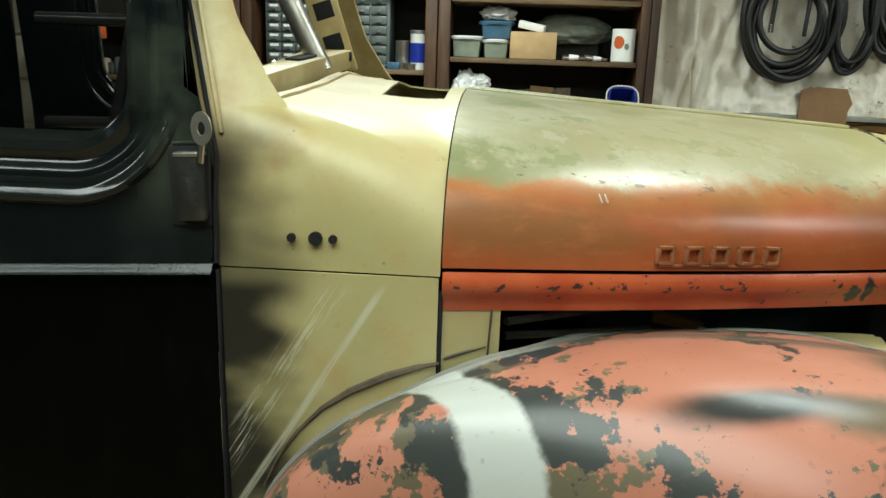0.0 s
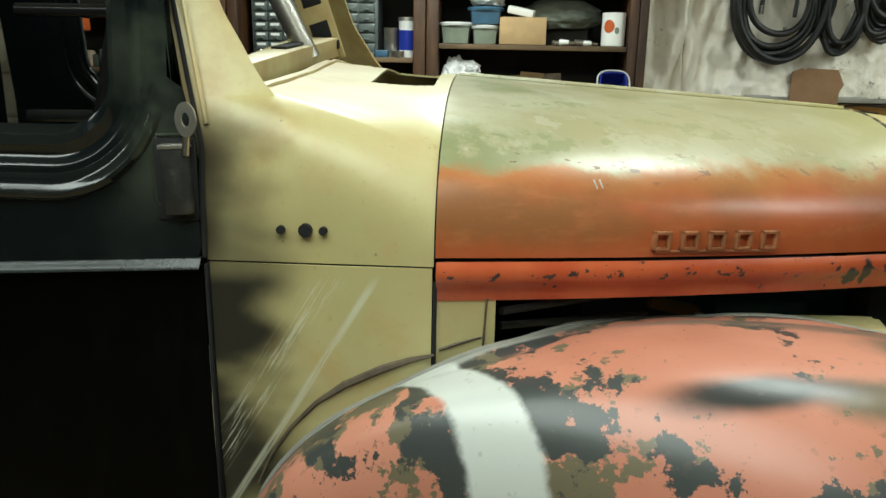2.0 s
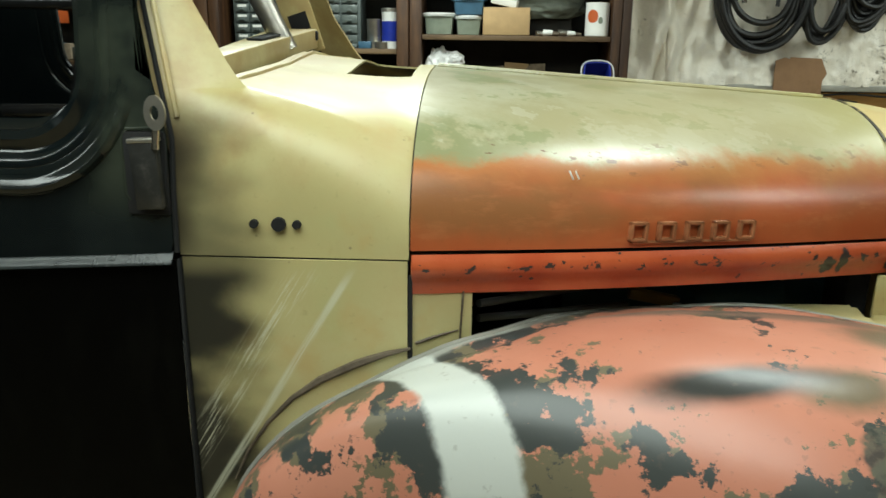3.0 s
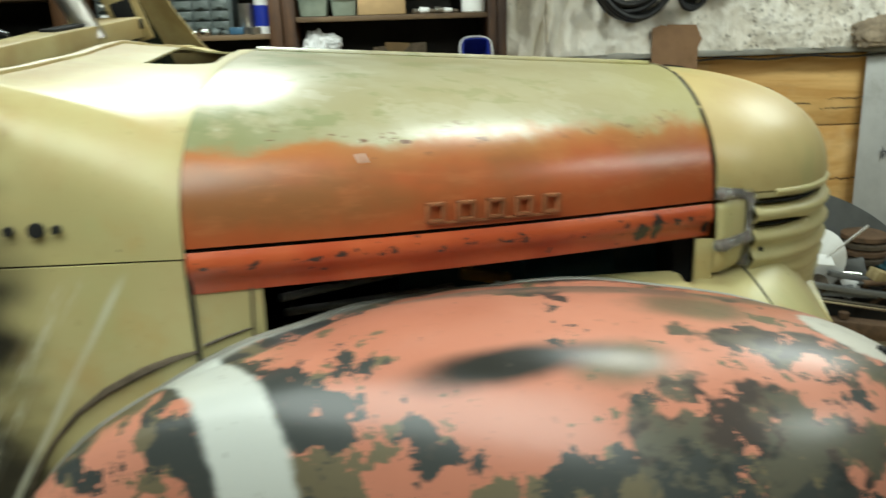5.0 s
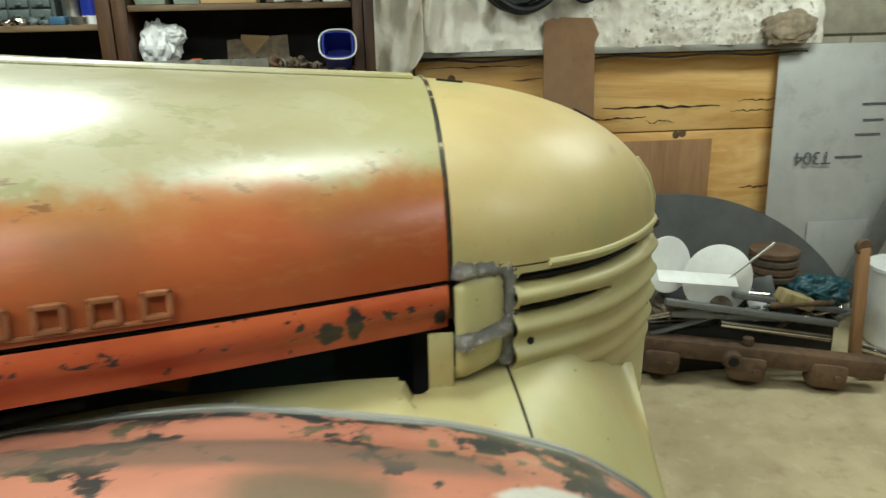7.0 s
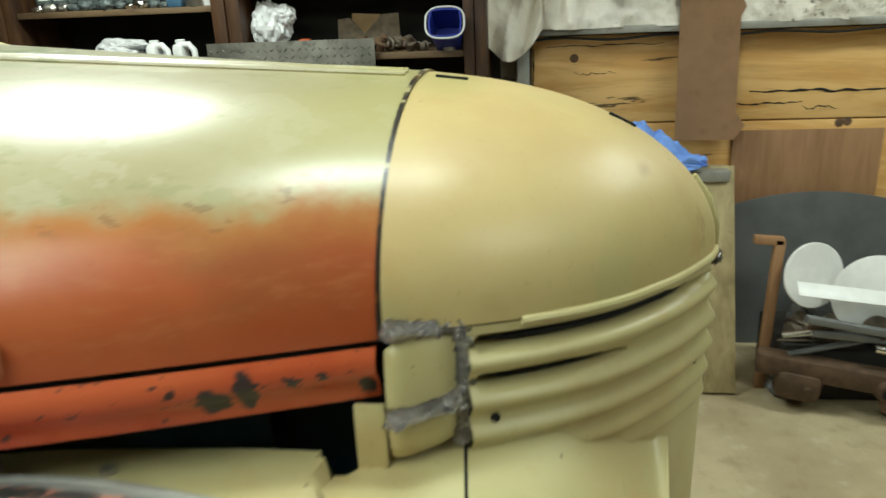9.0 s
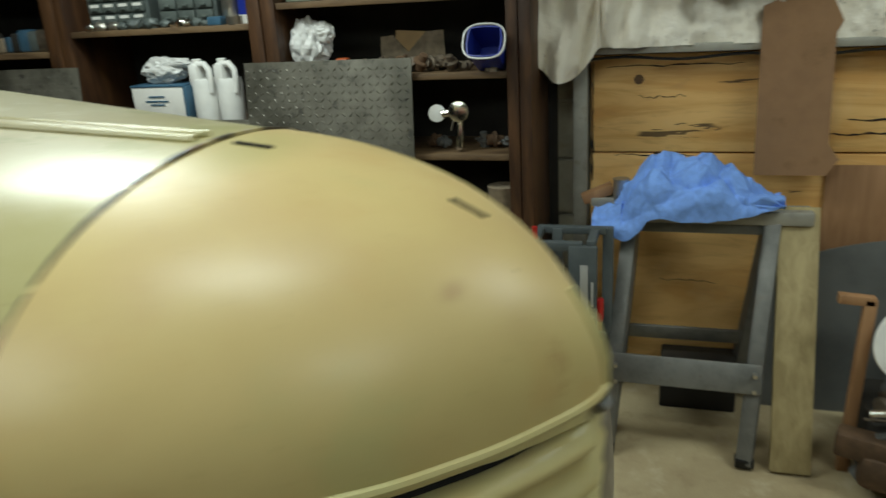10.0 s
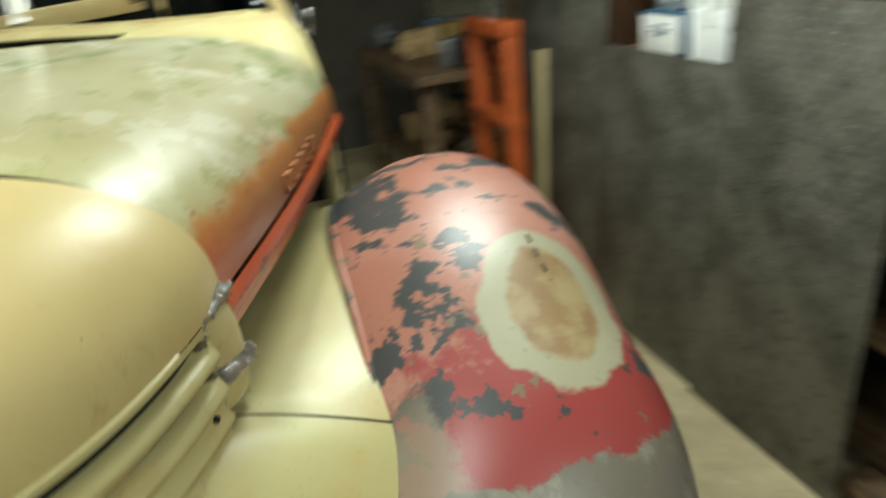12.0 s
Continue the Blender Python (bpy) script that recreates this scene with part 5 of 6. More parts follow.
part("top_board", boxed((-0.59, SYM, 2.31), (2.74, SD, 0.03), 0.003), SHELF_WOOD, shelf)


def leaning_plate(name, x0, x1, top, y0, y1, label):
    """Tread plate leaning on the shelves, with raised lozenges."""
    p = thing(name, label, "steel plate", "leaning plates")
    ang = math.degrees(math.atan2(y1 - y0, top))
    n = Vector((0, -math.cos(radians(ang)), math.sin(radians(ang))))
    ln = math.hypot(top, y1 - y0)
    sheet = part("sheet", boxed(((x0 + x1) / 2, (y0 + y1) / 2, top / 2), (x1 - x0, 0.006, ln), 0.001, (-ang, 0, 0)), PLATE, p)
    verts, faces = [], []
    ax, az = Vector((1, 0, 0)), Vector((0, (y1 - y0) / ln, top / ln))
    o = Vector((x0, y0, 0)) + n * 0.0032
    rows = int(ln / 0.026)
    cols = int((x1 - x0) / 0.026)
    for r in range(rows):
        for c in range(cols):
            q = o + ax * (0.013 + c * 0.026) + az * (0.013 + r * 0.026)
            if q.z < 0.55:
                continue
            d = (ax + az).normalized() if (r + c) % 2 else (ax - az).normalized()
            e = n.cross(d)
            k = len(verts)
            verts += [q - d * 0.011, q + e * 0.0035, q + d * 0.011, q - e * 0.0035, q + n * 0.0022]
            faces += [(k, k + 1, k + 4), (k + 1, k + 2, k + 4), (k + 2, k + 3, k + 4), (k + 3, k, k + 4)]
    me = bpy.data.meshes.new("tread")
    me.from_pydata(verts, [], faces)
    me.materials.append(PLATE)
    t = new("tread", me)
    t.parent = p
    t["kind"] = "stuff"


leaning_plate("tread_plate", -0.295, 0.335, 1.285, 1.715, 1.842, "oily dark steel tread plate leaning on the shelves")
leaning_plate("tread_plate", -1.03, -0.275, 1.085, 1.735, 1.838, "lower dark steel tread plate under white jugs")
leaning_plate("tread_plate", -1.85, -1.02, 1.29, 1.74, 1.846, "tall dim steel plate standing in shade")


# ---- things on the shelves ----
def drawer_cabinet(x0, x1, z0, rows, cols, big_from):
    c = thing("drawer_cabinet", "grey small-parts cabinet with labelled plastic drawers", "cabinet")
    w, h = x1 - x0, rows * 0.0425 + 0.02
    part("case", boxed(((x0 + x1) / 2, 2.02, z0 + h / 2), (w, 0.17, h), 0.004), CABINET, c)
    cw = (w - 0.02) / cols
    for i in range(cols):
        for j in range(rows):
            x, z = x0 + 0.01 + (i + 0.5) * cw, z0 + 0.012 + (j + 0.5) * 0.0425
            d = part("drawer", boxed((x, 1.931, z), (cw - 0.008, 0.016, 0.035), 0.003), DRAWER, c)
            part("pull", boxed((x, 1.920, z - 0.006), (0.022, 0.010, 0.008), 0.002), DRAWER, d)
            if i < big_from:
                part("label", boxed((x, 1.9215, z + 0.008), (cw * 0.62, 0.0015, 0.011), 0), PAPER, d, "white paper label")


drawer_cabinet(-0.995, -0.72, 1.424, 7, 4, 4)
drawer_cabinet(-0.68, -0.43, 1.424, 7, 3, 0)


def can(name, x, y, z, r, h, mat, label, cat, band=None, lid=None):
    c = thing(name, label, cat)
    part("body", lathe(bmesh.new(), (x, y, z), ((r * 0.96, 0), (r, 0.004), (r, h - 0.005), (r * 1.03, h - 0.003), (r * 1.03, h), (r * 0.9, h))), mat, c)
    if band:
        part("label_band", lathe(bmesh.new(), (x, y, z + h * 0.2), ((r * 1.012, 0), (r * 1.012, h * 0.55))), band, c)
    if lid:
        part("lid", lathe(bmesh.new(), (x, y, z + h), ((r * 1.05, 0), (r * 1.05, 0.012), (r * 0.95, 0.016))), lid, c)
    return c


can("tin_can", -0.372, 1.93, 1.419, 0.031, 0.125, TIN, "bare tin can with ribbed side", "can")
jar = can("jar", -0.302, 1.93, 1.419, 0.035, 0.155, WHITE, "white jar with a bright blue label", "jar", BLUE, TIN)
can("small_tin", -0.335, 1.885, 1.419, 0.028, 0.028, TIN, "low silver tin on the shelf", "tin")
single("small_box", boxed((-0.405, 1.885, 1.434), (0.055, 0.05, 0.03), 0.003), TUBBLUE, "small pale plastic parts box", "box")
random.seed(4)
for k in range(12):
    x = -0.95 + k * 0.045
    lump_s = random.uniform(0.012, 0.024)
    single("loose_part", lump(bmesh.new(), (x, 1.885 + random.uniform(-0.015, 0.02), 1.419 + lump_s * 0.75), (lump_s * 1.5, lump_s, lump_s), 0.5, 2, 3, k), random.choice((TIN, WHITE, CABINET, CHROME)), "small metal fitting on the shelf", "fitting", "fittings on the shelf")


def tub(x, y, z, w, d, h, mat, label, lid=None, tiltx=0, lidlabel=""):
    t = thing("tub", label, "container")
    bm = bmesh.new()
    lathe(bm, (0, 0, 0), ((0.40, 0), (0.44, 0.03), (0.49, 0.94), (0.52, 0.95), (0.52, 1.0), (0.47, 1.0), (0.42, 0.08)), 32)
    for v in bm.verts:
        k = 1.0 / max(abs(math.cos(math.atan2(v.co.y, v.co.x))), abs(math.sin(math.atan2(v.co.y, v.co.x)))) ** 0.7
        v.co = Vector((v.co.x * w * k, v.co.y * d * k, v.co.z * h))
    body = part("body", bm, mat, t)
    if lid:
        bm = bmesh.new()
        lathe(bm, (0, 0, h), ((0.53, 0), (0.54, 0.008), (0.50, 0.014), (0.1, 0.016)), 32)
        for v in bm.verts:
            v.co.x *= w * 1.08
            v.co.y *= d * 1.08
        part("lid", bm, lid, t, lidlabel)
    t.matrix_basis = pose(x, y, z, tiltx, 0, 0)
    return t


tub(-0.085, 1.97, 1.482, 0.135, 0.14, 0.078, TUBGREEN, "cloudy plastic tub of small parts", CLEAR)
tub(0.045, 1.97, 1.482, 0.115, 0.12, 0.068, TUBGREEN, "cloudy food tub on the shelf", CLEAR)
tub(0.045, 1.97, 1.566, 0.14, 0.14, 0.060, TUBBLUE, "tub with a dull blue lid", TUBBLUE)
single("plastic_bag", lump(bmesh.new(), (0.05, 1.97, 1.672), (0.075, 0.06, 0.035), 0.4, 3, 3, 2), CLEAR, "crumpled clear bag on a stack of tubs", "bag")
bx = thing("cardboard_box", "closed tan cardboard box", "box")
part("carton", boxed((0.207, 1.925, 1.539), (0.200, 0.13, 0.112), 0.003), BOXCARD, bx)
part("flap", boxed((0.207, 1.895, 1.597), (0.202, 0.068, 0.003), 0.001, (2, 0, 0)), BOXCARD, bx)
part("flap", boxed((0.207, 1.960, 1.597), (0.202, 0.062, 0.003), 0.001, (-2, 0, 0)), BOXCARD, bx)
single("carton_strip", boxed((0.20, 1.92, 1.622), (0.115, 0.05, 0.030), 0.004, (6, 12, -14)), PAPER, "white printed carton lying on the box", "carton")
single("tool_case", lump(bmesh.new(), (0.385, 2.06, 1.612), (0.175, 0.09, 0.075), 0.16, 4, 2, 7), BLANKET, "sagging grey-green tool case", "case")
single("case_riser", boxed((0.39, 2.10, 1.52), (0.24, 0.10, 0.074), 0.006), DARK, "dark box under the case", "box")
for k, (x, sz) in enumerate(((0.355, 0.016), (0.39, 0.020), (0.425, 0.014), (0.455, 0.020), (0.49, 0.017), (0.52, 0.012))):
    single("pipe_fitting", rodded((x - sz, 1.90 + 0.01 * (k % 2), 1.482 + sz * 0.7), (x + sz, 1.91 - 0.01 * (k % 3), 1.482 + sz * 0.7), sz * 0.7, sz * 0.5, 12), (TIN, WHITE, JUNK)[k % 3], "small pipe fitting on the shelf", "fitting", "pipe fittings")
mug = thing("mug", "white enamel mug with an orange round print", "mug")
part("cup", lathe(bmesh.new(), (0.598, 1.905, 1.482), ((0.046, 0), (0.05, 0.004), (0.05, 0.140), (0.047, 0.140), (0.046, 0.01)), 32), WHITE, mug)
part("print", surface(lambda u, v: (0.598 + 0.0508 * math.sin(-0.55 + 0.024 / 0.05 * v * math.cos(6.2832 * u)), 1.905 - 0.0508 * math.cos(-0.55 + 0.024 / 0.05 * v * math.cos(6.2832 * u)), 1.565 + 0.027 * v * math.sin(6.2832 * u)), 33, 5), ORANGE, mug, "round orange spot")
part("leaf_print", surface(lambda u, v: (0.598 + 0.0508 * math.sin(0.15 + 0.010 / 0.05 * v * math.cos(6.2832 * u)), 1.905 - 0.0508 * math.cos(0.15 + 0.010 / 0.05 * v * math.cos(6.2832 * u)), 1.548 + 0.014 * v * math.sin(6.2832 * u)), 17, 4), TUBGREEN, mug)


def bag(name, c, s, label, seed):
    b = thing(name, label, "bag")
    part("film", crumple(c, s, seed), CLEAR, b, smooth=False)
    part("knot", crumple((c[0] + s[0] * 0.7, c[1] - 0.01, c[2] + s[2] * 0.45), (s[0] * 0.7, s[1] * 0.5, s[2] * 0.42), seed + 3), CLEAR, b, smooth=False)


bag("grocery_bag", (-0.075, 1.935, 1.325), (0.075, 0.06, 0.105), "crumpled white plastic grocery bag", 5)
single("red_cap", boxed((0.062, 1.90, 1.262), (0.045, 0.04, 0.05), 0.008), ORANGE, "small orange-red plastic cap", "cap")
random.seed(9)
for k in range(15):
    x = 0.13 + 0.027 * k
    s = random.uniform(0.020, 0.038)
    single("oily_part", machine_part((x, 1.93 + random.uniform(-0.03, 0.05), 1.230), s * 1.05, k + 20), random.choice((JUNK, RUST, RAG, JUNK)), "greasy old machine part", "machine part", "greasy parts on the shelf")
bm = bmesh.new()
outline_pts = ((0.155, 1.232), (0.160, 1.345), (0.205, 1.350), (0.262, 1.290), (0.330, 1.358), (0.395, 1.362), (0.400, 1.232))
front = [bm.verts.new((x, 2.03, z)) for x, z in outline_pts]
back = [bm.verts.new((x, 2.034, z)) for x, z in outline_pts]
bm.faces.new(front)
bm.faces.new(back[::-1])
for k in range(7):
    bm.faces.new((front[k], front[(k + 1) % 7], back[(k + 1) % 7], back[k]))
single("notched_card", bm, RAG, "dirty tan card with a notch in its top", "card", smooth=False)
single("folded_card", boxed((0.265, 2.045, 1.325), (0.11, 0.003, 0.075), 0.001, (-10, 4, 0)), BOXCARD, "pale tan card standing behind parts", "card")
t = tub(0.597, 1.925, 1.262, 0.112, 0.10, 0.15, BLUE, "royal blue plastic tub lying tilted", None, 62)
part("pale_rim", tube(bmesh.new(), [(0.068 * spow(math.cos(a), 0.7), 0.058 * spow(math.sin(a), 0.7), 0.150) for a in np.linspace(0, 2 * math.pi, 41)], 0.0035, 6), CLEAR, t, "pale rim")
single("shallow_tin", lathe(bmesh.new(), (0.60, 1.885, 1.230), ((0.024, 0), (0.025, 0.012), (0.02, 0.014))), TIN, "shallow round silver tin on the shelf", "tin")

# spray gun
gun = thing("spray_gun", "bright metal spray gun standing on a shelf", "spray gun")
part("handle", boxed((0.475, 1.905, 1.015), (0.024, 0.030, 0.11), 0.008, (0, 4, 0)), CHROME, gun)
part("barrel", rodded((0.415, 1.90, 1.088), (0.49, 1.905, 1.096), 0.014, None, 16), CHROME, gun)
part("air_cap", lathe(bmesh.new(), (0.478, 1.885, 1.098), ((0.012, -0.01), (0.034, -0.006), (0.036, 0.006), (0.02, 0.012)), 24, (90, 0, 0)), CHROME, gun)
part("cup_lid", lathe(bmesh.new(), (0.395, 1.90, 1.090), ((0.012, -0.01), (0.030, -0.006), (0.030, 0.006), (0.012, 0.010)), 24, (80, 0, 20)), WHITE, gun)
part("trigger", boxed((0.452, 1.90, 1.055), (0.006, 0.014, 0.05), 0.002, (0, 18, 0)), TIN, gun)
random.seed(12)
for z, xs in ((0.955, (0.36, 0.40, 0.54, 0.58, 0.62)), (0.70, (0.38, 0.44, 0.50, 0.56)), (0.44, (0.37, 0.62))):
    for k, x in enumerate(xs):
        s = random.uniform(0.025, 0.045)
        single("stored_part", machine_part((x, 1.96 + random.uniform(-0.03, 0.05), z), s, k + int(z * 50)), random.choice((JUNK, GREYMETAL, RUST)), "dim greasy part on a lower shelf", "machine part", "parts on lower shelves")
can("jug_can", 0.612, 1.93, 0.70, 0.052, 0.13, RAG, "dusty beige canister on a shelf", "canister")
single("steel_rod", rodded((0.42, 1.88, 0.728), (0.56, 1.90, 0.726), 0.014), TIN, "short bright steel rod", "rod")
bin_ = thing("parts_bin", "yellow plastic bin with scrap wire", "bin")
bm = bmesh.new()
for c, s in (((0.52, 1.87, 0.515), (0.25, 0.008, 0.13)), ((0.52, 2.06, 0.515), (0.25, 0.008, 0.13)), ((0.396, 1.965, 0.515), (0.008, 0.19, 0.13)), ((0.644, 1.965, 0.515), (0.008, 0.19, 0.13)), ((0.52, 1.965, 0.452), (0.25, 0.19, 0.008))):
    box(bm, c, s, 0.002)
part("shell", bm, YELLOW, bin_)
part("rim", boxed((0.52, 1.863, 0.577), (0.262, 0.012, 0.014), 0.004), YELLOW, bin_)
random.seed(3)
for k in range(7):
    x = 0.42 + k * 0.032
    a = [(x, 1.93, 0.50), (x + random.uniform(-0.05, 0.05), 1.90, 0.60), (x + random.uniform(-0.07, 0.07), 1.87, 0.62 + random.uniform(0, 0.07))]
    part("wire", tube(bmesh.new(), a, 0.006, 6), random.choice((TIN, JUNK, WHITE)), bin_)
single("chrome_tube", rodded((0.40, 1.90, 0.150), (0.63, 1.86, 0.150), 0.038, None, 24), CHROME, "shiny chrome tube on the bottom shelf", "tube")
single("base_plank", boxed((0.50, 1.80, 0.045), (0.34, 0.09, 0.09), 0.006), BOARD_WOOD, "worn timber plank on the floor", "plank")

# jugs, box and bags behind the low plate
for x in (-0.505, -0.40):
    j = thing("oil_jug", "white plastic gallon jug with a moulded handle", "jug", "white jugs")
    part("body", lathe(bmesh.new(), (x, 1.90, 1.065), ((0.046, 0), (0.048, 0.008), (0.048, 0.15), (0.043, 0.165)), 20), WHITE, j)
    part("shoulder", boxed((x - 0.024, 1.90, 1.245), (0.044, 0.075, 0.085), 0.016), WHITE, j)
    part("handle", tube(bmesh.new(), [(x - 0.015, 1.885, 1.282), (x + 0.018, 1.882, 1.284), (x + 0.037, 1.88, 1.262), (x + 0.040, 1.878, 1.22), (x + 0.036, 1.878, 1.18)], 0.012, 10), WHITE, j)
    part("cap", lathe(bmesh.new(), (x - 0.022, 1.90, 1.286), ((0.018, 0), (0.018, 0.014), (0.015, 0.016))), WHITE, j)
wb = thing("tissue_box", "white and blue printed carton with plastic bags on top", "box")
part("carton", boxed((-0.685, 1.915, 1.145), (0.225, 0.13, 0.125), 0.003), PAPER, wb)
part("blue_edge", boxed((-0.565, 1.915, 1.145), (0.018, 0.132, 0.127), 0.003), TUBBLUE, wb, "faded blue end panel")
part("blue_lid", boxed((-0.685, 1.915, 1.211), (0.232, 0.135, 0.008), 0.002), TUBBLUE, wb)
for k, (zz, ww) in enumerate(((1.172, 0.07), (1.155, 0.10), (1.142, 0.06))):
    part("print_bar", boxed((-0.69, 1.8485, zz), (ww, 0.002, 0.006), 0), TUBBLUE, wb)
bag("clear_bag", (-0.69, 1.925, 1.262), (0.095, 0.06, 0.055), "crumpled clear plastic bag on a carton", 15)
bag("clear_bag", (-0.545, 1.93, 1.205), (0.035, 0.04, 0.06), "small clear plastic bag beside jugs", 18)
random.seed(6)
for k in range(16):
    x = -1.86 + k * 0.045
    s = random.uniform(0.02, 0.045)
    single("stored_item", boxed((x, 1.95, 1.35 + s), (s * 1.5, s * 1.4, s * 2), s * 0.3, (0, 0, random.uniform(-20, 20))), random.choice((DARK, TUBBLUE, RAG, CABINET, JUNK)), "dim jar or carton on a shaded shelf", "container", "items on the shaded shelf")

# ---- hoses on the sheet ----
def coil(name, xc, zc, rx, rz, turns, seed, label, r=0.0125):
    c = thing(name, label, "hose")
    random.seed(seed)
    for k in range(turns):
        q = 1 - 0.055 * k + random.uniform(-0.05, 0.03)
        dz, dx = random.uniform(-0.035, 0.02), random.uniform(-0.018, 0.018)
        ph, sag = random.uniform(0, 6), random.uniform(0.008, 0.02)
        pts = [(xc + dx + rx * q * math.cos(a) + sag * math.sin(2 * a + ph), 2.035 - 0.012 * (k % 4), zc + dz + rz * q * math.sin(a)) for a in np.linspace(0, 2 * math.pi, 44)]
        part("loop", tube(bmesh.new(), pts, r, 8), RUBBER, c)
    return c


hose = coil("air_hose", 1.325, 1.70, 0.225, 0.285, 8, 1, "thick coil of black rubber air hose", 0.0145)
part("hanger", rodded((1.325, 2.12, 1.955), (1.325, 2.00, 1.965), 0.012), GREYMETAL, hose)
end = part("hose_end", rodded((1.262, 2.01, 1.90), (1.250, 2.01, 1.665), 0.010), RUBBER, hose)
part("coupling", rodded((1.250, 2.01, 1.668), (1.2495, 2.01, 1.632), 0.012), CHROME, end, "bright metal coupling")
part("hose_tail", rodded((1.41, 2.015, 1.92), (1.395, 2.01, 1.62), 0.009), RUBBER, hose)
hose = coil("air_hose", 1.605, 1.73, 0.090, 0.265, 5, 2, "smaller coil of black hose beside the large one")
part("hanger", rodded((1.605, 2.12, 1.96), (1.605, 2.00, 1.97), 0.012), GREYMETAL, hose)
hose = coil("air_hose", 1.775, 1.80, 0.125, 0.25, 8, 5, "loose coil of dark hose near a stained sheet")
part("hanger", rodded((1.775, 2.12, 2.02), (1.775, 2.00, 2.03), 0.012), GREYMETAL, hose)
# lumpy dark mass added to darken the sheet's right end
single("hanging_dark_mass", lump(bmesh.new(), (1.83, 2.075, 1.80), (0.12, 0.03, 0.22), 0.35, 4, 1.6, 9), DARK, "dark lumpy mass added beside the hoses", "apron")
single("brown_rag", lump(bmesh.new(), (2.50, 2.05, 1.335), (0.12, 0.03, 0.075), 0.3, 4, 1.5, 8), RAG, "stained brown rag bunched on the ledge", "rag")

# ---- right wall and floor ----
bm = bmesh.new()
prof = ((1.445, 0.845), (1.665, 0.845), (1.700, 0.90), (1.665, 0.95), (1.655, 1.30), (1.672, 1.335), (1.640, 1.40), (1.502, 1.405), (1.500, 1.396), (1.478, 1.404), (1.437, 1.388))
lo = [bm.verts.new((x, 2.060, z)) for x, z in prof]
hi = [bm.verts.new((x, 2.066, z)) for x, z in prof]
bm.faces.new(lo)
bm.faces.new(hi[::-1])
for k in range(len(prof)):
    bm.faces.new((lo[k], lo[(k + 1) % len(prof)], hi[(k + 1) % len(prof)], hi[k]))
single("cardboard_template", bm, CARD, "notched brown cardboard template leaning on the wall", "cardboard", smooth=False)
single("hardboard_sheet", boxed((1.96, 2.135, 0.60), (0.56, 0.006, 0.53), 0.002), RED_WOOD, "reddish brown hardboard sheet against the plywood", "board")
g = thing("metal_sheet", "tall galvanised steel sheet with marker writing upside down", "metal sheet")
part("sheet", boxed((2.98, 2.085, 0.635), (0.95, 0.004, 1.27), 0.001, (-3, 0, 0)), GALV, g)
txt = bpy.data.curves.new("marker_text", "FONT")
txt.body, txt.size, txt.extrude, txt.align_x = "T304", 0.085, 0.0008, "CENTER"
tob = new("marker_text_source", txt)
dg = bpy.context.evaluated_depsgraph_get()
me = bpy.data.meshes.new_from_object(tob.evaluated_get(dg))
bpy.data.objects.remove(tob)
me.materials.clear()
me.materials.append(INK)
w = new("marker_text", me)
w.parent = g
w["label"] = "black marker text T304"
w.matrix_basis = pose(2.70, 2.078, 0.795, 87, 0, 0) @ pose(0, 0, 0, 0, 0, 180)
random.seed(2)
for k, (x, z, wd) in enumerate(((2.98, 1.002, 0.12), (2.98, 0.93, 0.10), (2.96, 0.865, 0.12), (2.88, 0.765, 0.13))):
    part("writing_bar", boxed((x, 2.0815 + (z - 0.635) * 0.0524, z), (wd, 0.004, 0.010), 0, (-3, 0, 0)), INK, g)
part("sheet_edge", boxed((2.86, 2.054, 0.236), (0.30, 0.004, 0.465), 0.001, (-3, 0, 0)), GALV, g)
single("leaning_board", boxed((3.03, 2.0, 0.44), (0.10, 0.02, 0.98), 0.003, (-6, 28, 0)), GREYMETAL, "dark grey narrow panel leaning on the metal sheet", "panel")

# large round sheet, discs, scrap
bm = bmesh.new()
arc = [(x, max(0.0, -0.460 + math.sqrt(1.09 ** 2 - (x - 2.01) ** 2))) for x in np.linspace(1.50, 3.0, 60)]
ring = [(x, z) for x, z in arc] + [(3.0, 0.0), (1.50, 0.0)]
lo = [bm.verts.new((x, 2.02 + 0.09 * z, z)) for x, z in ring]
hi = [bm.verts.new((x, 2.026 + 0.09 * z, z)) for x, z in ring]
bm.faces.new(lo)
bm.faces.new(hi[::-1])
for k in range(len(ring)):
    bm.faces.new((lo[k], lo[(k + 1) % len(ring)], hi[(k + 1) % len(ring)], hi[k]))
bmesh.ops.remove_doubles(bm, verts=bm.verts, dist=0.0002)
single("round_sheet", bm, DISC, "big dull grey rounded steel sheet leaning on the wall", "steel sheet", smooth=False)
for x, y, z, r, rx, rz in ((1.865, 1.64, 0.452, 0.115, 78, 18), (2.055, 1.585, 0.398, 0.142, 84, -4)):
    single("white_disc", lathe(bmesh.new(), (x, y, z), ((r, -0.003), (r, 0.003), (r * 0.98, 0.005)), 40, (rx, 0, rz)), WHITE, "white round sheet cut-out in the scrap pile", "disc", "white discs")
single("white_strip", boxed((1.93, 1.50, 0.440), (0.33, 0.055, 0.004), 0.001, (38, 8, 2)), WHITE, "long white folded sheet strip", "strip")
single("white_strip", boxed((2.15, 1.53, 0.482), (0.24, 0.045, 0.004), 0.001, (-40, -38, 0)), WHITE, "white sheet strip sticking up", "strip")
brake = thing("drum_stack", "stack of dark ribbed brake drums", "drums")
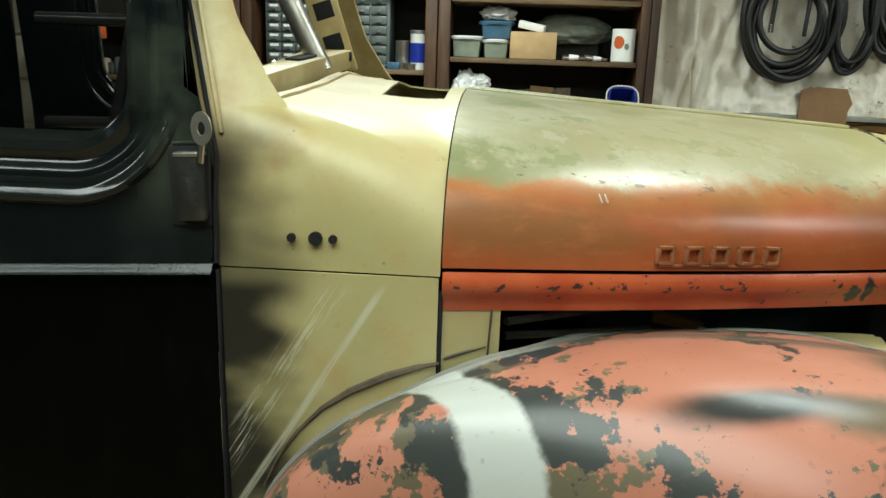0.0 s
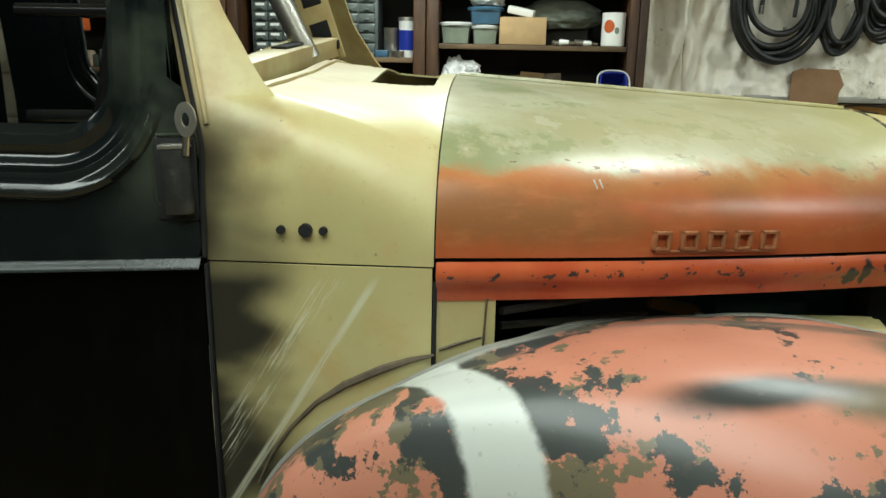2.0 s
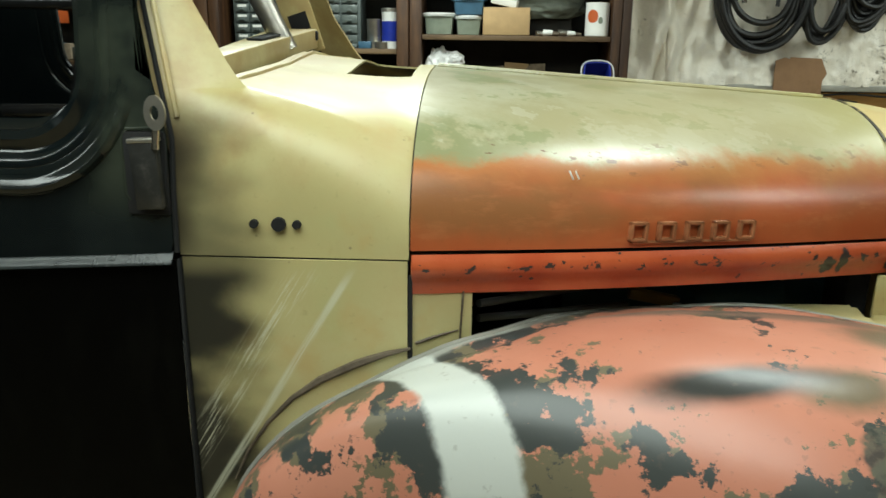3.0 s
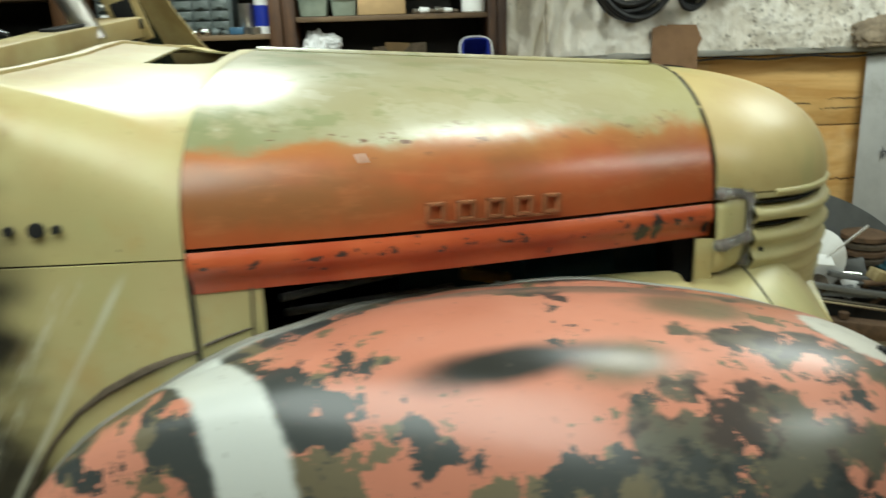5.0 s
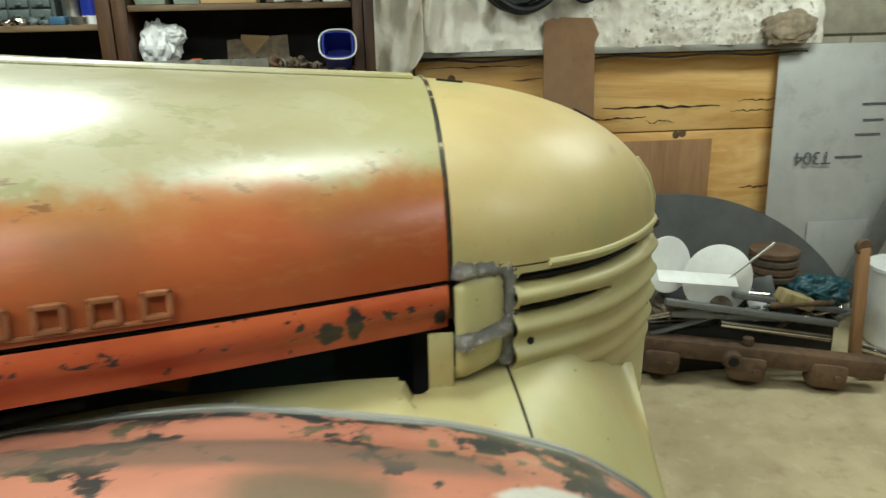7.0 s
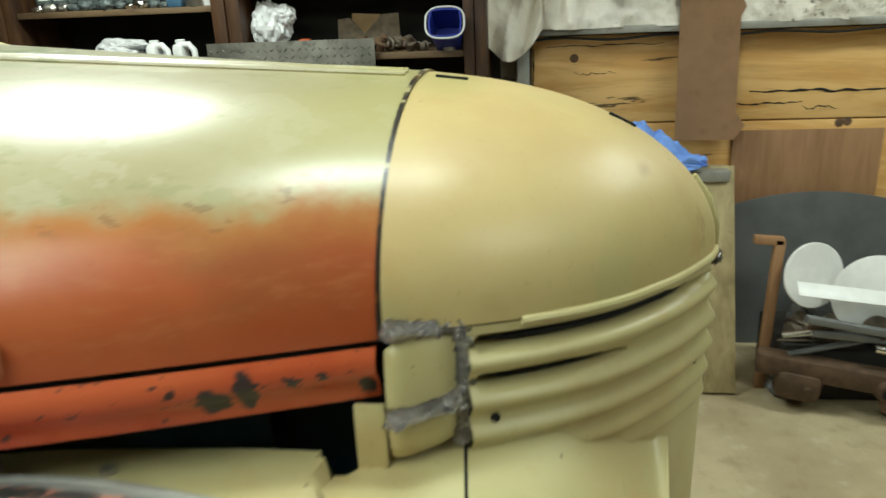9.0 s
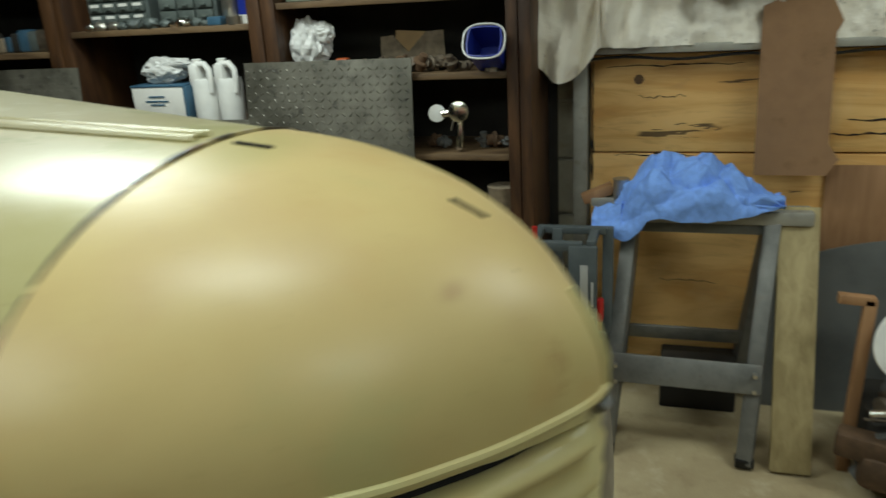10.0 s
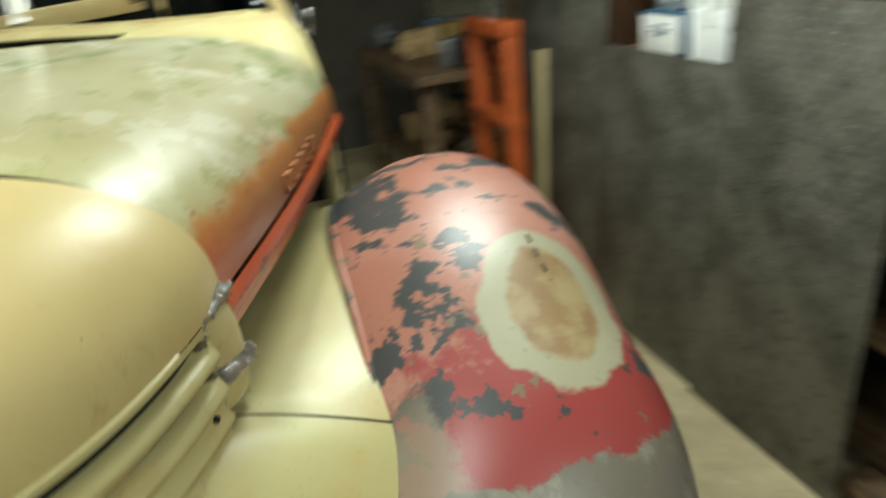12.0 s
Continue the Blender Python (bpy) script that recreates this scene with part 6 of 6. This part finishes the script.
for k in range(4):
    part("drum", lathe(bmesh.new(), (2.36, 1.72, 0.34 + k * 0.034), ((0.09, 0), (0.10, 0.004), (0.10, 0.024), (0.088, 0.030)), 28), RUST if k % 2 else JUNK, brake)
random.seed(21)
for k in range(22):
    x, y = random.uniform(1.78, 2.62), random.uniform(1.58, 1.92)
    s = random.uniform(0.03, 0.075)
    single("scrap_part", machine_part((x, y, (0.20 if y < 1.75 and 1.8 < x < 2.55 else 0.0)), s, k + 40), random.choice((JUNK, GREYMETAL, RUBBER, RUST)), "greasy scrap part in the floor pile", "scrap", "scrap pile parts")
single("dark_crate", boxed((2.18, 1.74, 0.10), (0.80, 0.34, 0.20), 0.01), DARK, "dark crate under the scrap", "crate")
single("chrome_rod", rodded((2.02, 1.46, 0.262), (2.47, 1.44, 0.178), 0.014, None, 16), CHROME, "long bright steel rod on the scrap", "rod")
for a, b in (((1.80, 1.50, 0.36), (2.52, 1.46, 0.22)), ((1.84, 1.56, 0.30), (2.30, 1.44, 0.25)), ((2.10, 1.55, 0.35), (2.62, 1.52, 0.24))):
    single("iron_bar", boxed(((a[0] + b[0]) / 2, (a[1] + b[1]) / 2, (a[2] + b[2]) / 2), (math.dist(a, b), 0.03, 0.024), 0.004, (0, math.degrees(math.atan2(a[2] - b[2], b[0] - a[0])), 0)), GREYMETAL, "dark flat iron bar lying on scrap", "bar", "iron bars")
axle = thing("rusty_axle", "heavy rusty iron axle beam on the floor", "axle")
part("beam", boxed((2.15, 1.435, 0.135), (0.98, 0.075, 0.075), 0.01, (0, 4.5, 0)), RUST, axle)
for x, z in ((1.80, 0.10), (2.13, 0.085), (2.43, 0.07)):
    part("bracket", boxed((x, 1.43, z), (0.15, 0.10, 0.11), 0.03, (0, 4.5, 0)), RUST, axle)
    part("bolt", rodded((x + 0.03, 1.385, z), (x + 0.03, 1.368, z), 0.014, None, 6), RUST, axle)
part("hub", rodded((2.07, 1.405, 0.125), (2.07, 1.375, 0.125), 0.042, 0.03, 16), RUST, axle)
part("hub_hole", rodded((2.07, 1.38, 0.125), (2.07, 1.371, 0.125), 0.02, None, 14), BLACKGAP, axle)
part("nut", rodded((2.13, 1.43, 0.18), (2.13, 1.43, 0.205), 0.022, None, 6), RUST, axle)
axle.matrix_basis = pose(2.15, 1.435, 0) @ pose(0, 0, 0, 0, 0, -14) @ pose(-2.15, -1.435, 0)
lever = thing("jack_handle", "worn wooden lever standing in the scrap", "lever")
part("shaft", boxed((2.58, 1.45, 0.30), (0.045, 0.03, 0.50), 0.006, (0, -4, 0)), RED_WOOD, lever)
part("head", lathe(bmesh.new(), (2.56, 1.45, 0.55), ((0.03, -0.012), (0.034, 0), (0.03, 0.012)), 18, (90, 0, 0)), RUST, lever)
part("foot", rodded((2.60, 1.42, 0.045), (2.70, 1.40, 0.03), 0.022), CHROME, lever)
fr = thing("wooden_frame", "broken raw wooden frame leaning in the scrap", "frame")
part("post", boxed((1.737, 1.66, 0.29), (0.035, 0.03, 0.58), 0.004, (0, 2, 0)), RED_WOOD, fr)
part("top", boxed((1.71, 1.66, 0.575), (0.10, 0.03, 0.03), 0.004, (0, 4, 0)), RED_WOOD, fr)
random.seed(77)
for i in range(26):
    x = random.uniform(1.80, 2.62)
    y = random.uniform(1.50, 1.66)
    z = 0.225 + random.uniform(0.0, 0.10) - 0.10 * max(0, x - 2.3)
    ln, a = random.uniform(0.10, 0.30), random.uniform(-28, 22)
    kind = i % 4
    if kind == 0:
        d = Vector((math.cos(radians(a)), random.uniform(-0.3, 0.3), -math.sin(radians(a)) * 0.5)) * ln * 0.5
        c = Vector((x, y, z))
        single("pipe_piece", rodded(c - d, c + d, random.uniform(0.007, 0.014), None, 12), (CHROME, RUST, GREYMETAL)[i % 3], "short metal pipe in the scrap pile", "pipe", "scrap pile parts")
    elif kind == 1:
        single("flat_bar", boxed((x, y, z), (ln, 0.028, 0.008), 0.002, (random.uniform(-40, 40), a, random.uniform(-25, 25))), (RUST, GREYMETAL, JUNK)[i % 3], "flat iron offcut in the scrap pile", "bar", "scrap pile parts")
    elif kind == 2:
        r = random.uniform(0.025, 0.05)
        single("gear_ring", lathe(bmesh.new(), (x, y, z), ((r * 0.55, -0.01), (r, -0.012), (r, 0.012), (r * 0.55, 0.01)), 22, (random.uniform(40, 90), 0, random.uniform(-40, 40))), (RUST, JUNK, TIN)[i % 3], "greasy iron ring in the scrap pile", "ring", "scrap pile parts")
    else:
        single("sheet_offcut", boxed((x, y + 0.04, z + 0.02), (ln * 0.6, 0.09, 0.003), 0.001, (random.uniform(20, 80), a, random.uniform(-40, 40))), (GALV, RUST, DISC)[i % 3], "bent sheet metal offcut in the scrap pile", "offcut", "scrap pile parts")
single("dark_green_rag", lump(bmesh.new(), (2.50, 1.60, 0.31), (0.12, 0.07, 0.065), 0.45, 4, 2.2, 51), TEAL, "dark green rag heaped on the scrap", "rag")
single("wood_block", boxed((2.36, 1.53, 0.315), (0.17, 0.06, 0.05), 0.006, (10, 22, 12)), RAW_WOOD, "weathered wood block on the scrap", "wood block")
bucket = thing("bucket", "white plastic bucket with a worn label", "bucket")
part("pail", lathe(bmesh.new(), (2.98, 1.72, 0.0), ((0.12, 0), (0.13, 0.01), (0.15, 0.34), (0.158, 0.345), (0.158, 0.36), (0.146, 0.36)), 36), WHITE, bucket)
for k in range(4):
    part("label_bar", boxed((2.94 + 0.004 * k, 1.578 + 0.002 * k, 0.24 - 0.04 * k), (0.06, 0.004, 0.014), 0.001, (-3, 0, -14)), (TUBGREEN, RED)[k % 2], bucket)
single("floor_pipe", rodded((2.74, 1.66, 0.03), (2.86, 1.50, 0.03), 0.02), CHROME, "short bright pipe on the floor", "pipe")
single("post_board", boxed((1.570, 1.745, 0.395), (0.118, 0.030, 0.83), 0.003, (-20.5, 0, 0)), RAW_WOOD, "greenish timber board leaning beside the sawhorse", "board")

# sawhorse and shirt
saw = thing("sawhorse", "dull grey folding metal sawhorse", "sawhorse")
part("top_plank", boxed((1.30, 1.885, 0.757), (0.62, 0.09, 0.045), 0.006), LEDGE, saw)
for x0, x1 in ((1.062, 1.005), (1.496, 1.437)):
    for y1 in (1.61, 2.10):
        a, b = Vector((x0, 1.865 if y1 < 1.9 else 1.90, 0.735)), Vector((x1, y1, 0.01))
        m = (b - a).to_track_quat("Z", "X").to_matrix().to_4x4()
        leg = bmesh.new()
        box(leg, (0, 0, 0), (0.050, 0.050, (b - a).length), 0.006)
        bmesh.ops.transform(leg, matrix=Matrix.Translation((a + b) / 2) @ m, verts=leg.verts)
        lg = part("leg", leg, SAWGREY, saw)
        part("foot", boxed(b + Vector((0, 0, 0.012)), (0.058, 0.045, 0.03), 0.006), RUBBER, lg)
part("crossbar", boxed((1.243, 1.672, 0.285), (0.47, 0.012, 0.095), 0.004, (-18, 1.0, 0)), SAWGREY, saw)
part("crossbar", boxed((1.25, 2.02, 0.265), (0.45, 0.012, 0.06), 0.004, (18, 0, 0)), SAWGREY, saw)
for x in (1.03, 1.455):
    for z in (0.30, 0.245):
        part("bolt", rodded((x, 1.672, z), (x, 1.652, z), 0.007, None, 8), TIN, saw)
part("brace", boxed((1.29, 1.885, 0.715), (0.44, 0.05, 0.035), 0.004), GREYMETAL, saw)


def shirt_point(u, v):
    """Cloth from its rear hem over the plank to its front hem; u runs along the plank."""
    x = 0.935 + 0.585 * u
    top = curve(((0.935, 0.775), (1.0, 0.80), (1.05, 0.855), (1.085, 0.90), (1.13, 0.945), (1.22, 0.955), (1.33, 0.945), (1.385, 0.915), (1.45, 0.87), (1.52, 0.82)), x)
    hem = curve(((0.935, 0.742), (1.0, 0.722), (1.045, 0.712), (1.09, 0.755), (1.118, 0.792), (1.25, 0.792), (1.35, 0.794), (1.44, 0.806), (1.52, 0.822)), x)
    a = math.pi * v
    reach = 0.055 + 0.085 * math.sin(math.pi * min(1, max(0, u * 0.9 + 0.08)))
    y = 1.885 + reach * math.cos(a) * (1 if v < 0.5 else 1.15)
    body = abs(math.sin(a)) ** 0.75
    z = hem + (top - hem) * body
    p = Vector((x * 7.0, v * 2.6, 3.3))
    w = Vector((noise.noise(p), noise.noise(p + Vector((5, 2, 1))), 0)) * 0.5
    d1 = noise.voronoi(Vector((x * 5.0 + v * 1.5, v * 2.2 - x * 3.0, 1.7)) + w * 0.6)[0]
    r1 = min(1.0, 2.6 * (d1[1] - d1[0])) + 0.5 * d1[0]
    d2 = noise.voronoi(Vector((x * 11 - v * 3.0, v * 4.0 + x * 5.0, 6.1)) + w)[0]
    r2 = min(1.0, 2.4 * (d2[1] - d2[0]))
    r3 = 1 - 2.2 * abs(noise.noise(Vector((x * 36 + v * 6.0, v * 10.0 - x * 16.0, 2.4)) + w * 2))
    f = (0.050 * r1 + 0.020 * r2 + 0.003 * r3 - 0.045) * (0.25 + 0.75 * body) * (1 if x > 1.03 else 0.5)
    out = Vector((0.15 * noise.noise(p * 1.7), math.cos(a) * 0.9, 0.25 + 0.75 * body)).normalized()
    z = z - 0.018 + out.z * f + (0.010 * noise.noise(Vector((x * 16, v * 2, 8))) if body < 0.3 else 0)
    return (x + out.x * f, y + out.y * f, max(z, 0.784) if 0.3 < v < 0.7 and x > 1.0 else z)


single("work_shirt", surface(shirt_point, 200, 130), CLOTH, "crumpled blue work shirt thrown over the sawhorse", "shirt", solid=0.003)
single("wall_stub", boxed((1.00, 1.98, 0.775), (0.16, 0.10, 0.03), 0.004), LEDGE, "small grey ledge end behind the sawhorse", "ledge")
single("wood_offcut", boxed((0.94, 1.96, 0.80), (0.11, 0.05, 0.035), 0.005, (0, -22, 10)), RED_WOOD, "reddish wood offcut on a ledge", "wood block")
can("small_can", 1.02, 1.93, 0.79, 0.026, 0.07, TIN, "small pale can behind the shirt", "can")

# folded metal work stand
st = thing("folding_stand", "folded slate-grey metal work stand with red clips", "work stand")
SX0, SX1, YF, YB = 0.762, 0.965, 1.60, 1.72
for x, y in ((SX0 + 0.018, YF), (SX0 + 0.075, YB), (SX1 + 0.03, YB + 0.02)):
    part("post", boxed((x, y, 0.375), (0.034, 0.030, 0.745), 0.005), STANDGREY, st)
face = part("face_plate", boxed((SX1 - 0.035, YF, 0.365), (0.088, 0.026, 0.73), 0.006), STANDGREY, st)
for z in (0.725, 0.36, 0.075):
    part("rail", boxed(((SX0 + SX1) / 2 - 0.02, YF + 0.002, z), (0.17, 0.024, 0.030), 0.004), STANDGREY, st)
    part("rail", boxed((SX0 + 0.12, YB + 0.004, z + 0.015), (0.22, 0.022, 0.026), 0.004), STANDGREY, st)
for x in (SX0 + 0.018, SX1 - 0.01):
    part("side_rail", boxed((x, (YF + YB) / 2, 0.735), (0.028, 0.13, 0.024), 0.004), STANDGREY, st)
part("strut", rodded((SX0 + 0.03, YF + 0.03, 0.20), (SX1 - 0.06, YB - 0.02, 0.40), 0.010), GREYMETAL, st)
part("roller", rodded((SX0 + 0.05, YF + 0.05, 0.175), (SX0 + 0.16, YF + 0.05, 0.170), 0.030, None, 18), TIN, st)
part("red_knob", rodded((SX0 + 0.02, YF, 0.745), (SX0 + 0.02, YF, 0.785), 0.009), RED, st)
for z in (0.515, 0.33):
    part("red_clip", boxed((SX1 + 0.018, YF + 0.012, z), (0.022, 0.035, 0.075), 0.008), RED, st)
for x, z in ((SX0 + 0.016, 0.435), (SX1 - 0.012, 0.075)):
    part("sticker", boxed((x, YF - 0.0155, z), (0.026, 0.002, 0.062), 0.0005), PAPER, st, "white sticker")
part("logo_shape", boxed((SX1 - 0.030, YF - 0.0145, 0.475), (0.038, 0.002, 0.07), 0.0006, (0, 20, 0)), GALV, face, "pale brand mark as a plain shape")
part("logo_bar", boxed((SX1 - 0.030, YF - 0.0145, 0.595), (0.024, 0.002, 0.150), 0.0006), GALV, face)
part("logo_bar", boxed((SX1 - 0.005, YF - 0.0145, 0.575), (0.008, 0.002, 0.080), 0.0006), GALV, face)
part("plate_hole", rodded((SX1 - 0.05, YF - 0.010, 0.10), (SX1 - 0.05, YF - 0.0145, 0.10), 0.010, None, 14), BLACKGAP, face)
single("floor_rag", lump(bmesh.new(), (0.735, 1.79, 0.075), (0.10, 0.08, 0.09), 0.45, 4, 2.5, 31), RAG, "pale crumpled bag on the floor beside the stand", "bag")
# dark block added to stand in for the deep shade under the sawhorse
single("shade_block_under", boxed((1.30, 2.02, 0.09), (0.26, 0.16, 0.18), 0.008), DARK, "dark block filling in the shade under the sawhorse", "box")

# shaded corner
press = thing("shop_press", "orange steel shop press frame", "press")
for x in (-1.86, -1.47):
    part("column", boxed((x, 1.62, 0.58), (0.085, 0.07, 1.16), 0.006), ORANGE, press)
part("head_beam", boxed((-1.665, 1.62, 1.135), (0.48, 0.09, 0.065), 0.006), ORANGE, press)
part("bed_beam", boxed((-1.665, 1.62, 0.74), (0.47, 0.09, 0.055), 0.006), ORANGE, press)
for x in (-1.72, -1.63):
    part("spring", rodded((x, 1.62, 1.17), (x, 1.62, 1.52), 0.018, None, 12), CHROME, press)
part("ram_head", boxed((-1.675, 1.62, 1.53), (0.16, 0.08, 0.05), 0.006), ORANGE, press)
part("base", boxed((-1.665, 1.62, 0.03), (0.52, 0.30, 0.06), 0.006), ORANGE, press)
single("pale_board", boxed((-1.155, 1.60, 0.54), (0.055, 0.022, 1.08), 0.003, (-3, 0, 0)), RAW_WOOD, "pale narrow board standing by a plate", "board")
bench = thing("corner_bench", "cluttered dim timber workbench in the corner", "workbench")
part("top", boxed((-2.75, 1.70, 0.88), (1.5, 0.7, 0.05), 0.006), BOARD_WOOD, bench)
for x in (-3.40, -2.10):
    for y in (1.42, 1.98):
        part("leg", boxed((x, y, 0.43), (0.08, 0.08, 0.86), 0.006), BOARD_WOOD, bench)
part("lower_shelf", boxed((-2.75, 1.72, 0.32), (1.3, 0.55, 0.03), 0.005), BOARD_WOOD, bench)
random.seed(30)
for k in range(26):
    x, y = random.uniform(-3.4, -2.05), random.uniform(1.45, 1.98)
    z = 0.905 if k % 3 else 0.336
    s = random.uniform(0.04, 0.10)
    m = random.choice((RAG, DARK, YELLOW, BOXCARD, GREYMETAL, JUNK, TUBBLUE))
    if k % 2:
        single("bench_clutter", boxed((x, y, z + s), (s * 1.6, s * 1.2, s * 2), s * 0.15, (0, 0, random.uniform(-30, 30))), m, "dim carton or tool on the bench", "clutter", "bench clutter")
    else:
        single("bench_clutter", lump(bmesh.new(), (x, y, z + s * 0.74), (s * 1.3, s, s), 0.5, 3, 3, k + 70), m, "dim lump of rags or parts on the bench", "clutter", "bench clutter")
single("wall_timber", boxed((-2.55, 2.12, 1.45), (0.09, 0.09, 2.0), 0.006), BOARD_WOOD, "upright timber on the block wall", "timber")
yb = thing("yellow_bag", "yellow and white sack slumped beside the bench", "sack")
part("sack", lump(bmesh.new(), (-1.98, 1.20, 0.15), (0.20, 0.14, 0.19), 0.3, 4, 2, 44), YELLOW, yb)
part("print", lump(bmesh.new(), (-1.90, 1.10, 0.20), (0.10, 0.06, 0.09), 0.3, 3, 2, 46), PAPER, yb)

random.seed(8)
for x0, x1, z, r in ((1.73, 2.27, 1.012, 0.006), (1.66, 1.93, 0.967, 0.004), (1.93, 2.06, 0.948, 0.003), (2.32, 2.53, 0.985, 0.003), (0.95, 1.40, 1.205, 0.003), (1.06, 1.22, 1.10, 0.002), (2.40, 2.56, 0.63, 0.004), (0.98, 1.25, 0.895, 0.003), (2.35, 2.58, 1.03, 0.003), (1.15, 1.36, 0.42, 0.002)):
    n = 26
    pts = [(x0 + (x1 - x0) * k / n, 2.1475, z + 0.010 * noise.noise(Vector((k * 0.35, x0 * 9, z * 7)))) for k in range(n + 1)]
    part("split", tube(bmesh.new(), pts, [r * (0.3 + 0.7 * abs(math.sin(k * 0.7 + x0)) * math.sin(math.pi * (k + 0.5) / (n + 1))) for k in range(n + 1)], 6), BLACKGAP, lining, "dark open split in the plywood")
for x, z in ((1.06, 1.16), (2.075, 0.885), (2.105, 0.890), (1.36, 0.665)):
    part("knot", lathe(bmesh.new(), (x, 2.1485, z), ((0.018, 0), (0.016, 0.002), (0.004, 0.003)), 14, (90, 0, 0)), RUST, lining)
pts = [(0.902 + 0.006 * noise.noise(Vector((k * 0.9, 0, 3))), 2.144, 0.80 + 0.43 * k / 24) for k in range(25)]
part("torn_edge", tube(bmesh.new(), pts, [0.002 + 0.007 * abs(noise.noise(Vector((k * 0.8, 5, 1)))) for k in range(25)], 6), BLACKGAP, lining, "ragged dark torn edge")

# give the shells their thickness for good, with crisp rims
graph = bpy.context.evaluated_depsgraph_get()
for shell in [o for o in scene.objects if o.type == "MESH" and o.modifiers]:
    thick = bpy.data.meshes.new_from_object(shell.evaluated_get(graph))
    shell.modifiers.clear()
    shell.data = thick
    thick.set_sharp_from_angle(angle=radians(40))
